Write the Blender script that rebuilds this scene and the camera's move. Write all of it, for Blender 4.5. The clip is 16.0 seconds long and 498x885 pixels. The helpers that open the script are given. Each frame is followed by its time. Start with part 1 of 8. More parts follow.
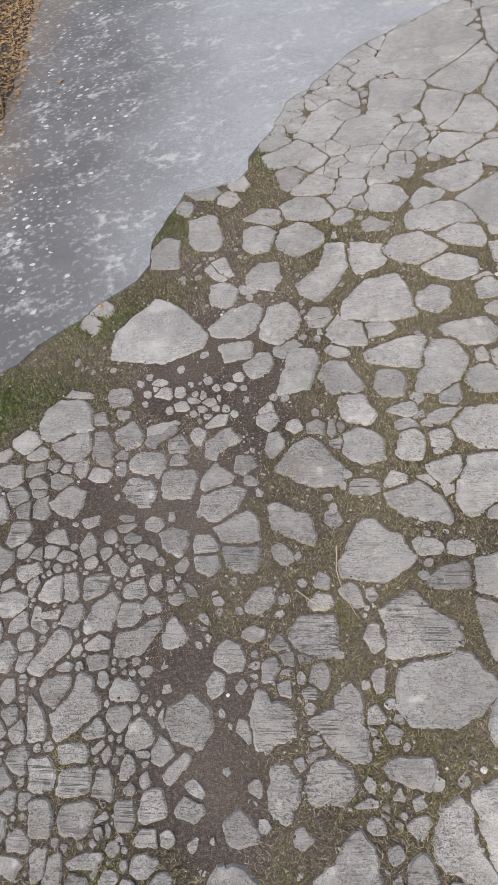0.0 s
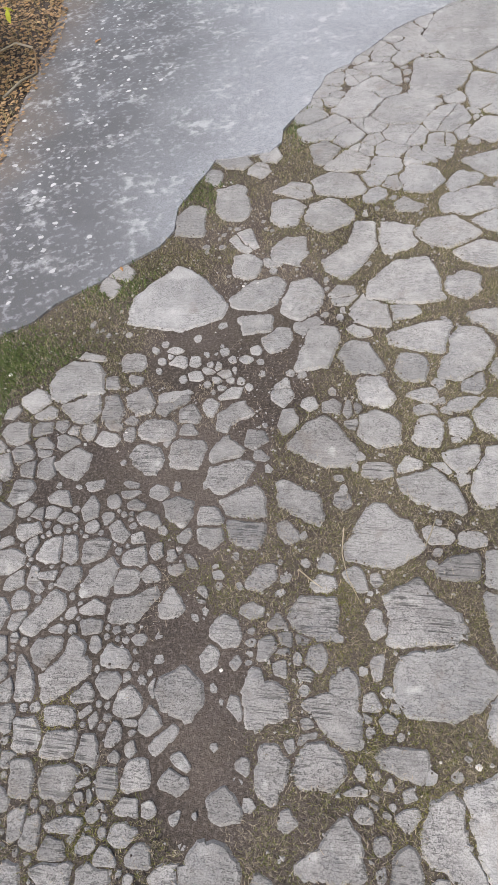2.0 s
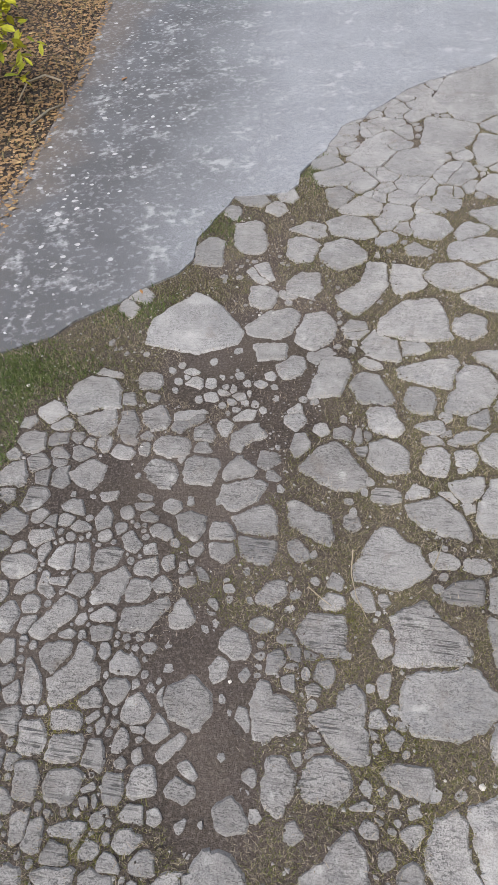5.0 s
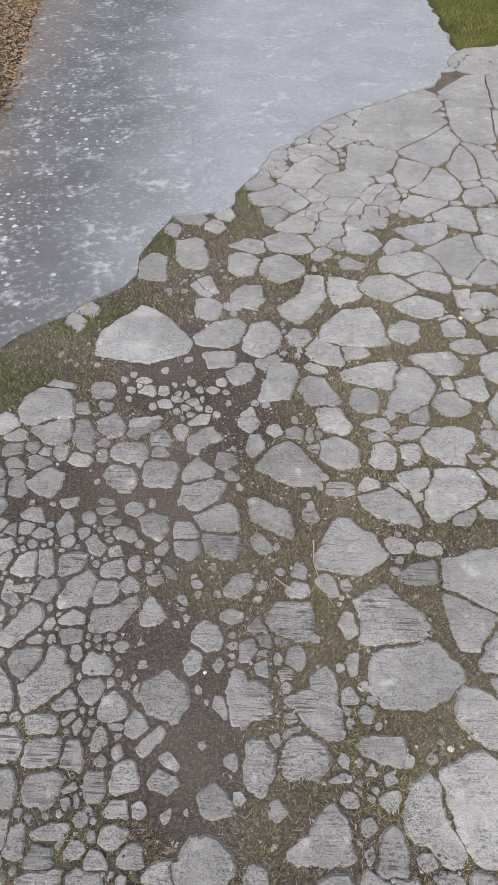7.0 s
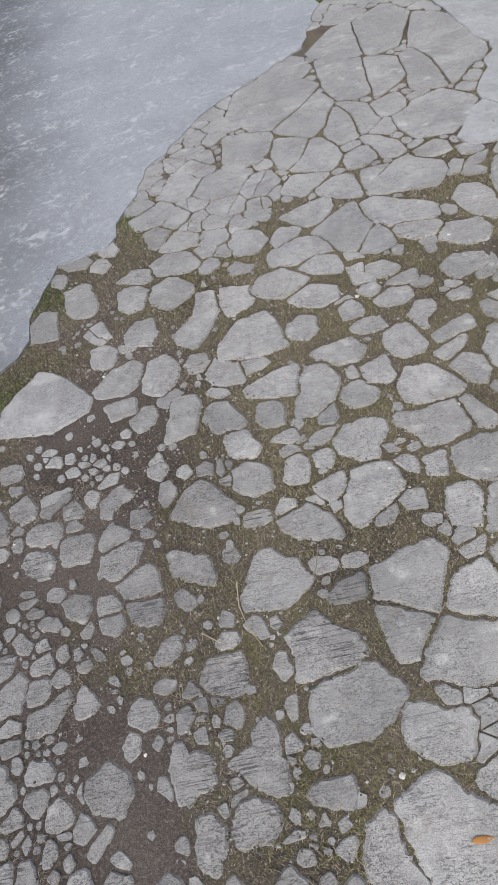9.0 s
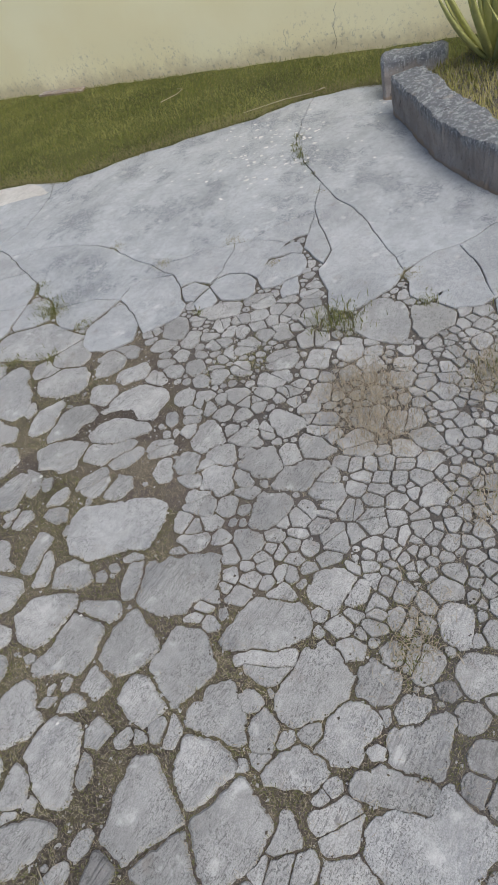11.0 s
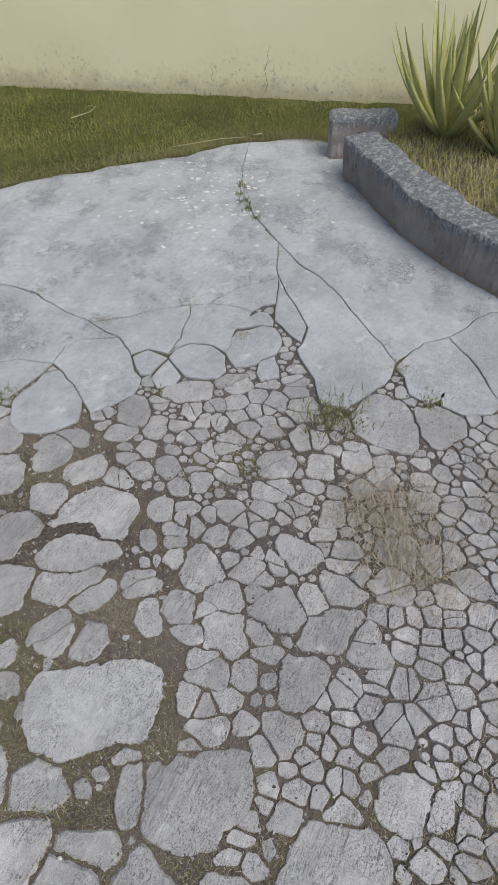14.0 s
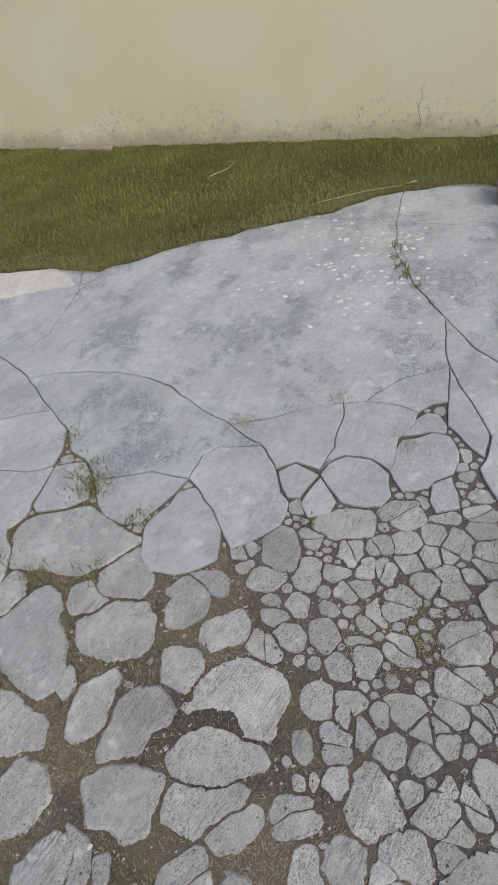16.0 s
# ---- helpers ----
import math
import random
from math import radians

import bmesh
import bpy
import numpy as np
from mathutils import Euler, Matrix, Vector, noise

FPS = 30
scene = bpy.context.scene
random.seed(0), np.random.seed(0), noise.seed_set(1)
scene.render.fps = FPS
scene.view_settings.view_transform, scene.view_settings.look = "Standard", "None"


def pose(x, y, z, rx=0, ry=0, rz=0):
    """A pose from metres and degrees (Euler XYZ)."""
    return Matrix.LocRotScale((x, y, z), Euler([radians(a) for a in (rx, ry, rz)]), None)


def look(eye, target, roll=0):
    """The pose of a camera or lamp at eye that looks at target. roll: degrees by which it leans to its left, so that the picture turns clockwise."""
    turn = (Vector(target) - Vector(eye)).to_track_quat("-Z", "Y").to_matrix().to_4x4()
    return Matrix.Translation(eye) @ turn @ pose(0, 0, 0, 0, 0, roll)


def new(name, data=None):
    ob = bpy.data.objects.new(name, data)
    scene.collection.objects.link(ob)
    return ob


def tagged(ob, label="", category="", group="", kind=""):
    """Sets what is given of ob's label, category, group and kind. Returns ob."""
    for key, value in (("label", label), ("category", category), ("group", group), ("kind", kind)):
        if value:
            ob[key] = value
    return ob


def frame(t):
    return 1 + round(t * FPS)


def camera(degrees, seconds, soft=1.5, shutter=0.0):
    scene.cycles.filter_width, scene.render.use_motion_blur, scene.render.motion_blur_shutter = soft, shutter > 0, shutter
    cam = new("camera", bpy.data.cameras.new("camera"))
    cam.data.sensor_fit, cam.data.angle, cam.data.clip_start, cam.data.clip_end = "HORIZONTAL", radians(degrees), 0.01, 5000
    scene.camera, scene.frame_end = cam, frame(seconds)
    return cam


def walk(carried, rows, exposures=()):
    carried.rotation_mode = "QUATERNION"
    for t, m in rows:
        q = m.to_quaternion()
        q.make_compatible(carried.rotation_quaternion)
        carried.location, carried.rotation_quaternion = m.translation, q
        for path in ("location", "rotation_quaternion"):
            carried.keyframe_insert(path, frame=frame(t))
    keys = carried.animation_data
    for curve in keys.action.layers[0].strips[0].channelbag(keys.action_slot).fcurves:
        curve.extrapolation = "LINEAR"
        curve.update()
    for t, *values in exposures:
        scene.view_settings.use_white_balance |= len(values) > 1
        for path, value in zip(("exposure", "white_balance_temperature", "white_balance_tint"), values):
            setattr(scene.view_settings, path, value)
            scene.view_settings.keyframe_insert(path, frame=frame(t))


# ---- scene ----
cam = camera(43.0, 16.0, soft=1.5)
PATH = [
    (0, (0.34, 0.344, 1.537), (0.199, 1.526, -0.069), -13.8),
    (0.5, (0.35, 0.374, 1.481), (0.036, 1.472, -0.16), -17.4),
    (1, (0.323, 0.375, 1.477), (0.054, 1.493, -0.159), -12.8),
    (1.5, (0.312, 0.358, 1.476), (0.093, 1.489, -0.158), -11.3),
    (2, (0.331, 0.342, 1.476), (0.15, 1.493, -0.149), -11.2),
    (2.5, (0.344, 0.357, 1.488), (0.175, 1.504, -0.142), -11.6),
    (3, (0.333, 0.327, 1.485), (0.154, 1.502, -0.124), -11.8),
    (3.5, (0.317, 0.276, 1.496), (0.27, 1.5, -0.085), -9.9),
    (4, (0.309, 0.277, 1.496), (0.231, 1.473, -0.105), -9.7),
    (4.2, (0.293, 0.278, 1.499), (0.194, 1.482, -0.095), -8.9),
    (6.3, (0.139, 0.209, 1.48), (0.142, 1.5, -0.048), 1.9),
    (6.5, (0.123, 0.196, 1.479), (0.173, 1.473, -0.06), 1.8),
    (7, (0.143, 0.171, 1.492), (0.264, 1.48, -0.015), 0.9),
    (7.5, (0.232, 0.212, 1.49), (0.375, 1.479, -0.051), -2.8),
    (8, (0.363, 0.239, 1.498), (0.458, 1.506, -0.047), -10.5),
    (8.5, (0.471, 0.259, 1.515), (0.604, 1.525, -0.028), -14.1),
    (9, (0.523, 0.278, 1.514), (0.566, 1.559, -0.021), -17.1),
    (9.4, (0.624, 0.229, 1.51), (0.903, 1.519, 0.008), -21.4),
    (9.5, (0.654, 0.219, 1.52), (1.019, 1.483, 0.013), -22.3),
    (10, (0.725, 0.136, 1.535), (1.492, 1.256, 0.066), -22.8),
    (10.2, (0.73, 0.119, 1.537), (1.673, 1.184, 0.131), -21.9),
    (12.3, (0.821, 0.469, 1.509), (1.971, 1.291, 0.095), -18.3),
    (12.5, (0.911, 0.491, 1.493), (2.013, 1.268, 0.016), -20.1),
    (13, (1.067, 0.479, 1.477), (2.089, 1.144, -0.108), -22.5),
    (13.5, (1.079, 0.628, 1.507), (2.287, 1.244, 0.037), -12.5),
    (14, (1.034, 0.875, 1.551), (2.363, 1.382, 0.146), -3.3),
    (14.4, (1.076, 0.929, 1.555), (2.367, 1.563, 0.166), -7.7),
    (14.5, (1.111, 0.941, 1.564), (2.375, 1.643, 0.182), -10.4),
    (15, (1.386, 1.017, 1.58), (2.553, 1.881, 0.204), -16.9),
    (15.5, (1.511, 1.077, 1.577), (2.606, 2.066, 0.227), -18.8),
    (16, (1.511, 1.185, 1.565), (2.726, 2.064, 0.241), -12.8),
]
walk(cam, [(t, look(eye, target, roll)) for t, eye, target, roll in PATH],
     exposures=[(0.0, 0.5, 6700, 8), (1.5, 0.66, 6650, 9), (3.0, 0.56, 6500, 7), (4.0, 0.52, 6500, 8), (8.0, 0.46, 6450, 8), (9.0, 0.34, 6350, 7), (9.6, 0.38, 6300, 6), (10.2, 0.34, 6250, 5),
                (12.5, 0.22, 6250, 6), (13.5, 0.3, 6250, 6), (14.5, 0.25, 6250, 6), (16.0, 0.14, 6300, 7)])

# ---- light: thin overcast, high soft sun ----

world = bpy.data.worlds.new("world")
scene.world = world
world.use_nodes = True
sky = world.node_tree.nodes.new("ShaderNodeTexSky")
sky.sky_type = "NISHITA"
sky.sun_disc = False
sky.sun_elevation, sky.sun_rotation = radians(50), radians(200)
sky.dust_density, sky.air_density = 4.0, 0.8
back = world.node_tree.nodes["Background"]
back.inputs[1].default_value = 0.13
world.node_tree.links.new(sky.outputs[0], back.inputs[0])
sun = new("sun", bpy.data.lights.new("sun", "SUN"))
sun.data.energy, sun.data.angle, sun.data.color = 1.2, radians(30), (1.0, 0.97, 0.93)
sun.matrix_world = look((-2, -4, 8), (0, 0, 0))


# ---- materials ----
class Nodes:
    """A short way to write a node material."""

    def __init__(self, name):
        self.mat = bpy.data.materials.new(name)
        self.mat.use_nodes = True
        self.tree = self.mat.node_tree
        self.bsdf = self.tree.nodes["Principled BSDF"]
        geo = self.add("ShaderNodeNewGeometry")
        self.pos, self.island = geo.outputs["Position"], geo.outputs["Random Per Island"]
        self.random = self.add("ShaderNodeObjectInfo").outputs["Random"]

    def add(self, kind):
        return self.tree.nodes.new(kind)

    def link(self, a, b):
        if isinstance(a, (int, float)):
            b.default_value = a
        elif isinstance(a, tuple):
            b.default_value = (*a, 1.0) if len(b.default_value) == 4 else a
        else:
            self.tree.links.new(a, b)

    def turned(self, degrees, scale):
        m = self.add("ShaderNodeMapping")
        m.inputs["Rotation"].default_value = (0, 0, radians(-degrees))
        m.inputs["Scale"].default_value = scale
        turn = self.add("ShaderNodeMapping")
        turn.inputs["Rotation"].default_value = (0, 0, radians(-degrees))
        self.link(self.pos, turn.inputs["Vector"])
        m.inputs["Rotation"].default_value = (0, 0, 0)
        self.link(turn.outputs[0], m.inputs["Vector"])
        return m.outputs[0]

    def noise(self, scale, detail=4.0, vector=None, rough=0.55):
        n = self.add("ShaderNodeTexNoise")
        n.inputs["Scale"].default_value, n.inputs["Detail"].default_value, n.inputs["Roughness"].default_value = scale, detail, rough
        self.link(vector or self.pos, n.inputs["Vector"])
        return n.outputs["Fac"]

    def step(self, fac, low, high, a=0.0, b=1.0):
        n = self.add("ShaderNodeMapRange")
        n.interpolation_type = "SMOOTHSTEP"
        self.link(fac, n.inputs["Value"])
        for key, v in (("From Min", low), ("From Max", high), ("To Min", a), ("To Max", b)):
            n.inputs[key].default_value = v
        return n.outputs[0]

    def math(self, op, a, b):
        n = self.add("ShaderNodeMath")
        n.operation = op
        self.link(a, n.inputs[0])
        self.link(b, n.inputs[1])
        return n.outputs[0]

    def mix(self, fac, a, b, mode="MIX"):
        n = self.add("ShaderNodeMix")
        n.data_type, n.blend_type = "RGBA", mode
        self.link(fac, n.inputs["Factor"])
        self.link(a, n.inputs[6])
        self.link(b, n.inputs[7])
        return n.outputs[2]

    def done(self, color, rough=0.9, height=None, strength=0.5, distance=0.004, specular=0.3):
        self.link(color, self.bsdf.inputs["Base Color"])
        self.link(rough, self.bsdf.inputs["Roughness"])
        self.bsdf.inputs["Specular IOR Level"].default_value = specular
        if height is not None:
            bump = self.add("ShaderNodeBump")
            bump.inputs["Strength"].default_value, bump.inputs["Distance"].default_value = strength, distance
            self.link(height, bump.inputs["Height"])
            self.link(bump.outputs[0], self.bsdf.inputs["Normal"])
        return self.mat


BROOM = -7  # degrees: the way the concrete was once brushed


def concrete(name, light, dark, grooves, pits, tones, stain, patches, rough=0.86, scabs=0.25):
    n = Nodes(name)
    brushed = n.turned(BROOM, (9.0, 165.0, 40.0))
    fine = n.turned(BROOM, (26.0, 280.0, 120.0))
    dashes = n.turned(BROOM, (95.0, 320.0, 120.0))
    col = n.mix(n.step(n.noise(3.5, 5), 0.3, 0.7), dark, light)
    col = n.mix(n.step(n.noise(2.1, 7, n.turned(BROOM, (1.0, 1.6, 1.0)), 0.72), 0.5, 0.6, 0.0, stain), col, tuple(0.5 * v for v in dark))
    col = n.mix(n.step(n.noise(45, 5), 0.35, 0.75, 0.0, 0.4), col, tuple(v * 0.62 for v in dark))
    tone = n.step(n.random, 0.0, 1.0, *tones)
    col = n.mix(1.0, col, n.math("MULTIPLY", tone, 1.0), "MULTIPLY")
    where = n.step(n.noise(patches, 6, None, 0.65), 0.43, 0.56)
    where = n.math("MULTIPLY", where, n.step(n.math("FRACT", n.math("MULTIPLY", n.random, 7.31), 0.0), 0.15, 0.75, 0.25, 1.0))
    groove = n.math("MULTIPLY", n.step(n.noise(1.0, 3, brushed), 0.52, 0.6), n.math("MULTIPLY", where, n.step(n.noise(38, 4, None, 0.65), 0.38, 0.56)))
    scratch = n.step(n.noise(1.0, 2, fine), 0.54, 0.7)
    pit = n.math("MULTIPLY", n.math("MAXIMUM", n.step(n.noise(1.0, 3, dashes), 0.58, 0.63), n.step(n.noise(240, 3), 0.57, 0.62)), n.step(n.noise(9, 4, None, 0.65), 0.34, 0.56))
    grain = n.step(n.noise(330, 2), 0.38, 0.66, 0.0, 0.6)
    col = n.mix(n.math("MULTIPLY", groove, grooves), col, (0.1, 0.096, 0.092))
    col = n.mix(n.math("MULTIPLY", scratch, grooves * 0.6), col, (0.19, 0.185, 0.18))
    col = n.mix(n.math("MULTIPLY", pit, pits * 0.8), col, (0.075, 0.072, 0.068))
    col = n.mix(n.math("MULTIPLY", grain, pits), col, tuple(0.5 * v for v in dark))
    rough_skin = n.math("MULTIPLY", n.step(n.noise(2.7, 7, n.turned(20, (1.0, 1.3, 1.0)), 0.7), 0.5, 0.59), n.step(n.noise(85, 4, n.turned(BROOM, (1.0, 1.8, 1.0))), 0.42, 0.58))
    col = n.mix(n.math("MULTIPLY", rough_skin, scabs), col, (0.17, 0.178, 0.195))
    mud = n.math("MULTIPLY", n.step(n.noise(9, 6, n.turned(70, (1.0, 1.0, 1.0)), 0.72), 0.56, 0.7), 0.35 if scabs < 0.5 else 0.12)
    col = n.mix(mud, col, (0.24, 0.2, 0.165))
    chalk = n.math("MULTIPLY", n.step(n.noise(14, 6), 0.6, 0.72), 0.5)
    col = n.mix(chalk, col, (0.6, 0.59, 0.57))
    h = n.math("SUBTRACT", n.math("MULTIPLY", n.noise(60, 6), 0.6), n.math("ADD", n.math("MULTIPLY", groove, 0.8 * grooves), n.math("MULTIPLY", n.math("ADD", pit, n.math("MULTIPLY", rough_skin, scabs)), 0.7 * pits)))
    return n.done(col, rough, h, 0.7, 0.004, 0.3 if rough > 0.8 else 0.5)


STONE = concrete("broken_concrete", (0.515, 0.502, 0.484), (0.405, 0.394, 0.379), 0.42, 0.85, (0.9, 1.1), 0.3, 5.0)
# Worn, pitted aggregate; near-left shade and lens vignetting also darken its base colour.
WORN_SHADED = concrete("worn_shaded_aggregate_concrete", (0.46, 0.444, 0.425), (0.32, 0.308, 0.296), 1.0, 1.0, (0.88, 1.12), 0.35, 5.0)
TROWELLED = concrete("trowelled_concrete", (0.505, 0.497, 0.485), (0.415, 0.408, 0.4), 0.25, 0.8, (0.93, 1.06), 0.3, 4.0)
SLAB = concrete("smooth_concrete", (0.505, 0.515, 0.528), (0.418, 0.427, 0.438), 0.14, 0.45, (0.95, 1.05), 0.3, 1.4, 0.58, 0.85)
BROKEN_SLAB = concrete("smooth_cracked_concrete", (0.5, 0.505, 0.512), (0.42, 0.425, 0.431), 0.16, 0.55, (0.95, 1.05), 0.25, 3.0, 0.75, 0.35)
SAND = concrete("pale_sandy_cement", (0.66, 0.63, 0.585), (0.55, 0.52, 0.48), 0.1, 0.4, (0.95, 1.05), 0.15, 3.0, 0.9, 0.1)


def soil_material():
    n = Nodes("soil")
    sep = n.add("ShaderNodeSeparateXYZ")
    n.link(n.pos, sep.inputs[0])
    matted = n.step(n.math("ADD", sep.outputs[0], n.math("MULTIPLY", n.noise(2.2, 5, None, 0.65), 1.2)), 0.75, 1.35, 0.15, 1.0)
    crazed = n.step(n.math("ADD", n.math("SUBTRACT", sep.outputs[0], n.math("MULTIPLY", sep.outputs[1], 0.8)), n.math("MULTIPLY", n.noise(5, 4), 0.3)), 0.9, 1.15)
    matted = n.math("MULTIPLY", matted, n.math("SUBTRACT", 1.0, n.math("MULTIPLY", crazed, 0.8)))
    col = n.mix(n.step(n.noise(1.3, 5), 0.38, 0.62), (0.068, 0.056, 0.05), (0.14, 0.116, 0.102))
    col = n.mix(n.step(n.noise(120, 5), 0.44, 0.7, 0, 0.6), col, (0.24, 0.205, 0.18))
    col = n.mix(n.math("MULTIPLY", crazed, 0.65), col, (0.135, 0.124, 0.115))
    straw = n.math("MULTIPLY", n.step(n.noise(3.2, 6, None, 0.7), 0.42, 0.6), 0.6)
    col = n.mix(n.math("MULTIPLY", straw, matted), col, (0.2, 0.168, 0.12))
    moss = n.math("MULTIPLY", n.step(n.noise(4.1, 6, n.turned(40, (1.0, 1.0, 1.0)), 0.7), 0.5, 0.63), 0.55)
    col = n.mix(n.math("MULTIPLY", moss, matted), col, (0.145, 0.13, 0.075))
    fibre = n.math("MAXIMUM", n.step(n.noise(1.0, 3, n.turned(25, (60.0, 420.0, 60.0))), 0.6, 0.68), n.step(n.noise(1.0, 3, n.turned(-50, (60.0, 420.0, 60.0))), 0.61, 0.69))
    col = n.mix(n.math("MULTIPLY", fibre, n.math("MULTIPLY", matted, 0.5)), col, (0.3, 0.26, 0.19))
    col = n.mix(n.step(n.noise(260, 3), 0.5, 0.7, 0, 0.7), col, (0.06, 0.055, 0.05))
    h = n.math("ADD", n.noise(70, 6, None, 0.7), n.math("MULTIPLY", n.noise(400, 2), 0.4))
    return n.done(col, 0.97, h, 1.0, 0.008, 0.1)


def asphalt_material():
    n = Nodes("worn_grey_paving")
    sep = n.add("ShaderNodeSeparateXYZ")
    n.link(n.pos, sep.inputs[0])
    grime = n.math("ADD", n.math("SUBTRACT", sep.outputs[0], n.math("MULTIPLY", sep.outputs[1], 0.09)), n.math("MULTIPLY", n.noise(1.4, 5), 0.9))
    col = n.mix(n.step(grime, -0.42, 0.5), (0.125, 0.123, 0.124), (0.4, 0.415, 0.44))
    col = n.mix(n.step(n.noise(2.3, 6), 0.42, 0.62, 0, 0.3), col, (0.25, 0.255, 0.27))
    col = n.mix(n.step(grime, -0.55, -0.88, 0.0, 0.7), col, (0.21, 0.165, 0.125))
    col = n.mix(n.step(n.noise(190, 3), 0.42, 0.66, 0, 0.7), col, (0.14, 0.145, 0.155))
    col = n.mix(n.step(n.noise(40, 4), 0.52, 0.68, 0, 0.4), col, (0.47, 0.48, 0.5))
    patch = n.math("MULTIPLY", n.step(n.noise(5.0, 6, None, 0.7), 0.5, 0.66), n.step(n.noise(24, 5), 0.44, 0.58))
    col = n.mix(n.math("MULTIPLY", patch, 0.7), col, (0.55, 0.555, 0.56))
    h = n.math("ADD", n.noise(180, 4), n.math("MULTIPLY", n.noise(30, 4), 0.6))
    return n.done(col, 0.62, h, 0.6, 0.004, 0.45)


def plaster_material():
    n = Nodes("yellow_wall_paint")
    sep = n.add("ShaderNodeSeparateXYZ")
    n.link(n.pos, sep.inputs[0])
    z = sep.outputs[2]
    col = n.mix(n.step(n.noise(1.2, 4), 0.3, 0.7), (0.875, 0.79, 0.505), (0.905, 0.84, 0.57))
    low = n.step(n.math("ADD", z, n.math("MULTIPLY", n.noise(5, 6, None, 0.7), 0.34)), 0.36, 0.16)
    col = n.mix(n.math("MULTIPLY", low, 0.6), col, (0.44, 0.35, 0.21))
    flake = n.math("MULTIPLY", n.step(n.noise(28, 6, None, 0.75), 0.54, 0.62), n.step(n.math("ADD", z, n.math("MULTIPLY", n.noise(2.5, 3), 0.7)), 0.72, 0.4))
    col = n.mix(n.math("MULTIPLY", flake, 0.6), col, (0.33, 0.31, 0.25))
    return n.done(col, 0.85, n.math("ADD", n.noise(35, 5), n.math("MULTIPLY", flake, -0.7)), 0.3, 0.004)


def kerb_material():
    n = Nodes("weathered_planter_render")
    sep = n.add("ShaderNodeSeparateXYZ")
    n.link(n.pos, sep.inputs[0])
    col = n.mix(n.step(n.noise(6, 5), 0.35, 0.68), (0.38, 0.325, 0.29), (0.5, 0.44, 0.4))
    crust = n.step(n.math("ADD", sep.outputs[2], n.math("MULTIPLY", n.noise(6, 6, None, 0.75), 0.2)), 0.25, 0.33, 0.08, 1.0)
    col = n.mix(n.math("MULTIPLY", n.math("MULTIPLY", n.step(n.noise(9, 6, None, 0.7), 0.26, 0.44), 0.88), crust), col, (0.195, 0.21, 0.23))
    runs = n.step(n.noise(38, 6, n.turned(0, (1, 1, 0.3)), 0.75), 0.5, 0.58)
    col = n.mix(n.math("MULTIPLY", runs, n.math("MULTIPLY", crust, 0.75)), col, (0.52, 0.53, 0.54))
    specks = n.step(n.noise(75, 4, None, 0.7), 0.58, 0.64)
    col = n.mix(n.math("MULTIPLY", specks, n.math("MULTIPLY", crust, 0.8)), col, (0.66, 0.67, 0.67))
    col = n.mix(n.step(n.noise(24, 5, n.turned(20, (1, 1, 0.6)), 0.7), 0.6, 0.66, 0, 0.75), col, (0.13, 0.12, 0.115))
    col = n.mix(n.step(n.noise(110, 4), 0.54, 0.7, 0, 0.4), col, (0.14, 0.13, 0.125))
    foot = n.step(n.math("ADD", sep.outputs[2], n.math("MULTIPLY", n.noise(9, 4), 0.09)), 0.085, 0.06)
    col = n.mix(n.math("MULTIPLY", foot, 0.6), col, (0.42, 0.3, 0.2))
    return n.done(col, 0.95, n.noise(55, 8, None, 0.75), 1.0, 0.025, 0.15)


def leafy(name, colors, rough=0.6, drift=0.5):
    n = Nodes(name)
    ramp = n.add("ShaderNodeValToRGB")
    ramp.color_ramp.elements[0].color = (*colors[0], 1)
    ramp.color_ramp.elements[1].color = (*colors[-1], 1)
    for k, c in enumerate(colors[1:-1]):
        ramp.color_ramp.elements.new((k + 1) / (len(colors) - 1)).color = (*c, 1)
    n.link(n.island, ramp.inputs[0])
    col = n.mix(n.step(n.noise(30, 3), 0.3, 0.7, 0, 0.35), ramp.outputs[0], tuple(0.6 * v for v in colors[0]))
    col = n.mix(n.step(n.noise(1.9, 4), 0.42, 0.64, 0.0, drift), col, tuple(min(1.0, 1.25 * v + 0.03) for v in colors[len(colors) // 2]))
    return n.done(col, rough, None, specular=0.25)


def turf_material():
    n = Nodes("turf")
    col = n.mix(n.step(n.noise(1.6, 5), 0.35, 0.65), (0.07, 0.085, 0.025), (0.12, 0.13, 0.04))
    col = n.mix(n.step(n.noise(60, 5), 0.4, 0.7, 0, 0.7), col, (0.16, 0.14, 0.07))
    return n.done(col, 0.97, n.noise(110, 6, None, 0.7), 1.0, 0.02, 0.1)


TURF = turf_material()
SOIL, ASPHALT, PLASTER, KERB = soil_material(), asphalt_material(), plaster_material(), kerb_material()
LAWN = leafy("lawn_blades", [(0.12, 0.145, 0.026), (0.17, 0.185, 0.037), (0.22, 0.215, 0.05), (0.14, 0.16, 0.03), (0.29, 0.25, 0.09)], 0.6, 0.5)
TUFT = leafy("green_tufts", [(0.105, 0.125, 0.034), (0.165, 0.165, 0.055), (0.23, 0.2, 0.09)], 0.7, 0.2)
WEED = leafy("planter_weeds", [(0.16, 0.17, 0.04), (0.3, 0.28, 0.07), (0.36, 0.3, 0.12), (0.2, 0.21, 0.05)])
STRAW = leafy("dry_straw", [(0.32, 0.27, 0.18), (0.46, 0.4, 0.29), (0.25, 0.2, 0.14)])
HEAP = leafy("brown_straw", [(0.38, 0.32, 0.235), (0.5, 0.43, 0.33), (0.27, 0.22, 0.16), (0.44, 0.37, 0.27)], 0.8, 0.2)
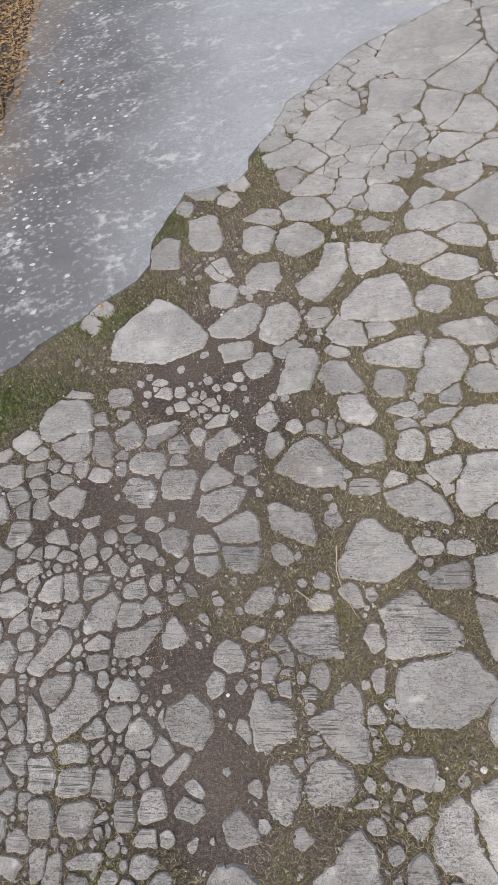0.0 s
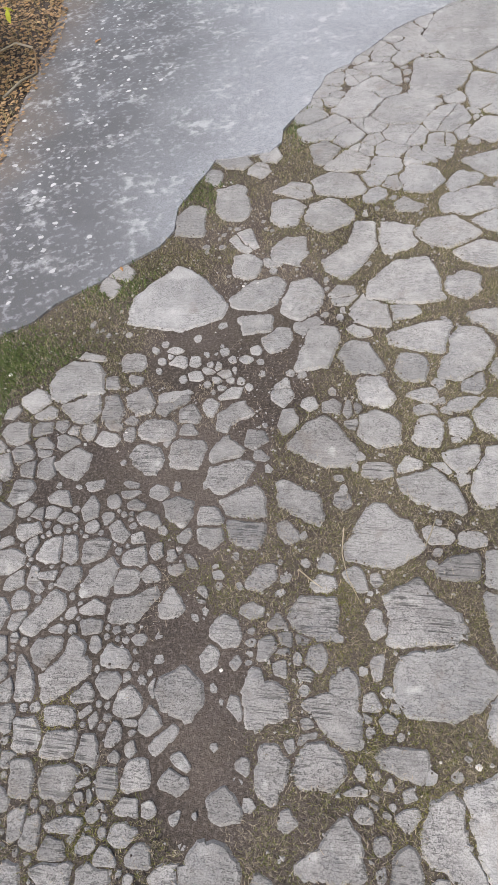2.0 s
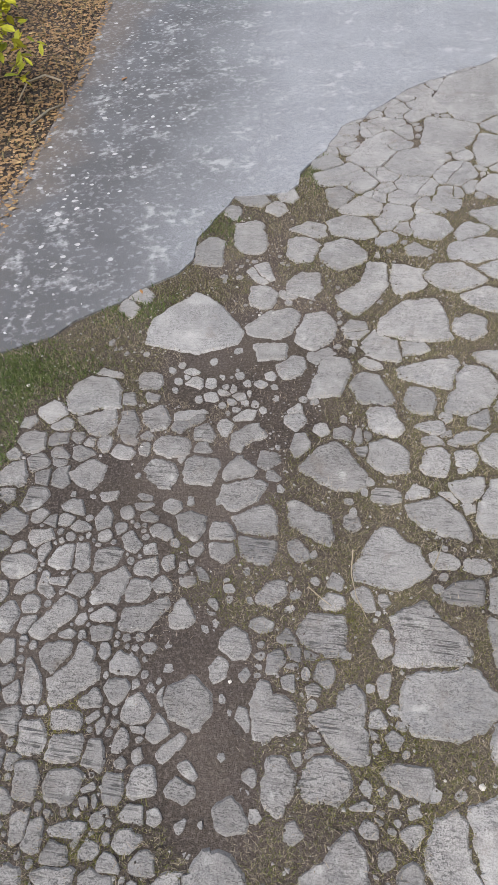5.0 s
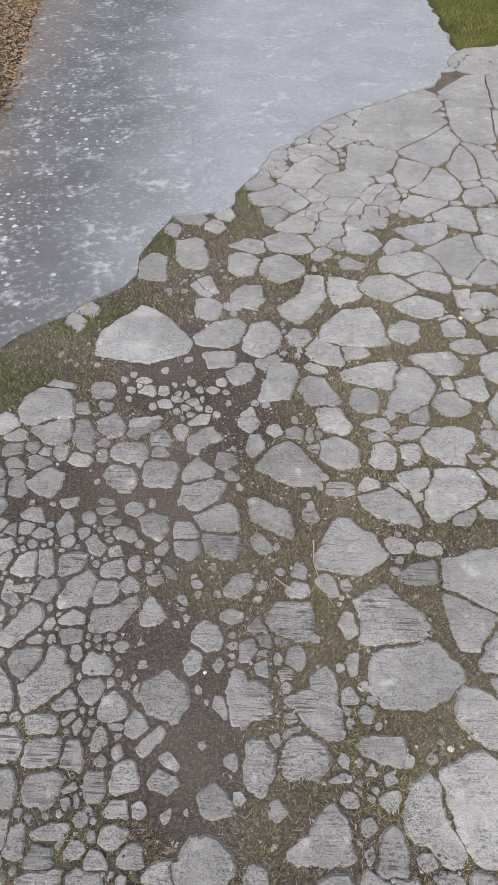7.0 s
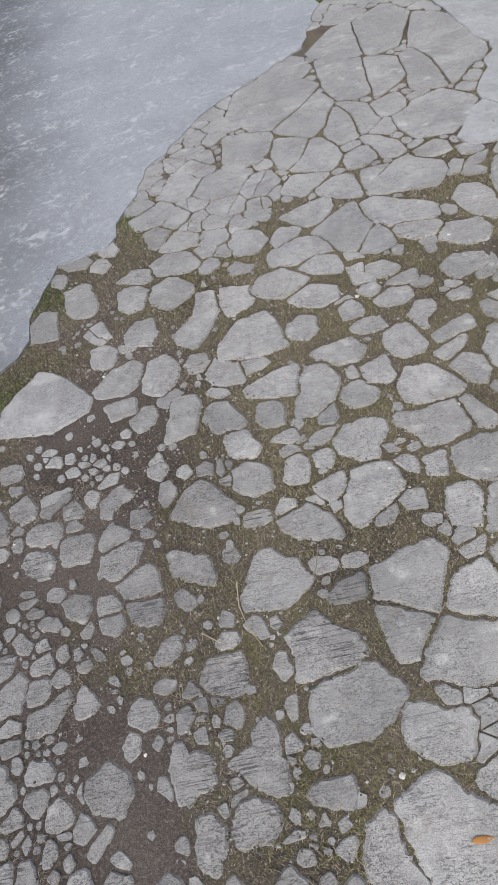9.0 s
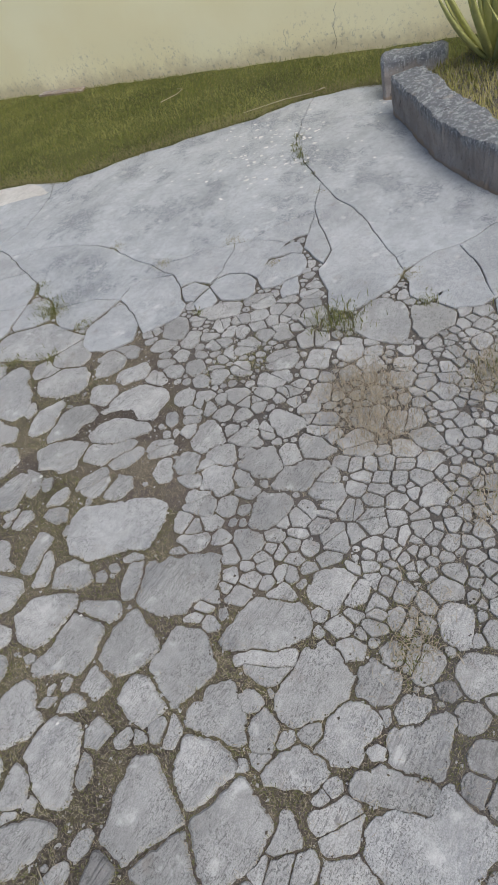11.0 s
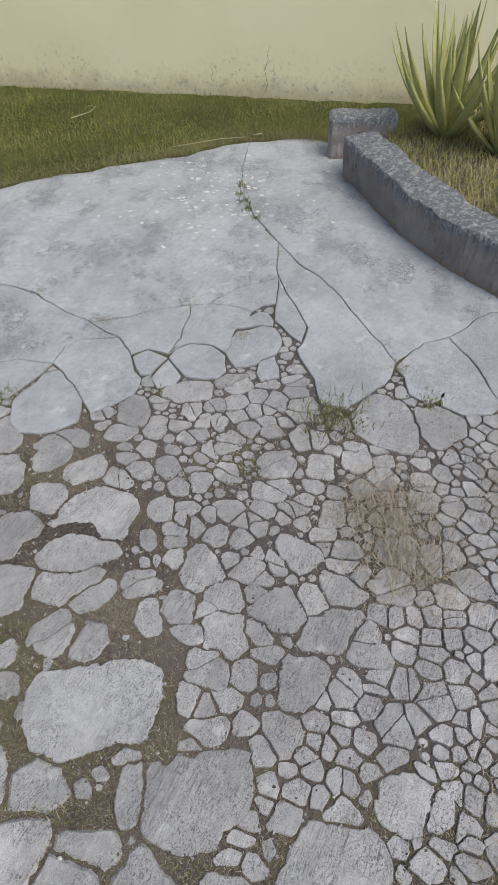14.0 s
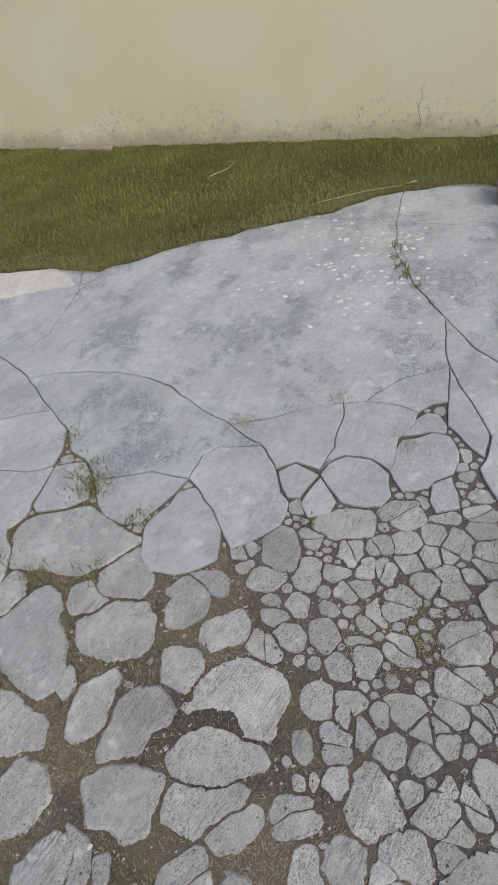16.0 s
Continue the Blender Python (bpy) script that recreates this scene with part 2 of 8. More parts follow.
DRY = leafy("dry_grass", [(0.2, 0.18, 0.08), (0.27, 0.23, 0.12), (0.15, 0.14, 0.06)], 0.8, 0.2)
AGAVE = leafy("agave_leaf", [(0.36, 0.38, 0.13), (0.45, 0.44, 0.17), (0.29, 0.32, 0.11)], 0.5, 0.2)
BUSH = leafy("bush_leaf", [(0.5, 0.46, 0.03), (0.3, 0.34, 0.03), (0.62, 0.55, 0.04)], 0.45)
LITTER = leafy("leaf_litter", [(0.34, 0.21, 0.1), (0.46, 0.3, 0.15), (0.26, 0.17, 0.09), (0.55, 0.4, 0.21)])
ORANGE = leafy("fallen_leaf", [(0.42, 0.19, 0.06), (0.5, 0.25, 0.09)])
LIME = leafy("pale_lime", [(0.55, 0.55, 0.555), (0.62, 0.62, 0.62)], 0.9)
CLOVER = leafy("low_green_plants", [(0.055, 0.09, 0.022), (0.09, 0.125, 0.035), (0.14, 0.15, 0.05)], 0.6, 0.3)
PEBBLE = leafy("white_pebble", [(0.72, 0.7, 0.66), (0.6, 0.58, 0.54)])
MOSS = leafy("moss", [(0.14, 0.14, 0.035), (0.2, 0.185, 0.05), (0.11, 0.115, 0.03)], 0.95)


# ---- mesh helpers ----
def mesh_object(name, verts, faces, material, parent=None, smooth=False, origin=(0, 0, 0)):
    me = bpy.data.meshes.new(name)
    me.from_pydata([tuple(v) for v in verts], [], faces)
    me.materials.append(material)
    if smooth:
        me.shade_smooth()
    ob = new(name, me)
    ob.location = origin
    if parent is not None:
        ob.parent = parent
    return ob


def inside(poly, pts):
    """Which of the points lie in a polygon."""
    px, py = pts[:, 0], pts[:, 1]
    hit = np.zeros(len(pts), bool)
    for (x1, y1), (x2, y2) in zip(poly, poly[1:] + poly[:1]):
        if y1 != y2:
            hit ^= ((y1 > py) != (y2 > py)) & (px < (x2 - x1) * (py - y1) / (y2 - y1) + x1)
    return hit


def ragged(poly, step, amount, seed):
    """The outline with its edges divided and worn."""
    rng, out = random.Random(seed), []
    for (x1, y1), (x2, y2) in zip(poly, poly[1:] + poly[:1]):
        k = max(1, int(math.hypot(x2 - x1, y2 - y1) / step))
        for i in range(k):
            f = i / k
            out.append((x1 + (x2 - x1) * f + rng.uniform(-amount, amount), y1 + (y2 - y1) * f + rng.uniform(-amount, amount)))
    return out


def sheet(name, poly, top, depth, material, step=0.15, amount=0.012, seed=1):
    """A flat layer with a worn outline, bevelled rim and thickness."""
    line = ragged(poly, step, amount, seed)
    bm = bmesh.new()
    face = bm.faces.new([bm.verts.new((x, y, top)) for x, y in line])
    if face.normal.z < 0:
        face.normal_flip()
    bmesh.ops.recalc_face_normals(bm, faces=bm.faces)
    if face.normal.z < 0:
        face.normal_flip()
    rim = bmesh.ops.inset_region(bm, faces=[face], thickness=0.008, depth=0)
    for f in rim["faces"]:
        for v in f.verts:
            if v not in face.verts:
                v.co.z = top - 0.006
    edge = [v for v in bm.verts if v not in face.verts]
    wall = bmesh.ops.extrude_edge_only(bm, edges=[e for e in bm.edges if e.is_boundary])
    for v in wall["geom"]:
        if isinstance(v, bmesh.types.BMVert):
            v.co.z = top - depth
    me = bpy.data.meshes.new(name)
    bm.to_mesh(me)
    bm.free()
    me.materials.append(material)
    return new(name, me)


def blades(name, points, low, high, width, lean, material, seed, base=None):
    """Grass: one bent, tapered blade at each point."""
    rng = np.random.default_rng(seed)
    n = len(points)
    turn, tall = rng.uniform(0, 2 * np.pi, n), rng.uniform(low, high, n)
    out = rng.uniform(0.25, 1.0, n) * lean
    wide = rng.uniform(0.6, 1.2, n) * width
    z = np.full(n, 0.0) if base is None else base
    d = np.stack([np.cos(turn), np.sin(turn), np.zeros(n)], 1)
    s = np.stack([-np.sin(turn), np.cos(turn), np.zeros(n)], 1) * wide[:, None] / 2
    foot = np.column_stack([points, z])
    mid = foot + d * (tall * np.sin(out) * 0.45)[:, None]
    mid[:, 2] += tall * np.cos(out * 0.7) * 0.6
    tip = foot + d * (tall * np.sin(out))[:, None]
    tip[:, 2] += tall * np.cos(out)
    v = np.stack([foot - s, foot + s, mid + s * 0.8, mid - s * 0.8, tip], 1).reshape(-1, 3)
    k = np.arange(n) * 5
    faces = [f for i in k.tolist() for f in ((i, i + 1, i + 2, i + 3), (i + 3, i + 2, i + 4))]
    return mesh_object(name, v.tolist(), faces, material)


# ---- ground: one sheet to the horizon ----
def ground():
    def axis(a, b):
        far = [6.0, 14.0, 34.0, 90.0]
        return [a - f for f in reversed(far)] + list(np.arange(a, b, 0.024)) + [b + f for f in far]

    xs, ys = axis(-2.2, 6.0), axis(-0.3, 6.6)
    verts = []
    for y in ys:
        for x in xs:
            p = Vector((x, y, 0.0))
            verts.append((x, y, -0.0004 + 0.0016 * noise.noise(p * 2.1) + 0.002 * noise.noise(p * 9.0) + 0.0016 * noise.noise(p * 27.0)))
    w = len(xs)
    faces = [(j * w + i, j * w + i + 1, (j + 1) * w + i + 1, (j + 1) * w + i) for j in range(len(ys) - 1) for i in range(w - 1)]
    return tagged(mesh_object("ground", verts, faces, SOIL, smooth=True), "bare brown soil with moss and dry grass between stones", "ground", kind="structure")


ground()

ROAD_EDGE = [(-1.02, 1.78), (-0.76, 1.89), (-0.58, 1.97), (-0.38, 2.15), (-0.24, 2.25), (-0.12, 2.39), (-0.11, 2.55), (0.02, 2.84), (0.27, 2.87),
             (0.37, 3.1), (0.54, 3.45), (0.97, 3.89), (1.64, 4.31), (1.95, 4.88)]
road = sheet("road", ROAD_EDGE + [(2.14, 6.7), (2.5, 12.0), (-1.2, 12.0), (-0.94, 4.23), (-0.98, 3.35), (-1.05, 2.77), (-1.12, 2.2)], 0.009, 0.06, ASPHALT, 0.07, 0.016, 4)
tagged(road, "worn grey asphalt drive spotted with pale lime", "road", kind="structure")

LAWN_EDGE = [(1.97, 4.92), (2.6, 5.15), (3.2, 5.1), (3.5, 4.75), (3.55, 4.58), (3.76, 4.68), (3.96, 4.2), (3.98, 3.76), (4.28, 3.47), (4.6, 3.08), (4.87, 2.68),
             (5.12, 2.48), (5.22, 2.32), (5.33, 1.98), (5.3, 1.78)]
LAWN_POLY = LAWN_EDGE + [(5.4, 1.24), (6.15, 1.2), (5.93, 6.3), (5.66, 12.0), (2.5, 12.0), (2.14, 6.7)]
lawn = sheet("lawn", LAWN_POLY, 0.0115, 0.05, TURF, 0.09, 0.028, 9)
tagged(lawn, "strip of soil under the mown grass", "lawn", kind="structure")


def scatter(poly, count, seed):
    rng = np.random.default_rng(seed)
    a = np.array(poly)
    low, high = a.min(0), a.max(0)
    pts = rng.uniform(low, high, (count, 2))
    pts = pts[inside(poly, pts)]
    return pts


near_lawn = [p for p in LAWN_EDGE] + [(5.42, 1.26), (6.14, 1.22), (5.93, 6.0), (5.9, 7.4), (4.0, 7.4), (2.2, 6.6)]
pts = scatter(near_lawn, 200000, 3)
thick = np.array([noise.noise(Vector((x * 1.7, y * 1.7, 3.0))) for x, y in pts])
pts = pts[thick + np.random.default_rng(8).uniform(-0.4, 1.2, len(pts)) > 0]
tagged(blades("grass", pts, 0.014, 0.045, 0.004, 1.42, LAWN, 5, np.full(len(pts), 0.008)), "short mown green grass with yellowed patches", "grass", kind="stuff")

rng = np.random.default_rng(14)
spots = []
for (x1, y1), (x2, y2) in zip(LAWN_EDGE[1:-1], LAWN_EDGE[2:]):
    k = int(2400 * math.hypot(x2 - x1, y2 - y1))
    f = rng.uniform(0, 1, k)
    spots.append(np.column_stack([x1 + (x2 - x1) * f + np.abs(rng.normal(0, 0.16, k)) * 0.75 - 0.03, y1 + (y2 - y1) * f + np.abs(rng.normal(0, 0.16, k)) * 0.65 - 0.03]))
pts = np.vstack(spots)
tagged(blades("lawn_edge_straw", pts, 0.012, 0.04, 0.0025, 1.55, DRY, 15, np.full(len(pts), 0.011)), "dry trampled grass along the lawn edge", "straw", kind="stuff")

# ---- the yellow wall ----
WALL_A, WALL_B = (6.38, -3.6), (5.69, 12.0)


def wall():
    ax, ay = WALL_A
    d = Vector((WALL_B[0] - ax, WALL_B[1] - ay, 0))
    length = d.length
    d.normalize()
    back = Vector((d.y, -d.x, 0)) * 0.2
    bm = bmesh.new()
    rows, cols = 12, 120
    grid = {}
    for i in range(cols + 1):
        for j in range(rows + 1):
            p = Vector((ax, ay, 0)) + d * (length * i / cols) + Vector((0, 0, -0.1 + 2.7 * j / rows))
            p -= back.normalized() * 0.006 * noise.noise(p * 1.5)
            grid[i, j] = bm.verts.new(p)
    for i in range(cols):
        for j in range(rows):
            bm.faces.new((grid[i, j], grid[i, j + 1], grid[i + 1, j + 1], grid[i + 1, j]))
    c = [bm.verts.new(grid[i, j].co + back) for i, j in ((0, 0), (cols, 0), (cols, rows), (0, rows))]
    bm.faces.new(c)
    bm.faces.new([grid[i, rows] for i in range(cols + 1)] + [c[2], c[3]])
    bm.faces.new([grid[0, j] for j in range(rows + 1)] + [c[3], c[0]])
    bm.faces.new([grid[cols, j] for j in range(rows + 1)] + [c[2], c[1]])
    bmesh.ops.recalc_face_normals(bm, faces=bm.faces)
    me = bpy.data.meshes.new("wall_east")
    bm.to_mesh(me)
    bm.free()
    me.materials.append(PLASTER)
    return tagged(new("wall_east", me), "pale yellow painted plaster wall, flaking and stained at its foot", "wall", kind="structure")


wall()


FOOT = [(5.86, 5.66), (5.965, 5.66), (5.985, 5.12), (5.87, 5.08)]
tagged(sheet("foot_slab", FOOT, 0.03, 0.06, KERB, 0.08, 0.015, 19), "thin grey cement strip at the wall foot", "paving", kind="structure")


# ---- planter ----
def kerb_wall(name, line, thick, height, label, seed):
    """A low rendered wall along a bent line, with rounded, uneven edges."""
    pts = [Vector((*p, 0)) for p in line]
    runs = [(q - p).length for p, q in zip(pts, pts[1:])]
    length = sum(runs)
    k = max(4, int(length / 0.02))

    def at(s):
        for p, q, r in zip(pts, pts[1:], runs):
            if s <= r or q is pts[-1]:
                return p + (q - p) * (s / r)
            s -= r

    ring = [(0.0, -0.06), (0.004, height * 0.15), (0.004, height * 0.35), (0.0, height * 0.65), (0.002, height - 0.022), (0.009, height - 0.005), (0.03, height), (thick * 0.3, height + 0.004),
            (thick * 0.5, height + 0.003), (thick * 0.75, height + 0.001), (thick - 0.03, height), (thick - 0.009, height - 0.005), (thick, height - 0.022), (thick, -0.06)]
    verts, faces = [], []
    for i in range(k + 1):
        s = length * i / k
        d = (at(min(length, s + 0.12)) - at(max(0.0, s - 0.12))).normalized()
        n = Vector((-d.y, d.x, 0))
        pinch = 0.02 if i in (0, k) else 0.0
        for u, z in ring:
            p = at(s) + n * (u + (pinch if u < thick / 2 else -pinch)) + Vector((0, 0, z - (pinch * 0.6 if z > 0.1 else 0)))
            q = p * 9.0 + Vector((seed, 0, 0))
            w = 0.011 * noise.noise(q * 0.7) + 0.009 * noise.noise(q * 3.1) + 0.007 * noise.noise(q * 6.3)
            verts.append(p + n * w + Vector((0, 0, 0.8 * w if z > 0 else 0)))
    m = len(ring)
    for i in range(k):
        for j in range(m - 1):
            faces.append((i * m + j, i * m + j + 1, (i + 1) * m + j + 1, (i + 1) * m + j))
    faces.append(tuple(range(m)))
    faces.append(tuple(k * m + j for j in reversed(range(m))))
    ob = mesh_object(name, verts, faces, KERB)
    return tagged(ob, label, "planter wall", kind="structure")


kerb_wall("planter_wall_front", [(4.8, 1.63), (4.5, 1.42), (4.15, 1.19), (3.83, 0.9), (3.597, 0.588)], 0.21, 0.235, "low dark weathered cement planter wall on the slab", 1)
kerb_wall("planter_wall_side", [(3.665, 0.625), (3.2, 0.03), (2.75, -0.5)], 0.2, 0.23, "low dark cement planter wall running on past the corner", 4)
kerb_wall("planter_wall_end", [(5.02, 1.76), (5.12, 1.36)], 0.19, 0.25, "short dark weathered cement wall closing the planter", 7)
PLANTER = [(4.95, 1.45), (5.25, 1.3), (6.14, 1.2), (6.3, -2.5), (2.95, -0.6), (3.3, -0.05), (3.72, 0.5), (3.98, 0.78), (4.3, 1.06)]
bed = sheet("planter_bed", PLANTER, 0.17, 0.2, SOIL, 0.2, 0.02, 12)
tagged(bed, "raised planter soil with weeds", "planter bed", kind="structure")
pts = scatter(PLANTER, 90000, 21)
pts = pts[(pts[:, 1] > 0.0)]
tagged(blades("weeds", pts, 0.02, 0.07, 0.005, 1.35, WEED, 6, np.full(len(pts), 0.165)), "yellow-green weeds growing in the planter", "weeds", kind="stuff")
pts = scatter([(4.95, 1.45), (5.2, 1.3), (4.75, 0.85), (4.2, 0.55), (3.72, 0.5), (3.98, 0.78), (4.3, 1.06)], 3200, 22)
tagged(blades("planter_straw", pts, 0.02, 0.06, 0.0025, 1.62, STRAW, 23, np.full(len(pts), 0.175)), "dry brown straw matted behind the planter wall", "straw", kind="stuff")


def agave(name, x, y, z, size, count, seed, label):
    """A rosette of thick, channelled, pointed leaves."""
    rng = random.Random(seed)
    root = new(name)
    root.location = (x, y, z)
    for i in range(count):
        turn = i * 2.4 + rng.uniform(-0.2, 0.2)
        out = 0.1 + 0.75 * (i / count) + rng.uniform(-0.08, 0.08)
        long = size * rng.uniform(0.8, 1.1)
        wide = size * 0.054 * rng.uniform(0.85, 1.15)
        verts, faces, steps = [], [], 9
        d, s = Vector((math.cos(turn), math.sin(turn), 0)), Vector((-math.sin(turn), math.cos(turn), 0))
        p, a = Vector((0, 0, 0)) + d * 0.02, out * 1.25
        for k in range(steps + 1):
            f = k / steps
            w = wide * (0.55 + 1.1 * f * (1 - f) * 1.6) * (1 - f ** 3) + 0.001
            along = d * math.sin(a) + Vector((0, 0, math.cos(a)))
            up = d * -math.cos(a) + Vector((0, 0, math.sin(a)))
            th = 0.012 * (1 - f) + 0.002
            for u, h in ((-1, 0.35), (-0.5, 0.08), (0, 0), (0.5, 0.08), (1, 0.35)):
                verts.append(p + s * w * u + up * (w * h))
            for u, h in ((0.55, 0.0), (-0.55, 0.0)):
                verts.append(p + s * w * u + up * (w * h * 0.2 - th))
            p = p + along * (long / steps)
            a -= (out * 0.75) / steps
        for k in range(steps):
            for j in range(7):
                b, c = k * 7 + j, k * 7 + (j + 1) % 7
                faces.append((b, c, c + 7, b + 7))
        faces.append(tuple(range(7)))
        leaf = mesh_object("leaf", verts, faces, AGAVE, root, smooth=True)
    return tagged(root, label, "plant", group="planter agaves")


agave("agave", 5.1, 1.08, 0.16, 0.66, 26, 3, "large pale green agave with upright pointed leaves")
agave("agave", 4.9, 0.74, 0.16, 0.6, 22, 5, "pale green agave with spread pointed leaves in the planter")

# ---- loose litter, tufts and weeds ----
BANK = [(-1.05, 2.6), (-0.99, 3.35), (-0.95, 4.23), (-1.15, 9.0), (-3.2, 9.0), (-3.2, 2.2), (-1.12, 2.2)]


def flakes(name, pts, low, high, material, seed, label, category, z0=0.0):
    rng = random.Random(seed)
    verts, faces = [], []
    for x, y in pts:
        r, a, t = rng.uniform(low, high), rng.uniform(0, 6.28), rng.uniform(-0.5, 0.5)
        z = z0 + rng.uniform(0.0, 0.02)
        k = len(verts)
        for u, v, w in ((-1, 0, 0), (-0.3, 0.45, 0.12), (0.4, 0.4, 0.1), (1, 0, 0.2), (0.4, -0.4, 0.1), (-0.3, -0.45, 0.12)):
            verts.append((x + r * (u * math.cos(a) - v * math.sin(a)), y + r * (u * math.sin(a) + v * math.cos(a)), z + r * (w + t * v)))
        faces.append(tuple(range(k, k + 6)))
    return tagged(mesh_object(name, verts, faces, material), label, category, kind="stuff")


SPILL = [(-0.95, 2.3), (-0.93, 3.35), (-0.88, 4.23), (-1.1, 9.0), (-1.15, 9.0), (-0.95, 4.23), (-1.0, 3.35), (-1.05, 2.6), (-1.12, 2.2)]
bank = np.vstack([scatter(BANK, 52000, 31), scatter(SPILL, 5000, 35)])
flakes("leaf_litter", bank.tolist(), 0.006, 0.018, LITTER, 32, "brown fallen leaves on the bank beside the drive", "leaf litter")
tagged(blades("dry_stalks", scatter(BANK, 5000, 33), 0.03, 0.12, 0.004, 1.62, DRY, 34), "dry tan stalks lying among the litter", "straw", kind="stuff")


def bush(x, y, seed):
    rng = random.Random(seed)
    root = new("bush")
    root.location = (x, y, 0)
    verts, faces = [], []
    for i in range(14):
        a, r = rng.uniform(0, 6.28), rng.uniform(0.1, 0.42)
        p0, p1 = Vector((0.03 * math.cos(a), 0.03 * math.sin(a), -0.02)), Vector((r * math.cos(a), r * math.sin(a), rng.uniform(0.25, 0.62)))
        s = (p1 - p0).cross(Vector((0, 0, 1))).normalized() * 0.006
        q = s.cross(p1 - p0).normalized() * 0.006
        k = len(verts)
        verts += [p0 + s, p0 - s * 0.5 + q, p0 - s * 0.5 - q, p1 + s * 0.4, p1 - s * 0.2 + q * 0.4, p1 - s * 0.2 - q * 0.4]
        faces += [(k, k + 1, k + 4, k + 3), (k + 1, k + 2, k + 5, k + 4), (k + 2, k, k + 3, k + 5)]
    mesh_object("stems", verts, faces, LITTER, root)
    verts, faces = [], []
    for i in range(620):
        a, b, r = rng.uniform(0, 6.28), rng.uniform(-0.3, 1.4), 0.5 * rng.uniform(0.45, 1.0) ** 0.6
        c = Vector((r * math.cos(a) * math.cos(b), r * math.sin(a) * math.cos(b), 0.28 + 0.8 * r * math.sin(b)))
        c.z = max(c.z, 0.05)
        size = rng.uniform(0.025, 0.05)
        m = Euler((rng.uniform(-0.9, 0.9), rng.uniform(-0.9, 0.9), rng.uniform(0, 6.28))).to_matrix()
        k = len(verts)
        for u, v, w in ((-1, 0, 0), (-0.4, 0.42, 0.1), (0.3, 0.4, 0.08), (1, 0, -0.1), (0.3, -0.4, 0.08), (-0.4, -0.42, 0.1)):
            verts.append(c + m @ Vector((u, v, w)) * size)
        faces += [(k, k + 1, k + 2, k + 3), (k, k + 3, k + 4, k + 5)]
    mesh_object("foliage", verts, faces, BUSH, root)
    return tagged(root, "low bush with yellow-green leaves beside the drive", "bush")


bush(-1.5, 3.85, 41)
bush(-1.95, 4.9, 42)

# ---- broken concrete pavement ----
STONES = []


def lay(where, rows):
    """Pieces of paving: centre, half length, half width, and the way the long side points."""
    for x, y, a, b, turn in rows:
        STONES.append((where, x, y, a, b, radians(turn)))


lay("west", [
    (0.277, 0.346, 0.035, 0.008, 172), (0.399, 0.356, 0.021, 0.014, 59), (0.446, 0.360, 0.043, 0.027, 60),
    (0.524, 0.335, 0.025, 0.017, 175), (-0.332, 0.549, 0.043, 0.025, 107), (-0.327, 0.471, 0.026, 0.018, 109),
    (-0.288, 0.437, 0.034, 0.017, 83), (-0.272, 0.475, 0.010, 0.008, 104), (-0.264, 0.613, 0.045, 0.023, 167),
    (-0.260, 0.535, 0.045, 0.034, 162), (-0.250, 0.414, 0.030, 0.017, 163), (-0.236, 0.451, 0.033, 0.017, 165),
    (-0.200, 0.599, 0.034, 0.022, 112), (-0.199, 0.497, 0.014, 0.010, 148), (-0.198, 0.528, 0.018, 0.012, 157),
    (-0.180, 0.444, 0.017, 0.011, 114), (-0.177, 0.505, 0.015, 0.007, 104), (-0.140, 0.526, 0.035, 0.025, 98),
])
lay("west", [
    (-0.140, 0.401, 0.024, 0.012, 169), (-0.130, 0.574, 0.015, 0.010, 166), (-0.101, 0.436, 0.033, 0.018, 168),
    (-0.097, 0.590, 0.017, 0.014, 105), (-0.096, 0.480, 0.027, 0.017, 159), (-0.086, 0.541, 0.034, 0.029, 122),
    (-0.066, 0.398, 0.023, 0.020, 90), (-0.049, 0.479, 0.018, 0.014, 160), (-0.024, 0.612, 0.030, 0.019, 47),
    (0.007, 0.455, 0.015, 0.010, 98), (0.008, 0.530, 0.032, 0.021, 0), (0.012, 0.573, 0.020, 0.013, 166),
    (0.086, 0.381, 0.056, 0.030, 169), (0.104, 0.482, 0.034, 0.033, 52), (0.152, 0.550, 0.015, 0.015, 172),
    (0.206, 0.546, 0.044, 0.040, 73), (0.241, 0.451, 0.019, 0.017, 58), (0.247, 0.583, 0.015, 0.011, 69),
])
lay("west", [
    (0.292, 0.602, 0.021, 0.012, 22), (0.303, 0.548, 0.050, 0.043, 176), (0.329, 0.392, 0.059, 0.038, 174),
    (0.383, 0.500, 0.021, 0.012, 173), (0.392, 0.458, 0.020, 0.016, 27), (0.399, 0.381, 0.008, 0.007, 22),
    (0.413, 0.473, 0.011, 0.007, 1), (0.414, 0.401, 0.023, 0.019, 43), (0.418, 0.488, 0.009, 0.005, 172),
    (0.421, 0.610, 0.014, 0.009, 14), (0.430, 0.527, 0.010, 0.008, 78), (0.431, 0.426, 0.015, 0.009, 173),
    (0.441, 0.457, 0.009, 0.006, 173), (0.442, 0.510, 0.013, 0.011, 42), (0.453, 0.471, 0.009, 0.007, 5),
    (0.470, 0.546, 0.052, 0.024, 160), (0.475, 0.443, 0.025, 0.018, 32), (0.479, 0.483, 0.017, 0.015, 51),
])
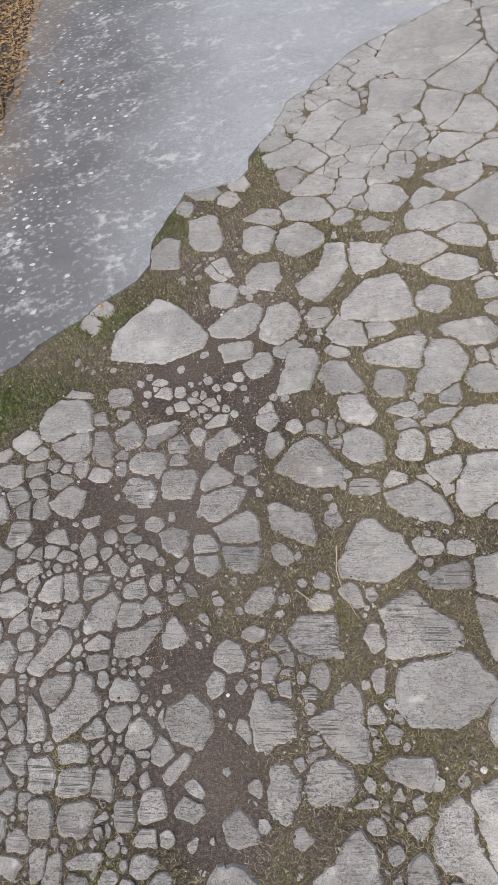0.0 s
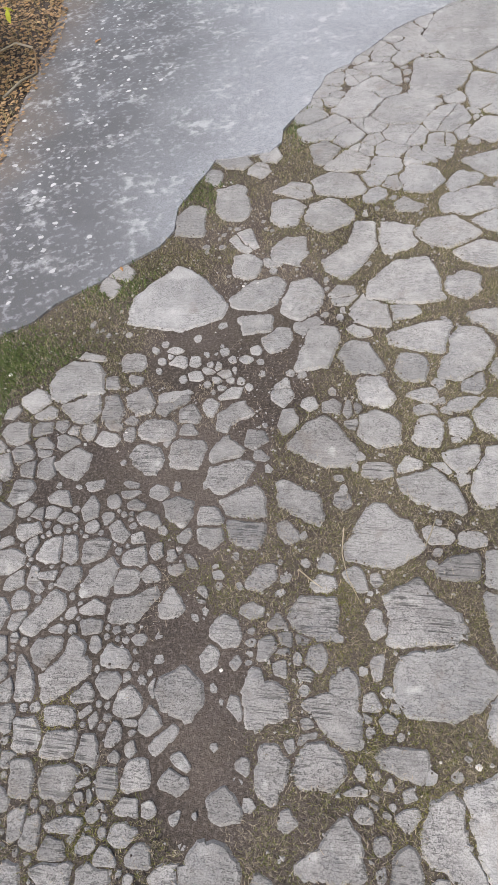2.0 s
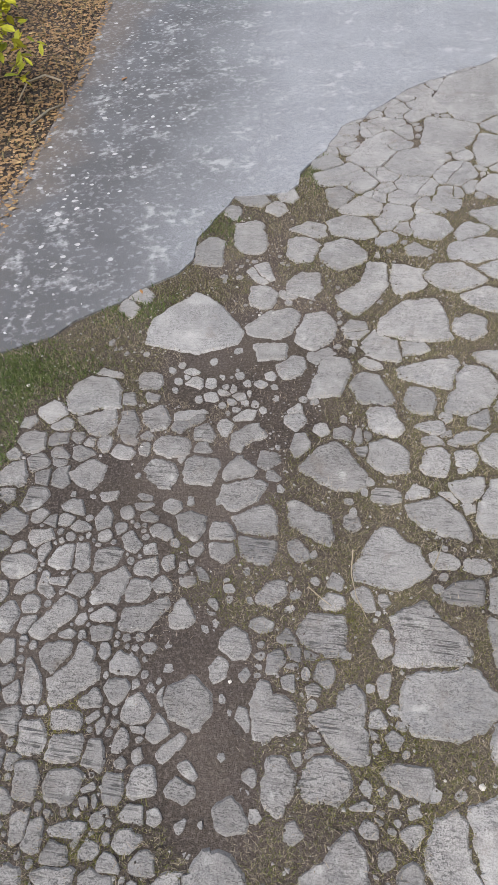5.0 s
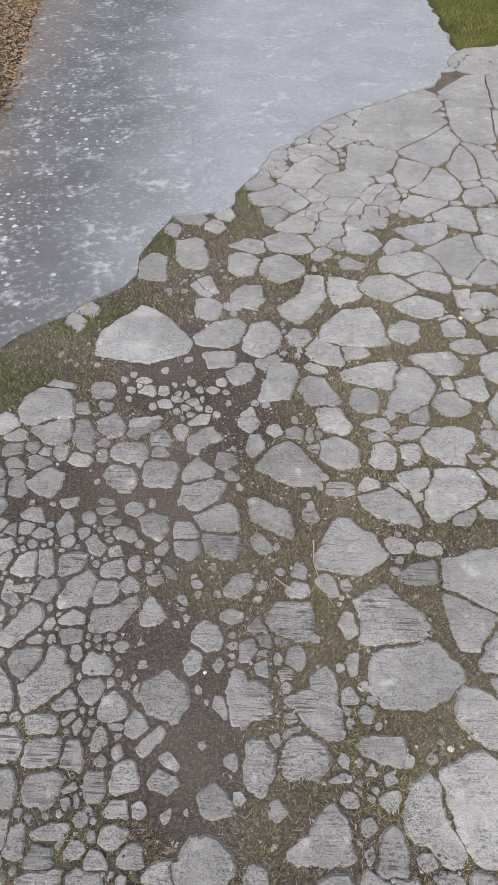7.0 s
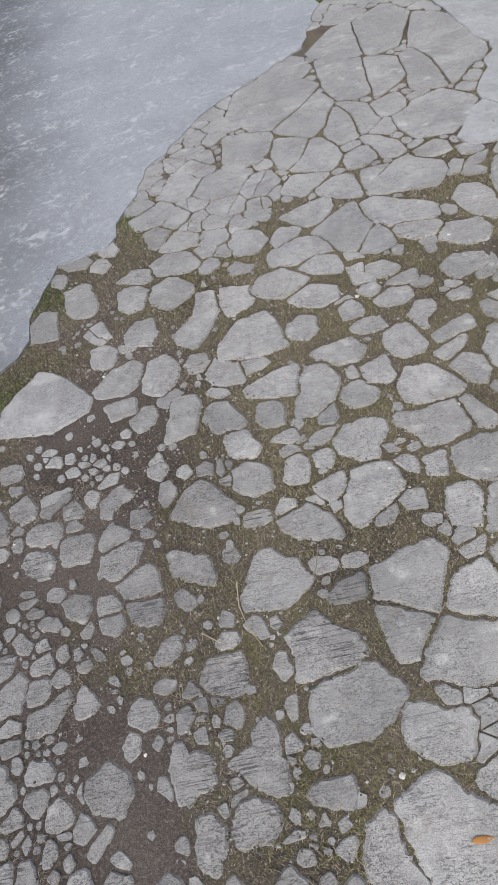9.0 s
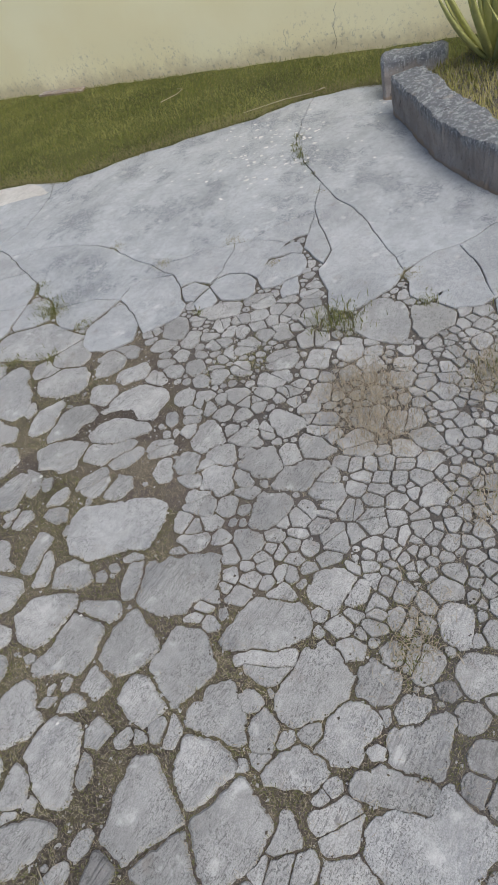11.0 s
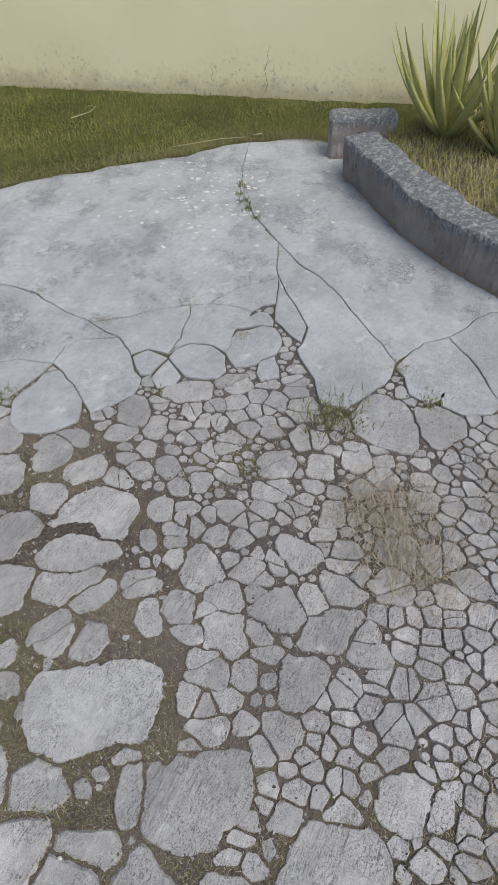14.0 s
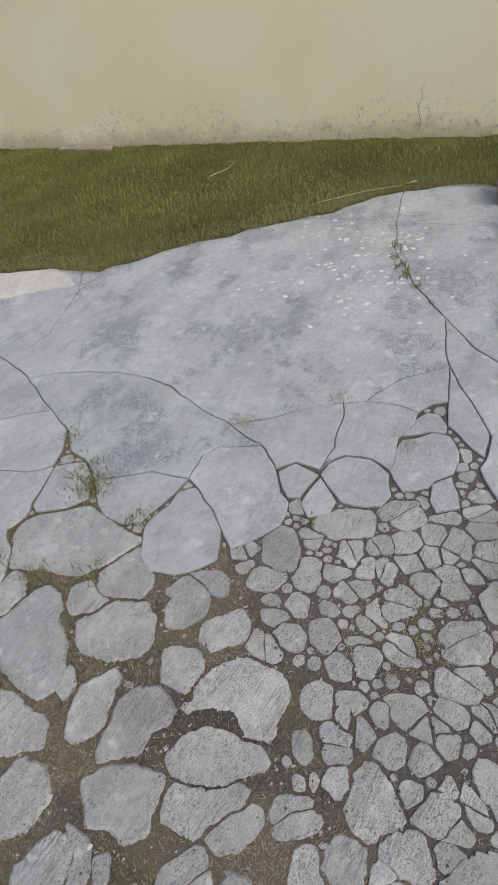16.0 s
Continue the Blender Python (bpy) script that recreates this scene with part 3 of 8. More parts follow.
lay("west", [
    (0.545, 0.435, 0.063, 0.040, 93), (-0.366, 0.792, 0.033, 0.025, 121), (-0.357, 0.743, 0.034, 0.027, 133),
    (-0.355, 0.683, 0.023, 0.018, 135), (-0.339, 0.628, 0.034, 0.026, 134), (-0.330, 0.807, 0.037, 0.025, 161),
    (-0.309, 0.865, 0.021, 0.013, 163), (-0.277, 0.747, 0.048, 0.044, 5), (-0.271, 0.860, 0.014, 0.010, 134),
    (-0.269, 0.666, 0.042, 0.024, 169), (-0.261, 0.793, 0.046, 0.036, 141), (-0.225, 0.872, 0.029, 0.019, 163),
    (-0.223, 0.715, 0.029, 0.021, 159), (-0.211, 0.677, 0.021, 0.014, 158), (-0.188, 0.656, 0.018, 0.011, 94),
    (-0.162, 0.736, 0.034, 0.026, 130), (-0.151, 0.789, 0.037, 0.025, 161), (-0.142, 0.626, 0.029, 0.019, 95),
])
lay("west", [
    (-0.123, 0.743, 0.011, 0.010, 133), (-0.108, 0.688, 0.036, 0.031, 115), (-0.107, 0.645, 0.020, 0.009, 171),
    (-0.098, 0.829, 0.018, 0.012, 167), (-0.083, 0.734, 0.012, 0.009, 131), (-0.056, 0.718, 0.027, 0.011, 91),
    (-0.049, 0.644, 0.030, 0.022, 100), (0.007, 0.709, 0.054, 0.047, 146), (0.078, 0.773, 0.033, 0.020, 70),
    (0.104, 0.839, 0.047, 0.038, 85), (0.134, 0.670, 0.024, 0.018, 102), (0.135, 0.769, 0.018, 0.013, 141),
    (0.170, 0.839, 0.009, 0.008, 173), (0.171, 0.811, 0.014, 0.009, 174), (0.196, 0.690, 0.056, 0.050, 78),
    (0.200, 0.793, 0.024, 0.017, 98), (0.224, 0.859, 0.024, 0.019, 173), (0.229, 0.756, 0.023, 0.019, 83),
])
lay("west", [
    (0.236, 0.815, 0.020, 0.018, 123), (0.240, 0.788, 0.017, 0.011, 173), (0.277, 0.769, 0.014, 0.009, 90),
    (0.290, 0.815, 0.017, 0.012, 173), (0.290, 0.629, 0.013, 0.012, 172), (0.292, 0.734, 0.017, 0.015, 168),
    (0.309, 0.871, 0.059, 0.047, 173), (0.320, 0.770, 0.031, 0.019, 83), (0.367, 0.674, 0.057, 0.037, 107),
    (0.417, 0.640, 0.015, 0.009, 172), (0.435, 0.664, 0.022, 0.018, 172), (0.458, 0.846, 0.041, 0.025, 76),
    (0.462, 0.736, 0.024, 0.014, 82), (0.464, 0.627, 0.018, 0.016, 172), (0.472, 0.690, 0.017, 0.012, 2),
    (0.490, 0.763, 0.015, 0.013, 86), (-0.418, 1.095, 0.030, 0.016, 103), (-0.389, 0.995, 0.036, 0.026, 112),
])
lay("west", [
    (-0.370, 1.079, 0.044, 0.036, 125), (-0.353, 1.005, 0.031, 0.021, 148), (-0.343, 0.913, 0.052, 0.035, 130),
    (-0.319, 1.088, 0.041, 0.020, 102), (-0.301, 1.005, 0.037, 0.030, 133), (-0.293, 0.950, 0.027, 0.015, 107),
    (-0.240, 1.075, 0.034, 0.027, 101), (-0.240, 0.932, 0.026, 0.015, 168), (-0.218, 0.907, 0.028, 0.016, 169),
    (-0.216, 1.007, 0.052, 0.041, 120), (-0.181, 1.121, 0.031, 0.024, 117), (-0.153, 0.990, 0.041, 0.031, 116),
    (-0.140, 1.052, 0.035, 0.024, 163), (-0.135, 1.100, 0.022, 0.016, 109), (-0.135, 0.905, 0.053, 0.026, 7),
    (-0.112, 0.949, 0.058, 0.022, 19), (-0.090, 1.004, 0.029, 0.023, 141), (-0.084, 1.064, 0.023, 0.018, 119),
])
lay("west", [
    (-0.069, 1.124, 0.021, 0.010, 136), (-0.039, 1.047, 0.017, 0.013, 109), (-0.029, 0.918, 0.045, 0.028, 94),
    (-0.024, 1.006, 0.023, 0.015, 169), (-0.018, 1.057, 0.010, 0.009, 87), (-0.011, 1.106, 0.026, 0.021, 132),
    (0.013, 1.028, 0.024, 0.017, 136), (0.047, 0.919, 0.011, 0.005, 166), (0.050, 0.944, 0.015, 0.012, 132),
    (0.063, 1.099, 0.034, 0.023, 161), (0.147, 1.101, 0.050, 0.034, 168), (0.174, 0.888, 0.027, 0.017, 174),
    (0.193, 0.976, 0.038, 0.033, 174), (0.260, 1.099, 0.031, 0.027, 108), (0.344, 0.952, 0.030, 0.023, 172),
    (0.359, 1.005, 0.026, 0.022, 108), (0.421, 0.959, 0.028, 0.025, 151), (0.472, 0.948, 0.019, 0.015, 156),
])
lay("west", [
    (0.502, 1.064, 0.096, 0.083, 11), (-0.418, 1.195, 0.026, 0.015, 159), (-0.376, 1.200, 0.046, 0.018, 16),
    (-0.364, 1.235, 0.034, 0.025, 161), (-0.345, 1.365, 0.062, 0.047, 143), (-0.333, 1.172, 0.031, 0.013, 164),
    (-0.272, 1.192, 0.037, 0.020, 95), (-0.266, 1.278, 0.031, 0.023, 160), (-0.210, 1.218, 0.019, 0.016, 119),
    (-0.164, 1.266, 0.022, 0.012, 164), (-0.163, 1.238, 0.027, 0.013, 173), (-0.146, 1.202, 0.024, 0.016, 159),
    (-0.126, 1.353, 0.052, 0.043, 128), (-0.105, 1.156, 0.030, 0.018, 160), (-0.083, 1.239, 0.024, 0.020, 130),
    (-0.023, 1.178, 0.041, 0.036, 116), (-0.015, 1.363, 0.056, 0.046, 137), (0.055, 1.156, 0.037, 0.029, 163),
])
lay("west", [
    (0.101, 1.248, 0.034, 0.028, 173), (0.120, 1.299, 0.059, 0.056, 159), (0.153, 1.193, 0.057, 0.041, 0),
    (0.196, 1.339, 0.022, 0.018, 157), (0.300, 1.177, 0.068, 0.048, 149), (0.421, 1.156, 0.023, 0.022, 155),
    (0.518, 1.265, 0.042, 0.024, 168), (-0.448, 1.425, 0.040, 0.030, 119), (-0.405, 1.493, 0.024, 0.019, 138),
    (-0.377, 1.428, 0.035, 0.027, 123), (-0.364, 1.472, 0.023, 0.016, 136), (-0.337, 1.560, 0.069, 0.046, 147),
    (-0.321, 1.475, 0.034, 0.024, 112), (-0.257, 1.436, 0.035, 0.025, 156), (-0.243, 1.549, 0.057, 0.043, 117),
    (-0.243, 1.482, 0.025, 0.019, 139), (-0.189, 1.444, 0.022, 0.016, 107), (-0.188, 1.498, 0.020, 0.014, 151),
])
lay("west", [
    (-0.159, 1.578, 0.057, 0.043, 123), (-0.107, 1.457, 0.059, 0.038, 158), (-0.087, 1.526, 0.024, 0.016, 160),
    (-0.073, 1.402, 0.014, 0.011, 117), (-0.070, 1.568, 0.058, 0.026, 8), (-0.014, 1.446, 0.025, 0.019, 152),
    (-0.008, 1.511, 0.033, 0.027, 131), (0.038, 1.617, 0.012, 0.011, 117), (0.054, 1.526, 0.031, 0.024, 96),
    (0.083, 1.596, 0.013, 0.009, 163), (0.091, 1.378, 0.045, 0.037, 84), (0.111, 1.624, 0.015, 0.009, 163),
    (0.112, 1.567, 0.034, 0.021, 25), (0.123, 1.508, 0.060, 0.050, 54), (0.141, 1.620, 0.014, 0.012, 134),
    (0.168, 1.591, 0.014, 0.011, 96), (0.184, 1.397, 0.032, 0.028, 116), (0.271, 1.564, 0.047, 0.027, 89),
])
lay("west", [
    (0.282, 1.449, 0.044, 0.025, 89), (0.349, 1.509, 0.024, 0.020, 91), (0.374, 1.378, 0.096, 0.066, 159),
    (0.412, 1.494, 0.031, 0.026, 162), (0.457, 1.481, 0.029, 0.015, 82), (0.472, 1.419, 0.027, 0.018, 167),
    (0.483, 1.483, 0.018, 0.012, 83), (0.537, 1.406, 0.058, 0.053, 62), (0.547, 1.555, 0.057, 0.053, 141),
    (-0.399, 1.673, 0.099, 0.073, 132), (-0.346, 1.762, 0.043, 0.025, 155), (-0.316, 1.681, 0.051, 0.028, 101),
    (-0.263, 1.663, 0.031, 0.021, 107), (-0.203, 1.745, 0.048, 0.037, 132), (-0.181, 1.666, 0.031, 0.024, 133),
    (-0.120, 1.686, 0.011, 0.008, 125), (-0.112, 1.726, 0.015, 0.011, 143), (-0.084, 1.744, 0.013, 0.009, 148),
])
lay("west", [
    (-0.071, 1.769, 0.023, 0.013, 164), (-0.056, 1.722, 0.033, 0.021, 153), (-0.039, 1.645, 0.014, 0.012, 136),
    (-0.006, 1.717, 0.019, 0.017, 142), (-0.001, 1.654, 0.025, 0.016, 162), (0.032, 1.742, 0.011, 0.008, 122),
    (0.040, 1.673, 0.019, 0.012, 162), (0.046, 1.694, 0.013, 0.011, 114), (0.066, 1.631, 0.016, 0.011, 156),
    (0.070, 1.689, 0.018, 0.011, 90), (0.089, 1.749, 0.016, 0.013, 98), (0.094, 1.654, 0.022, 0.014, 160),
    (0.115, 1.712, 0.015, 0.011, 134), (0.122, 1.666, 0.012, 0.008, 101), (0.161, 1.708, 0.019, 0.013, 163),
    (0.191, 1.745, 0.018, 0.016, 117), (0.260, 1.783, 0.049, 0.035, 56), (0.366, 1.831, 0.047, 0.039, 154),
])
lay("west", [
    (0.379, 1.726, 0.067, 0.049, 48), (0.458, 1.783, 0.025, 0.017, 89), (0.505, 1.674, 0.073, 0.059, 106),
    (0.521, 1.789, 0.039, 0.022, 147), (-0.335, 2.118, 0.050, 0.030, 109), (-0.083, 2.008, 0.171, 0.119, 151),
    (0.166, 1.881, 0.057, 0.044, 110), (0.190, 2.012, 0.094, 0.065, 30), (0.336, 1.952, 0.080, 0.068, 104),
    (0.375, 2.055, 0.047, 0.030, 161), (0.484, 1.962, 0.046, 0.037, 82), (-0.302, 2.189, 0.049, 0.037, 136),
    (0.153, 2.298, 0.064, 0.043, 96), (0.167, 2.152, 0.060, 0.048, 113), (0.252, 2.165, 0.032, 0.024, 149),
    (0.318, 2.267, 0.081, 0.059, 93), (-0.054, 2.452, 0.086, 0.055, 96), (0.108, 2.544, 0.097, 0.061, 94),
])
lay("west", [
    (0.319, 2.449, 0.078, 0.054, 93), (0.353, 2.577, 0.069, 0.043, 157), (0.477, 2.406, 0.086, 0.076, 102),
    (0.528, 2.590, 0.099, 0.067, 154), (0.030, 2.729, 0.045, 0.029, 103), (0.113, 2.828, 0.067, 0.041, 148),
    (0.212, 2.756, 0.053, 0.036, 105), (0.263, 2.862, 0.066, 0.038, 91), (0.486, 2.819, 0.075, 0.052, 92),
])
lay("mid", [
    (0.563, 0.356, 0.036, 0.028, 141), (0.577, 0.857, 0.093, 0.064, 179), (0.598, 0.707, 0.098, 0.076, 1),
    (0.617, 1.282, 0.037, 0.029, 86), (0.691, 1.259, 0.034, 0.013, 169), (0.737, 1.225, 0.021, 0.018, 66),
    (0.746, 1.288, 0.052, 0.043, 38), (0.748, 1.356, 0.019, 0.016, 53), (0.784, 1.309, 0.042, 0.027, 95),
    (0.809, 1.369, 0.021, 0.018, 70), (0.854, 1.239, 0.099, 0.080, 70), (0.957, 1.299, 0.021, 0.018, 32),
    (0.975, 1.354, 0.034, 0.019, 172), (1.016, 1.315, 0.025, 0.013, 96), (1.050, 1.253, 0.045, 0.027, 47),
    (1.372, 1.334, 0.039, 0.024, 45), (1.739, 1.347, 0.040, 0.029, 88), (0.672, 1.525, 0.043, 0.024, 177),
])
lay("mid", [
    (0.673, 1.457, 0.029, 0.018, 170), (0.673, 1.385, 0.045, 0.037, 70), (0.715, 1.491, 0.019, 0.016, 172),
    (0.720, 1.376, 0.020, 0.012, 73), (0.730, 1.553, 0.021, 0.017, 61), (0.744, 1.451, 0.023, 0.013, 168),
    (0.770, 1.409, 0.034, 0.027, 0), (0.800, 1.488, 0.047, 0.032, 9), (0.828, 1.576, 0.041, 0.038, 174),
    (0.893, 1.433, 0.081, 0.061, 180), (0.950, 1.592, 0.072, 0.051, 162), (1.112, 1.391, 0.089, 0.071, 85),
    (1.149, 1.546, 0.096, 0.075, 77), (1.230, 1.390, 0.062, 0.031, 97), (1.297, 1.533, 0.045, 0.036, 75),
    (1.311, 1.476, 0.023, 0.015, 39), (1.336, 1.443, 0.020, 0.016, 58), (1.376, 1.418, 0.020, 0.014, 64),
])
lay("mid", [
    (1.428, 1.381, 0.032, 0.017, 102), (1.501, 1.494, 0.152, 0.106, 98), (1.645, 1.509, 0.021, 0.016, 94),
    (1.669, 1.594, 0.049, 0.035, 81), (1.758, 1.464, 0.045, 0.035, 81), (1.824, 1.404, 0.054, 0.041, 81),
    (1.870, 1.555, 0.055, 0.038, 84), (1.934, 1.569, 0.018, 0.013, 40), (1.948, 1.485, 0.040, 0.025, 89),
    (1.952, 1.534, 0.016, 0.011, 40), (1.963, 1.392, 0.071, 0.054, 54), (2.016, 1.597, 0.030, 0.018, 39),
    (2.017, 1.510, 0.045, 0.032, 40), (2.081, 1.388, 0.038, 0.028, 79), (2.093, 1.511, 0.033, 0.024, 53),
    (2.107, 1.473, 0.036, 0.021, 29), (2.134, 1.596, 0.041, 0.031, 66), (2.141, 1.451, 0.037, 0.028, 44),
])
lay("mid", [
    (2.157, 1.528, 0.049, 0.024, 94), (2.188, 1.398, 0.055, 0.031, 94), (2.216, 1.599, 0.055, 0.027, 88),
    (2.281, 1.535, 0.052, 0.038, 45), (2.321, 1.564, 0.033, 0.014, 95), (2.333, 1.455, 0.045, 0.036, 66),
    (2.383, 1.566, 0.022, 0.017, 63), (2.428, 1.545, 0.039, 0.028, 51), (2.463, 1.494, 0.051, 0.044, 37),
    (0.579, 1.730, 0.038, 0.032, 77), (0.653, 1.643, 0.061, 0.046, 68), (0.707, 1.766, 0.087, 0.049, 15),
    (0.839, 1.705, 0.099, 0.073, 65), (0.944, 1.818, 0.081, 0.058, 131), (0.965, 1.683, 0.029, 0.020, 70),
    (1.021, 1.678, 0.062, 0.046, 139), (1.161, 1.749, 0.080, 0.063, 72), (1.176, 1.680, 0.042, 0.025, 57),
])
lay("mid", [
    (1.271, 1.823, 0.082, 0.044, 69), (1.286, 1.630, 0.034, 0.021, 46), (1.350, 1.706, 0.060, 0.036, 64),
    (1.428, 1.857, 0.044, 0.030, 67), (1.490, 1.761, 0.038, 0.026, 88), (1.543, 1.796, 0.038, 0.019, 90),
    (1.571, 1.864, 0.036, 0.022, 61), (1.665, 1.721, 0.069, 0.048, 69), (1.782, 1.655, 0.058, 0.033, 160),
    (1.789, 1.748, 0.082, 0.052, 121), (1.900, 1.776, 0.108, 0.049, 113), (2.027, 1.727, 0.047, 0.030, 104),
    (2.075, 1.789, 0.115, 0.074, 104), (2.220, 1.803, 0.055, 0.030, 89), (2.270, 1.755, 0.047, 0.031, 79),
    (2.282, 1.652, 0.053, 0.036, 64), (2.309, 1.811, 0.048, 0.020, 88), (2.360, 1.849, 0.025, 0.017, 72),
])
lay("mid", [
    (2.369, 1.765, 0.033, 0.023, 55), (2.384, 1.674, 0.026, 0.018, 52), (2.432, 1.634, 0.052, 0.024, 89),
    (2.470, 1.775, 0.047, 0.031, 41), (2.475, 1.641, 0.048, 0.022, 94), (0.567, 1.876, 0.071, 0.052, 118),
    (0.703, 1.879, 0.101, 0.033, 22), (0.728, 2.049, 0.114, 0.099, 156), (0.895, 1.993, 0.059, 0.052, 70),
    (1.068, 2.013, 0.047, 0.037, 178), (1.101, 1.928, 0.053, 0.052, 50), (1.170, 2.053, 0.041, 0.034, 131),
    (1.236, 1.979, 0.057, 0.051, 113), (1.266, 1.927, 0.034, 0.028, 150), (1.298, 2.071, 0.051, 0.035, 145),
    (1.345, 2.006, 0.035, 0.028, 139), (1.418, 1.957, 0.027, 0.012, 148), (1.520, 2.034, 0.086, 0.073, 137),
])
lay("mid", [
    (1.583, 1.966, 0.061, 0.031, 49), (1.708, 1.907, 0.107, 0.063, 95), (1.879, 1.980, 0.088, 0.080, 79),
    (2.066, 1.994, 0.069, 0.046, 65), (2.096, 1.963, 0.066, 0.057, 44), (2.216, 2.084, 0.093, 0.057, 54),
    (2.229, 1.921, 0.082, 0.058, 105), (2.346, 2.052, 0.057, 0.033, 83), (2.408, 1.912, 0.057, 0.041, 64),
    (2.482, 2.018, 0.029, 0.020, 75), (2.488, 1.940, 0.033, 0.013, 33), (0.565, 2.256, 0.135, 0.066, 84),
    (0.694, 2.241, 0.077, 0.067, 87), (0.915, 2.279, 0.103, 0.076, 165), (1.000, 2.162, 0.103, 0.076, 170),
    (1.079, 2.331, 0.062, 0.047, 168), (1.191, 2.147, 0.064, 0.057, 57), (1.202, 2.279, 0.037, 0.036, 15),
])
lay("mid", [
    (1.246, 2.159, 0.060, 0.040, 135), (1.321, 2.341, 0.088, 0.062, 82), (1.350, 2.217, 0.032, 0.021, 71),
    (1.460, 2.161, 0.025, 0.019, 76), (1.463, 2.317, 0.084, 0.063, 135), (1.614, 2.198, 0.101, 0.079, 133),
    (1.778, 2.336, 0.094, 0.064, 76), (1.880, 2.134, 0.094, 0.053, 54), (2.102, 2.233, 0.126, 0.068, 97),
    (2.286, 2.319, 0.118, 0.081, 62), (0.734, 2.573, 0.041, 0.036, 145), (0.773, 2.422, 0.051, 0.041, 167),
    (0.826, 2.466, 0.068, 0.050, 161), (0.865, 2.598, 0.079, 0.071, 103), (0.986, 2.572, 0.062, 0.045, 79),
    (1.029, 2.430, 0.111, 0.076, 167), (1.238, 2.499, 0.169, 0.138, 65), (1.469, 2.464, 0.139, 0.088, 140),
])
lay("mid", [
    (1.744, 2.432, 0.136, 0.084, 67), (1.952, 2.438, 0.183, 0.090, 55), (2.313, 2.565, 0.237, 0.100, 103),
    (0.584, 2.736, 0.097, 0.061, 6), (1.117, 2.676, 0.121, 0.113, 84), (1.585, 2.673, 0.170, 0.132, 131),
    (1.759, 2.828, 0.086, 0.069, 94), (1.900, 2.739, 0.087, 0.061, 75), (2.097, 2.665, 0.066, 0.039, 57),
    (1.594, 2.941, 0.088, 0.057, 77), (1.558, 3.126, 0.061, 0.036, 78), (1.740, 3.363, 0.100, 0.065, 82),
])
lay("east", [
    (0.845, 0.323, 0.023, 0.021, 5), (0.907, 0.222, 0.074, 0.052, 150), (1.037, 0.342, 0.144, 0.106, 19),
    (0.691, 0.405, 0.111, 0.085, 166), (0.742, 0.586, 0.069, 0.053, 175), (0.748, 0.503, 0.029, 0.024, 31),
    (0.827, 0.546, 0.032, 0.024, 53), (0.861, 0.578, 0.062, 0.043, 131), (0.868, 0.450, 0.082, 0.069, 149),
    (1.012, 0.523, 0.059, 0.053, 34), (1.038, 0.566, 0.036, 0.027, 123), (1.090, 0.454, 0.046, 0.034, 121),
    (1.093, 0.528, 0.018, 0.016, 153), (1.150, 0.485, 0.022, 0.018, 119), (1.187, 0.547, 0.069, 0.054, 175),
    (1.191, 0.380, 0.081, 0.050, 124), (1.196, 0.438, 0.039, 0.022, 170), (1.244, 0.505, 0.019, 0.014, 175),
])
lay("east", [
    (1.292, 0.459, 0.040, 0.033, 141), (1.306, 0.540, 0.051, 0.044, 136), (1.331, 0.614, 0.015, 0.013, 141),
    (1.382, 0.466, 0.039, 0.026, 2), (1.395, 0.521, 0.027, 0.023, 141), (1.401, 0.571, 0.021, 0.017, 123),
    (1.450, 0.586, 0.030, 0.023, 122), (1.478, 0.597, 0.023, 0.011, 104), (1.489, 0.516, 0.024, 0.014, 2),
    (1.493, 0.555, 0.026, 0.020, 119), (1.519, 0.621, 0.027, 0.025, 48), (1.579, 0.555, 0.026, 0.021, 107),
    (1.581, 0.608, 0.025, 0.022, 14), (1.668, 0.535, 0.016, 0.014, 144), (1.679, 0.589, 0.023, 0.014, 12),
    (1.684, 0.616, 0.020, 0.012, 12), (1.710, 0.540, 0.015, 0.013, 143), (1.710, 0.574, 0.013, 0.010, 118),
])
lay("east", [
    (1.720, 0.515, 0.012, 0.010, 10), (1.756, 0.614, 0.032, 0.017, 5), (1.775, 0.529, 0.024, 0.019, 171),
    (1.792, 0.570, 0.032, 0.025, 171), (1.834, 0.593, 0.019, 0.017, 113), (1.917, 0.569, 0.044, 0.040, 103),
    (2.038, 0.623, 0.039, 0.028, 93), (2.259, 0.615, 0.035, 0.013, 96), (2.330, 0.600, 0.019, 0.012, 6),
    (2.474, 0.610, 0.027, 0.023, 12), (2.573, 0.614, 0.024, 0.023, 26), (0.731, 0.691, 0.023, 0.015, 172),
    (0.783, 0.805, 0.057, 0.055, 67), (0.795, 0.669, 0.027, 0.020, 13), (0.849, 0.644, 0.024, 0.019, 6),
    (0.893, 0.730, 0.100, 0.076, 157), (0.926, 0.630, 0.044, 0.034, 55), (0.971, 0.752, 0.051, 0.025, 107),
])
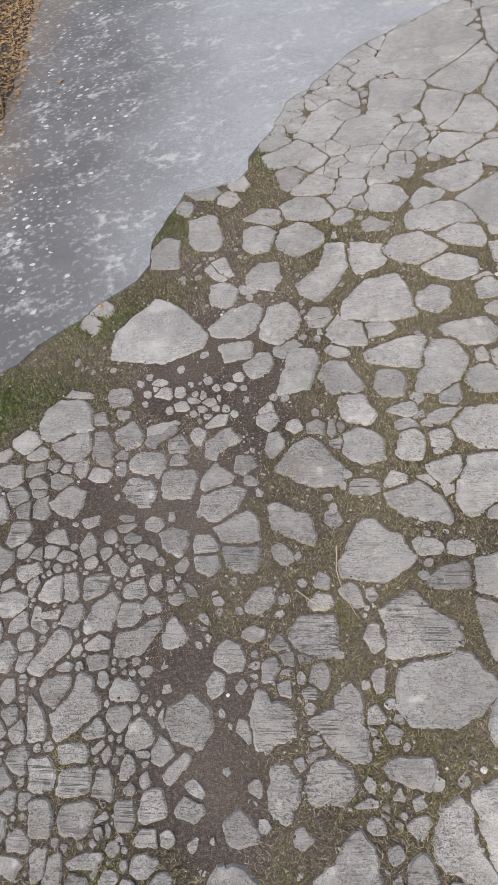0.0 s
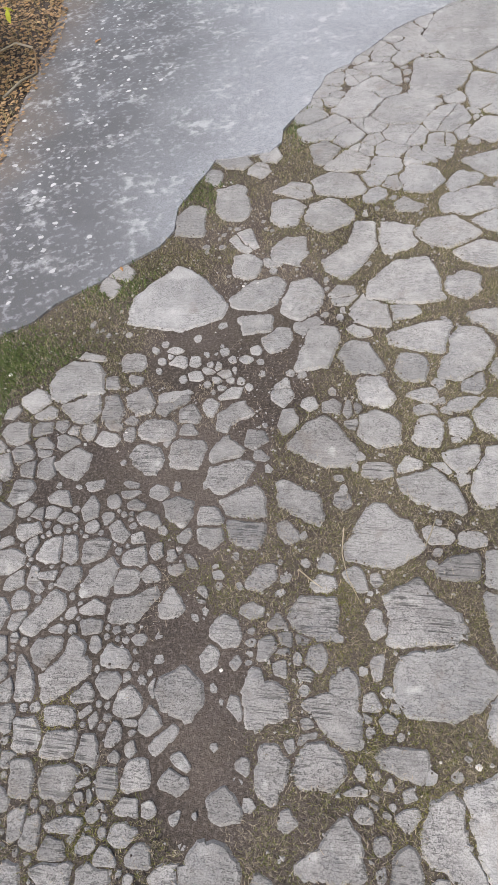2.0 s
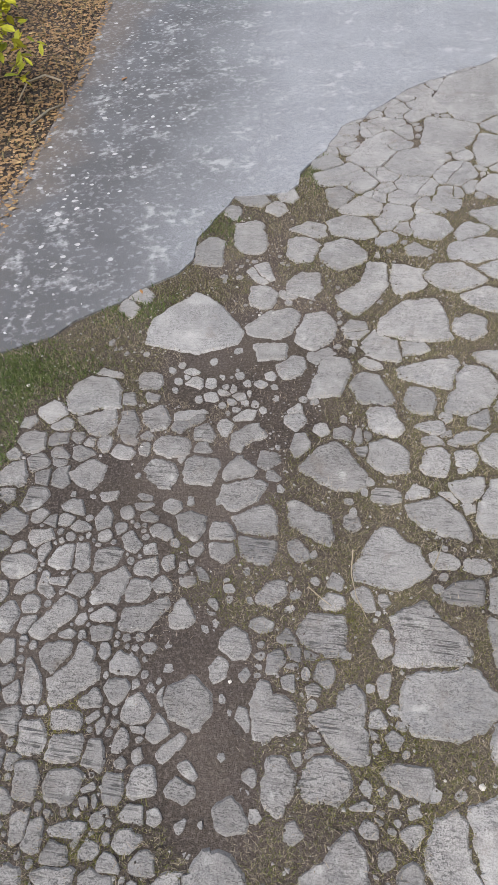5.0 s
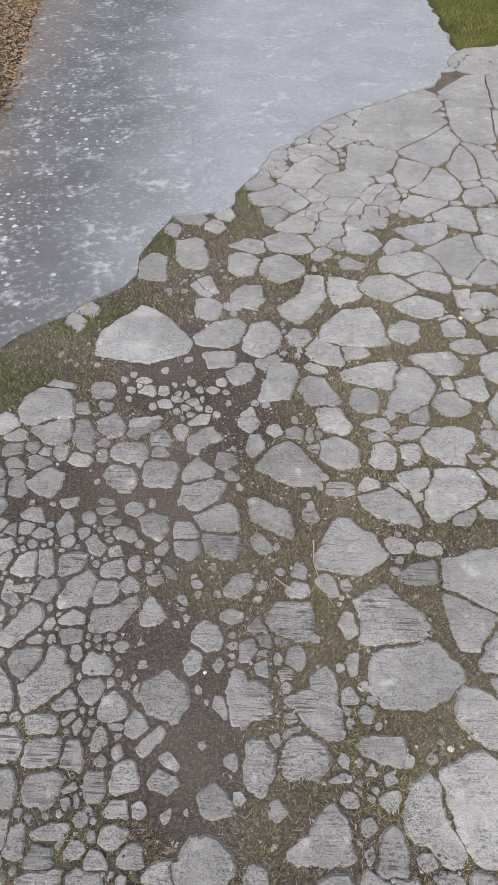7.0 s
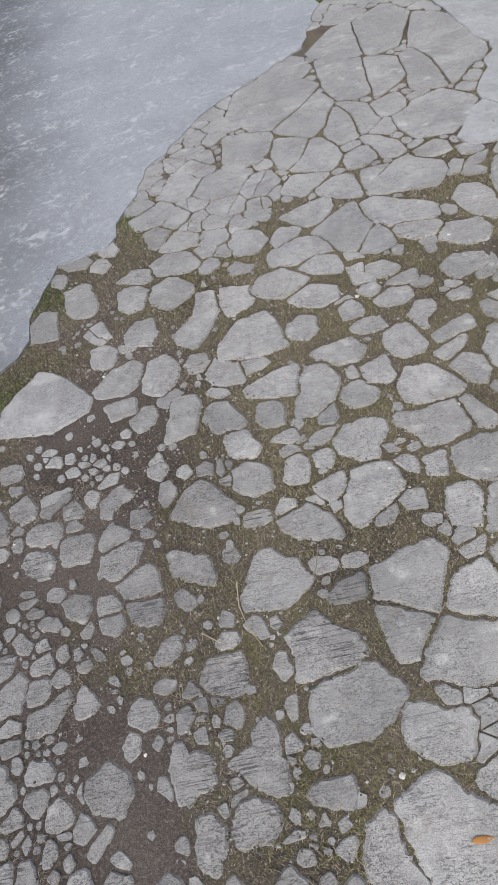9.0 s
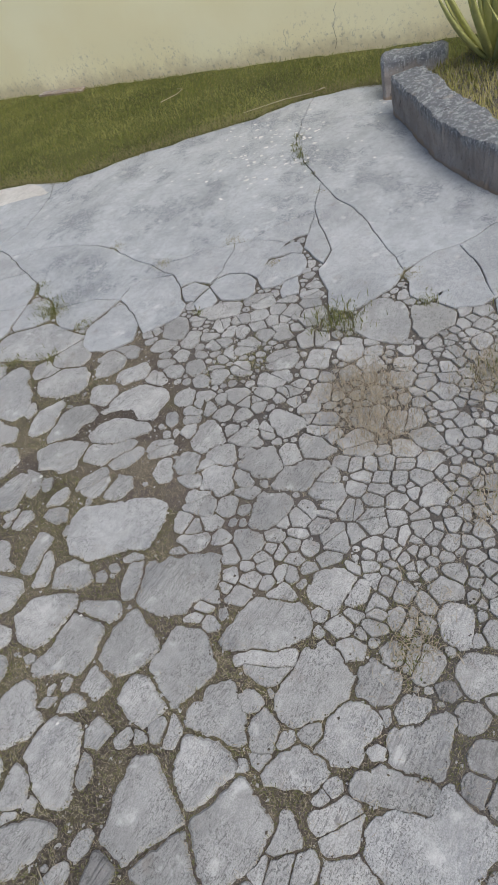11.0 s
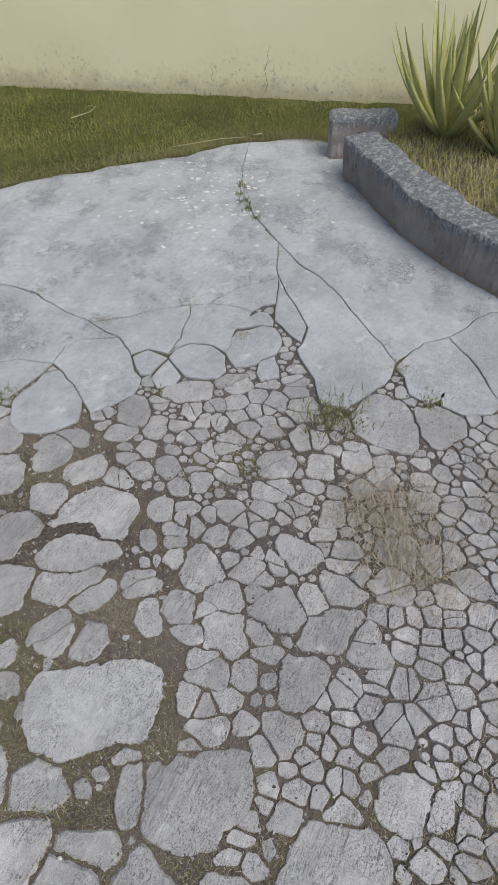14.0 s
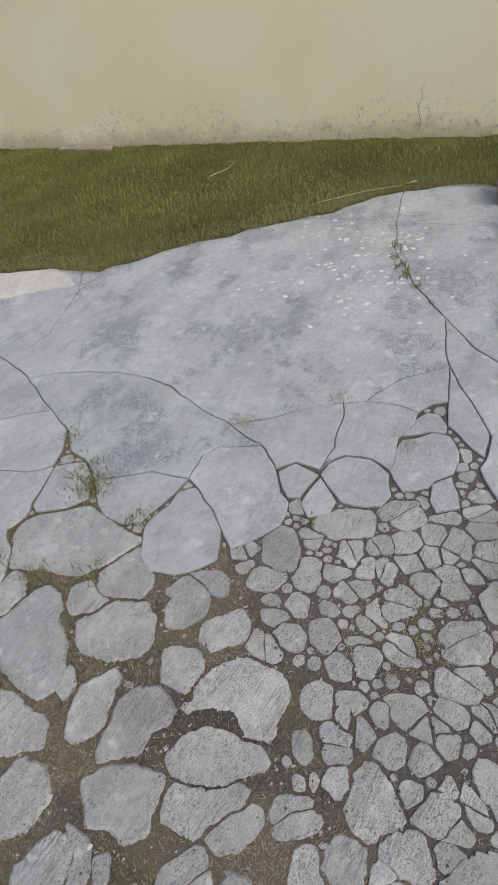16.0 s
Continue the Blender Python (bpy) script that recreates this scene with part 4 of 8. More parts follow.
lay("east", [
    (0.973, 0.861, 0.079, 0.056, 100), (1.015, 0.771, 0.019, 0.011, 18), (1.047, 0.644, 0.064, 0.053, 132),
    (1.048, 0.736, 0.024, 0.015, 110), (1.099, 0.692, 0.026, 0.020, 164), (1.108, 0.761, 0.044, 0.039, 26),
    (1.115, 0.795, 0.012, 0.010, 24), (1.130, 0.645, 0.028, 0.022, 116), (1.150, 0.801, 0.030, 0.028, 36),
    (1.253, 0.679, 0.096, 0.072, 16), (1.259, 0.821, 0.084, 0.028, 104), (1.359, 0.856, 0.104, 0.076, 104),
    (1.371, 0.641, 0.035, 0.030, 111), (1.380, 0.705, 0.025, 0.017, 12), (1.426, 0.626, 0.015, 0.012, 104),
    (1.428, 0.679, 0.030, 0.030, 14), (1.445, 0.750, 0.022, 0.019, 104), (1.462, 0.713, 0.017, 0.008, 12),
])
lay("east", [
    (1.465, 0.660, 0.026, 0.015, 104), (1.516, 0.746, 0.061, 0.052, 108), (1.524, 0.658, 0.038, 0.032, 14),
    (1.539, 0.809, 0.026, 0.014, 105), (1.566, 0.823, 0.023, 0.015, 105), (1.579, 0.648, 0.025, 0.024, 142),
    (1.586, 0.762, 0.032, 0.017, 105), (1.601, 0.715, 0.031, 0.014, 96), (1.608, 0.789, 0.034, 0.021, 129),
    (1.620, 0.670, 0.019, 0.015, 107), (1.628, 0.861, 0.020, 0.017, 91), (1.657, 0.684, 0.014, 0.012, 112),
    (1.667, 0.643, 0.017, 0.015, 3), (1.691, 0.794, 0.040, 0.035, 30), (1.700, 0.678, 0.022, 0.019, 111),
    (1.718, 0.752, 0.025, 0.024, 118), (1.720, 0.862, 0.029, 0.027, 110), (1.753, 0.644, 0.019, 0.015, 115),
])
lay("east", [
    (1.756, 0.863, 0.028, 0.010, 102), (1.775, 0.707, 0.042, 0.037, 108), (1.798, 0.787, 0.036, 0.028, 18),
    (1.803, 0.657, 0.028, 0.024, 106), (1.808, 0.853, 0.028, 0.024, 49), (1.851, 0.737, 0.032, 0.017, 103),
    (1.870, 0.669, 0.032, 0.029, 126), (1.881, 0.806, 0.026, 0.024, 84), (1.899, 0.731, 0.036, 0.020, 94),
    (1.909, 0.631, 0.022, 0.015, 105), (1.932, 0.801, 0.029, 0.019, 90), (1.939, 0.739, 0.026, 0.021, 100),
    (1.953, 0.687, 0.028, 0.025, 3), (1.972, 0.633, 0.030, 0.028, 39), (1.974, 0.839, 0.027, 0.021, 25),
    (1.988, 0.793, 0.027, 0.021, 17), (2.007, 0.747, 0.029, 0.025, 22), (2.020, 0.691, 0.029, 0.027, 33),
])
lay("east", [
    (2.054, 0.777, 0.021, 0.019, 26), (2.073, 0.703, 0.039, 0.036, 166), (2.075, 0.874, 0.056, 0.053, 87),
    (2.136, 0.646, 0.053, 0.031, 103), (2.204, 0.742, 0.074, 0.050, 89), (2.222, 0.654, 0.020, 0.013, 93),
    (2.255, 0.714, 0.014, 0.013, 26), (2.294, 0.637, 0.036, 0.021, 95), (2.330, 0.692, 0.019, 0.015, 84),
    (2.349, 0.747, 0.023, 0.018, 93), (2.372, 0.659, 0.042, 0.038, 49), (2.401, 0.733, 0.046, 0.032, 3),
    (2.405, 0.811, 0.036, 0.030, 79), (2.435, 0.657, 0.039, 0.023, 95), (2.470, 0.777, 0.022, 0.017, 11),
    (2.476, 0.824, 0.034, 0.029, 77), (2.493, 0.679, 0.028, 0.025, 16), (2.529, 0.647, 0.024, 0.020, 10),
])
lay("east", [
    (2.530, 0.778, 0.030, 0.025, 24), (2.566, 0.851, 0.022, 0.020, 76), (2.576, 0.676, 0.032, 0.028, 75),
    (2.608, 0.864, 0.015, 0.013, 26), (2.611, 0.764, 0.026, 0.022, 22), (2.623, 0.794, 0.012, 0.009, 18),
    (2.629, 0.712, 0.014, 0.011, 17), (2.765, 0.799, 0.100, 0.075, 14), (0.634, 1.059, 0.031, 0.019, 0),
    (0.672, 0.958, 0.055, 0.025, 18), (0.725, 1.044, 0.021, 0.014, 164), (0.834, 0.948, 0.110, 0.081, 63),
    (0.900, 0.988, 0.055, 0.041, 91), (0.956, 1.071, 0.025, 0.020, 45), (0.972, 1.038, 0.021, 0.016, 45),
    (1.009, 1.003, 0.030, 0.024, 96), (1.014, 0.980, 0.031, 0.023, 54), (1.057, 1.106, 0.059, 0.046, 56),
])
lay("east", [
    (1.092, 0.884, 0.068, 0.060, 97), (1.179, 1.037, 0.083, 0.067, 44), (1.310, 1.028, 0.028, 0.016, 117),
    (1.315, 1.075, 0.028, 0.010, 108), (1.352, 1.074, 0.022, 0.011, 99), (1.399, 1.069, 0.025, 0.022, 54),
    (1.425, 0.985, 0.032, 0.024, 108), (1.430, 1.041, 0.017, 0.013, 93), (1.440, 0.928, 0.017, 0.010, 98),
    (1.467, 0.877, 0.040, 0.023, 105), (1.470, 1.039, 0.022, 0.018, 55), (1.477, 0.979, 0.035, 0.020, 99),
    (1.478, 0.925, 0.023, 0.022, 179), (1.515, 1.007, 0.015, 0.013, 94), (1.528, 0.887, 0.032, 0.028, 109),
    (1.531, 0.957, 0.023, 0.017, 99), (1.540, 1.080, 0.027, 0.024, 56), (1.558, 0.981, 0.022, 0.019, 89),
])
lay("east", [
    (1.580, 0.887, 0.026, 0.016, 99), (1.587, 1.039, 0.046, 0.041, 35), (1.594, 0.934, 0.019, 0.018, 169),
    (1.595, 0.969, 0.020, 0.018, 53), (1.625, 0.912, 0.023, 0.017, 97), (1.637, 0.974, 0.028, 0.019, 99),
    (1.663, 1.082, 0.028, 0.022, 81), (1.668, 0.911, 0.037, 0.012, 102), (1.700, 1.103, 0.019, 0.015, 81),
    (1.704, 0.977, 0.030, 0.017, 16), (1.730, 1.031, 0.067, 0.046, 32), (1.737, 0.929, 0.055, 0.034, 17),
    (1.768, 0.979, 0.025, 0.011, 16), (1.812, 0.910, 0.025, 0.015, 101), (1.824, 1.049, 0.046, 0.029, 96),
    (1.876, 1.047, 0.027, 0.021, 49), (1.884, 0.893, 0.061, 0.041, 18), (1.893, 0.977, 0.066, 0.041, 15),
])
lay("east", [
    (1.950, 1.070, 0.035, 0.031, 50), (1.966, 0.883, 0.027, 0.026, 36), (2.011, 0.998, 0.047, 0.038, 52),
    (2.070, 0.952, 0.027, 0.023, 65), (2.094, 1.012, 0.032, 0.022, 86), (2.139, 1.080, 0.022, 0.016, 28),
    (2.140, 1.021, 0.033, 0.026, 92), (2.180, 0.877, 0.043, 0.042, 38), (2.186, 1.094, 0.031, 0.025, 69),
    (2.243, 1.117, 0.038, 0.027, 79), (2.308, 1.125, 0.032, 0.020, 86), (2.346, 1.097, 0.028, 0.020, 25),
    (2.470, 1.058, 0.058, 0.038, 49), (2.471, 0.956, 0.037, 0.031, 65), (2.540, 0.977, 0.028, 0.024, 51),
    (2.562, 1.067, 0.037, 0.030, 78), (2.583, 1.001, 0.024, 0.017, 86), (2.737, 0.999, 0.142, 0.110, 33),
])
lay("east", [
    (0.651, 1.205, 0.072, 0.052, 166), (0.867, 1.148, 0.039, 0.019, 33), (0.931, 1.167, 0.045, 0.031, 47),
    (1.184, 1.209, 0.090, 0.073, 109), (1.390, 1.196, 0.112, 0.095, 93), (1.497, 1.233, 0.040, 0.011, 106),
    (1.523, 1.149, 0.021, 0.016, 85), (1.538, 1.215, 0.060, 0.024, 107), (1.582, 1.138, 0.025, 0.019, 84),
    (1.594, 1.244, 0.032, 0.025, 79), (1.595, 1.284, 0.036, 0.022, 37), (1.627, 1.207, 0.032, 0.025, 56),
    (1.690, 1.269, 0.047, 0.034, 82), (1.699, 1.182, 0.036, 0.029, 40), (1.756, 1.213, 0.027, 0.017, 89),
    (1.775, 1.147, 0.033, 0.025, 89), (1.795, 1.274, 0.064, 0.051, 53), (1.821, 1.172, 0.051, 0.032, 32),
])
lay("east", [
    (1.836, 1.339, 0.028, 0.022, 73), (1.897, 1.311, 0.060, 0.048, 77), (1.900, 1.145, 0.065, 0.057, 47),
    (1.929, 1.230, 0.025, 0.020, 86), (1.984, 1.237, 0.031, 0.025, 42), (1.996, 1.149, 0.032, 0.020, 87),
    (1.998, 1.325, 0.038, 0.029, 36), (2.037, 1.201, 0.035, 0.030, 71), (2.043, 1.312, 0.031, 0.017, 95),
    (2.056, 1.227, 0.041, 0.024, 97), (2.092, 1.148, 0.062, 0.043, 83), (2.096, 1.321, 0.036, 0.029, 83),
    (2.135, 1.275, 0.035, 0.024, 90), (2.161, 1.183, 0.047, 0.025, 89), (2.164, 1.343, 0.031, 0.023, 83),
    (2.181, 1.312, 0.029, 0.023, 83), (2.206, 1.164, 0.030, 0.018, 95), (2.209, 1.219, 0.021, 0.015, 87),
])
lay("east", [
    (2.223, 1.295, 0.035, 0.025, 80), (2.253, 1.203, 0.049, 0.027, 97), (2.303, 1.188, 0.043, 0.019, 97),
    (2.320, 1.319, 0.055, 0.032, 105), (2.336, 1.230, 0.039, 0.034, 59), (2.364, 1.176, 0.028, 0.023, 60),
    (2.408, 1.132, 0.028, 0.011, 93), (2.450, 1.314, 0.060, 0.050, 86), (2.455, 1.204, 0.065, 0.052, 43),
    (2.473, 1.140, 0.047, 0.026, 19), (2.535, 1.137, 0.025, 0.019, 74), (2.561, 1.258, 0.046, 0.025, 19),
    (2.581, 1.209, 0.045, 0.023, 24), (2.610, 1.153, 0.016, 0.013, 41), (2.634, 1.347, 0.031, 0.016, 89),
    (2.676, 1.304, 0.033, 0.020, 86), (2.736, 1.311, 0.047, 0.036, 72), (2.541, 1.620, 0.036, 0.023, 39),
])
lay("east", [
    (2.551, 1.461, 0.046, 0.034, 52), (2.562, 1.572, 0.047, 0.030, 38), (2.605, 1.395, 0.045, 0.034, 74),
    (2.619, 1.512, 0.030, 0.022, 69), (2.659, 1.465, 0.032, 0.024, 56), (2.679, 1.420, 0.025, 0.019, 45),
    (2.687, 1.555, 0.049, 0.033, 77), (2.731, 1.402, 0.045, 0.034, 44), (2.744, 1.478, 0.035, 0.026, 40),
    (2.809, 1.601, 0.070, 0.049, 60), (2.832, 1.485, 0.043, 0.033, 65), (2.924, 1.516, 0.058, 0.038, 38),
    (2.964, 1.418, 0.102, 0.058, 24), (3.101, 1.486, 0.048, 0.028, 29), (3.121, 1.437, 0.034, 0.021, 27),
    (2.501, 1.714, 0.037, 0.024, 84), (2.545, 1.746, 0.029, 0.019, 78), (2.559, 1.689, 0.036, 0.026, 53),
])
lay("east", [
    (2.584, 1.802, 0.041, 0.028, 60), (2.601, 1.662, 0.041, 0.029, 47), (2.648, 1.626, 0.051, 0.035, 73),
    (2.710, 1.767, 0.111, 0.059, 84), (2.920, 1.656, 0.058, 0.041, 47), (2.508, 1.991, 0.027, 0.019, 68),
    (2.533, 1.888, 0.090, 0.041, 32),
])
lay("crazed", [
    (1.356, 2.743, 0.103, 0.058, 75), (1.254, 2.897, 0.123, 0.079, 132), (1.402, 3.086, 0.112, 0.074, 87),
    (1.474, 2.911, 0.105, 0.079, 111), (1.962, 3.083, 0.251, 0.199, 111), (2.122, 2.956, 0.184, 0.097, 80),
    (1.217, 3.252, 0.166, 0.104, 90), (1.522, 3.256, 0.118, 0.086, 107), (2.272, 3.297, 0.192, 0.127, 76),
    (1.006, 3.386, 0.185, 0.110, 89), (1.461, 3.499, 0.136, 0.090, 96), (1.612, 3.580, 0.130, 0.089, 100),
    (1.986, 3.584, 0.236, 0.169, 103), (1.253, 3.727, 0.260, 0.158, 94), (1.720, 3.873, 0.195, 0.133, 111),
    (1.459, 4.087, 0.199, 0.115, 89), (2.305, 4.000, 0.370, 0.198, 76), (1.781, 4.327, 0.308, 0.146, 81),
])
lay("crazed", [
    (1.974, 4.185, 0.284, 0.095, 73), (2.837, 4.225, 0.493, 0.204, 82), (2.485, 5.046, 0.797, 0.298, 79),
])


def reach(a, b, turn, dx, dy):
    """How far an oval piece reaches towards (dx, dy)."""
    u, v = dx * math.cos(turn) + dy * math.sin(turn), -dx * math.sin(turn) + dy * math.cos(turn)
    return 1.0 / math.sqrt((u / a) ** 2 + (v / b) ** 2)


def cut(poly, px, py, nx, ny):
    """The part of a convex outline on the near side of a line."""
    out = []
    for (x1, y1), (x2, y2) in zip(poly, poly[1:] + poly[:1]):
        d1, d2 = (x1 - px) * nx + (y1 - py) * ny, (x2 - px) * nx + (y2 - py) * ny
        if d1 <= 0:
            out.append((x1, y1))
        if d1 * d2 < 0:
            f = d1 / (d1 - d2)
            out.append((x1 + (x2 - x1) * f, y1 + (y2 - y1) * f))
    return out


def fill(where, poly, low, high, tries, seed, spare=1.0):
    """Adds smaller pieces where the plan leaves bare ground."""
    rng = np.random.default_rng(seed)
    spots = scatter(poly, tries, seed)
    have = np.array([s[1:] for s in STONES])
    added = []
    for x, y in spots:
        d = have[:, :2] - (x, y)
        free = (np.hypot(d[:, 0], d[:, 1]) - spare * np.sqrt(have[:, 2] * have[:, 3])).min()
        if free < low:
            continue
        r = min(free, rng.uniform(low, high))
        row = [x, y, r * rng.uniform(1.0, 1.3), r * rng.uniform(0.75, 1.0), rng.uniform(0, 3.14)]
        have = np.vstack([have, row])
        added.append((where, *row))
    STONES.extend(added)


# Where the plan names no piece: the crazed rim along the drive, the verge, and the ground before the eye.
fill("rim", [(0.36, 3.2), (0.8, 4.0), (2.2, 5.0), (3.0, 4.6), (2.75, 3.2), (2.4, 2.75), (1.5, 2.75), (1.0, 2.5), (0.6, 2.5), (0.5, 2.9)], 0.028, 0.12, 1500, 61, 0.95)
fill("rest", [(1.5, 2.1), (2.4, 2.2), (2.5, 2.9), (2.2, 3.1), (1.4, 2.7)], 0.025, 0.09, 500, 66, 1.0)
fill("rest", [(1.35, 0.05), (3.3, -0.1), (3.5, 0.45), (3.15, 0.75), (2.75, 0.75), (2.4, 0.5), (1.9, 0.4), (1.4, 0.5)], 0.018, 0.05, 1500, 67, 1.0)
fill("rim", [(2.4, 2.3), (2.6, 1.9), (2.75, 1.3), (2.85, 0.7), (3.15, 0.7), (3.3, 1.1), (3.4, 1.65), (3.1, 1.75), (2.9, 2.0), (2.7, 2.4)], 0.018, 0.05, 900, 68, 1.0)
fill("verge", [(-0.5, 0.15), (-0.25, 0.15), (-0.38, 1.0), (-0.46, 1.62), (-0.6, 1.6), (-0.56, 0.9)], 0.018, 0.045, 900, 62, 1.0)
fill("verge", [(-0.45, 0.1), (0.7, 0.1), (1.4, 0.25), (1.4, 0.42), (0.7, 0.33), (-0.3, 0.42)], 0.02, 0.06, 500, 63, 1.0)
fill("gap", [(-0.4, 0.35), (0.6, 0.35), (0.9, 2.6), (0.1, 2.4), (-0.4, 1.9)], 0.006, 0.016, 700, 64, 1.3)
fill("gap", [(0.9, 0.4), (1.8, 0.3), (3.0, 0.3), (2.7, 1.9), (2.3, 2.5), (0.9, 2.5)], 0.007, 0.02, 450, 65, 1.25)

fill("rest", [(1.5, 0.33), (2.7, 0.42), (2.78, 0.75), (2.3, 0.78), (1.6, 0.62)], 0.012, 0.04, 1500, 69, 1.0)

SWELL = {"west": 1.29, "mid": 1.32, "east": 1.6, "crazed": 2.4, "rim": 1.9, "verge": 1.3, "gap": 1.25, "rest": 1.4}
GAP = {"west": 0.0035, "mid": 0.004, "east": 0.0038, "crazed": 0.0022, "rim": 0.0025, "verge": 0.004, "gap": 0.003, "rest": 0.0035}
TIGHT = ("east", "crazed", "rim")


def outline(i, rng):
    where, x, y, a, b, turn = STONES[i]
    grow = SWELL[where]
    n = rng.choice((5, 5, 6, 6, 7))
    start = rng.uniform(0, 6.28)
    poly = []
    for k in range(n):
        f = start + 6.283 * (k + rng.uniform(-0.3, 0.3)) / n
        r = grow * rng.uniform(0.92, 1.1)
        u, v = a * r * math.cos(f), b * r * math.sin(f)
        poly.append((u * math.cos(turn) - v * math.sin(turn), u * math.sin(turn) + v * math.cos(turn)))
    for j, (other, x2, y2, a2, b2, turn2) in enumerate(STONES):
        dx, dy = x2 - x, y2 - y
        d = math.hypot(dx, dy)
        if j == i or d > a * grow * 1.1 + a2 * 1.5:
            continue
        dx, dy = dx / d, dy / d
        r1, r2 = reach(a, b, turn, dx, dy), reach(a2, b2, turn2, dx, dy)
        at = d * r1 / (r1 + r2)
        if where in TIGHT and other in TIGHT and abs(a * b - a2 * b2) < 0.7 * d * d:
            at = 0.5 * at + 0.5 * (d * d + a * b - a2 * b2) / (2 * d)
        at -= GAP[where]
        skew = rng.uniform(-0.16, 0.16) if where not in TIGHT else 0.0
        poly = cut(poly, dx * at, dy * at, math.cos(skew) * dx - math.sin(skew) * dy, math.sin(skew) * dx + math.cos(skew) * dy)
    return poly


SPLIT = {"west": 0.3, "mid": 0.12, "east": 0.5, "crazed": 0.7, "rim": 0.4}


def split(poly, rng, chance):
    """A piece that frost has cracked through falls into two or three."""
    if rng.random() > chance:
        return [poly]
    n = len(poly)
    f = rng.uniform(0, 3.14)
    nx, ny = math.cos(f), math.sin(f)
    cx, cy = sum(p[0] for p in poly) / n, sum(p[1] for p in poly) / n
    wide = max(p[0] * nx + p[1] * ny for p in poly) - min(p[0] * nx + p[1] * ny for p in poly)
    off, gap = rng.uniform(-0.15, 0.15) * wide, rng.uniform(0.001, 0.0022)
    one = cut(poly, cx + nx * (off - gap), cy + ny * (off - gap), nx, ny)
    two = cut(poly, cx + nx * (off + gap), cy + ny * (off + gap), -nx, -ny)
    if len(one) < 3 or len(two) < 3:
        return [poly]
    return [one, two]


def wander(poly, x, y):
    """Bends the sides of a cracked piece, both sides of the crack alike."""
    out = []
    for (x1, y1), (x2, y2) in zip(poly, poly[1:] + poly[:1]):
        k = max(1, int(math.hypot(x2 - x1, y2 - y1) / 0.016))
        for i in range(k):
            px, py = x1 + (x2 - x1) * i / k, y1 + (y2 - y1) * i / k
            at = Vector((x + px, y + py, 4.0))
            bend = noise.noise_vector(at * 13.0) * 0.011 + noise.noise_vector(at * 45.0) * 0.004
            out.append((px + bend.x, py + bend.y))
    return out


def worn(poly, rng, step, rough):
    """Blunts the corners and roughens the edges."""
    blunt = []
    for p, q, r in zip(poly[-1:] + poly[:-1], poly, poly[1:] + poly[:1]):
        for o in (p, r):
            f = min(0.2, 0.003 / max(1e-6, math.dist(o, q)))
            blunt.append((q[0] + (o[0] - q[0]) * f, q[1] + (o[1] - q[1]) * f))
    out = []
    for p, q in zip(blunt, blunt[1:] + blunt[:1]):
        k = max(1, min(14, int(math.dist(p, q) / step)))
        for i in range(k):
            f = i / k
            x, y = p[0] + (q[0] - p[0]) * f, p[1] + (q[1] - p[1]) * f
            bend = noise.noise_vector(Vector((x * 22 + 50 * p[0], y * 22, 50 * q[1]))) * 1.6 * rough
            out.append((x + bend.x + rng.uniform(-rough, rough) * 0.7, y + bend.y + rng.uniform(-rough, rough) * 0.7))
    return out


FINE = 0.003
MASK_X, MASK_Y = -1.2, 0.0
covered = np.zeros((2000, 2240), bool)


def cover(line, x, y):
    """Marks the ground under a piece."""
    pts = np.array(line) + (x, y)
    i0, j0 = np.floor((pts.min(0) - (MASK_X, MASK_Y)) / FINE).astype(int)
    i1, j1 = np.ceil((pts.max(0) - (MASK_X, MASK_Y)) / FINE).astype(int)
    i0, j0, i1, j1 = max(i0, 0), max(j0, 0), min(i1, covered.shape[1] - 1), min(j1, covered.shape[0] - 1)
    if i1 <= i0 or j1 <= j0:
        return
    gx, gy = np.meshgrid(np.arange(i0, i1), np.arange(j0, j1))
    spots = np.column_stack([gx.ravel() * FINE + MASK_X, gy.ravel() * FINE + MASK_Y])
    covered[j0:j1, i0:i1] |= inside([tuple(p) for p in pts], spots).reshape(gx.shape)


def bare(pts):
    """Those of the points that lie in the joints."""
    i = ((pts - (MASK_X, MASK_Y)) / FINE).astype(int)
    ok = (i[:, 0] >= 0) & (i[:, 1] >= 0) & (i[:, 0] < covered.shape[1]) & (i[:, 1] < covered.shape[0])
    i[~ok] = 0
    return pts[ok & ~covered[i[:, 1], i[:, 0]]]


def piece(name, line, x, y, top, tilt, rim, material, home):
    """One bit of paving: a worn outline, a chipped rim and a body that goes down into the ground."""
    n = len(line)
    cx, cy = sum(p[0] for p in line) / n, sum(p[1] for p in line) / n
    tx, ty = tilt
    verts = [(px, py, -0.045) for px, py in line]
    verts += [(px, py, top - rim * 0.8 + tx * px + ty * py) for px, py in line]
    for px, py in line:
        f = 1 - rim / max(rim * 1.5, math.hypot(px - cx, py - cy))
        px, py = cx + (px - cx) * f, cy + (py - cy) * f
        verts.append((px, py, top + tx * px + ty * py))
    faces = [(r * n + k, r * n + (k + 1) % n, (r + 1) * n + (k + 1) % n, (r + 1) * n + k) for r in (0, 1) for k in range(n)]
    faces.append(tuple(range(2 * n, 3 * n)))
    return mesh_object(name, verts, faces, material, home, origin=(x, y, 0))


def home(name, label):
    return tagged(new(name), label, "pavement", kind="structure")


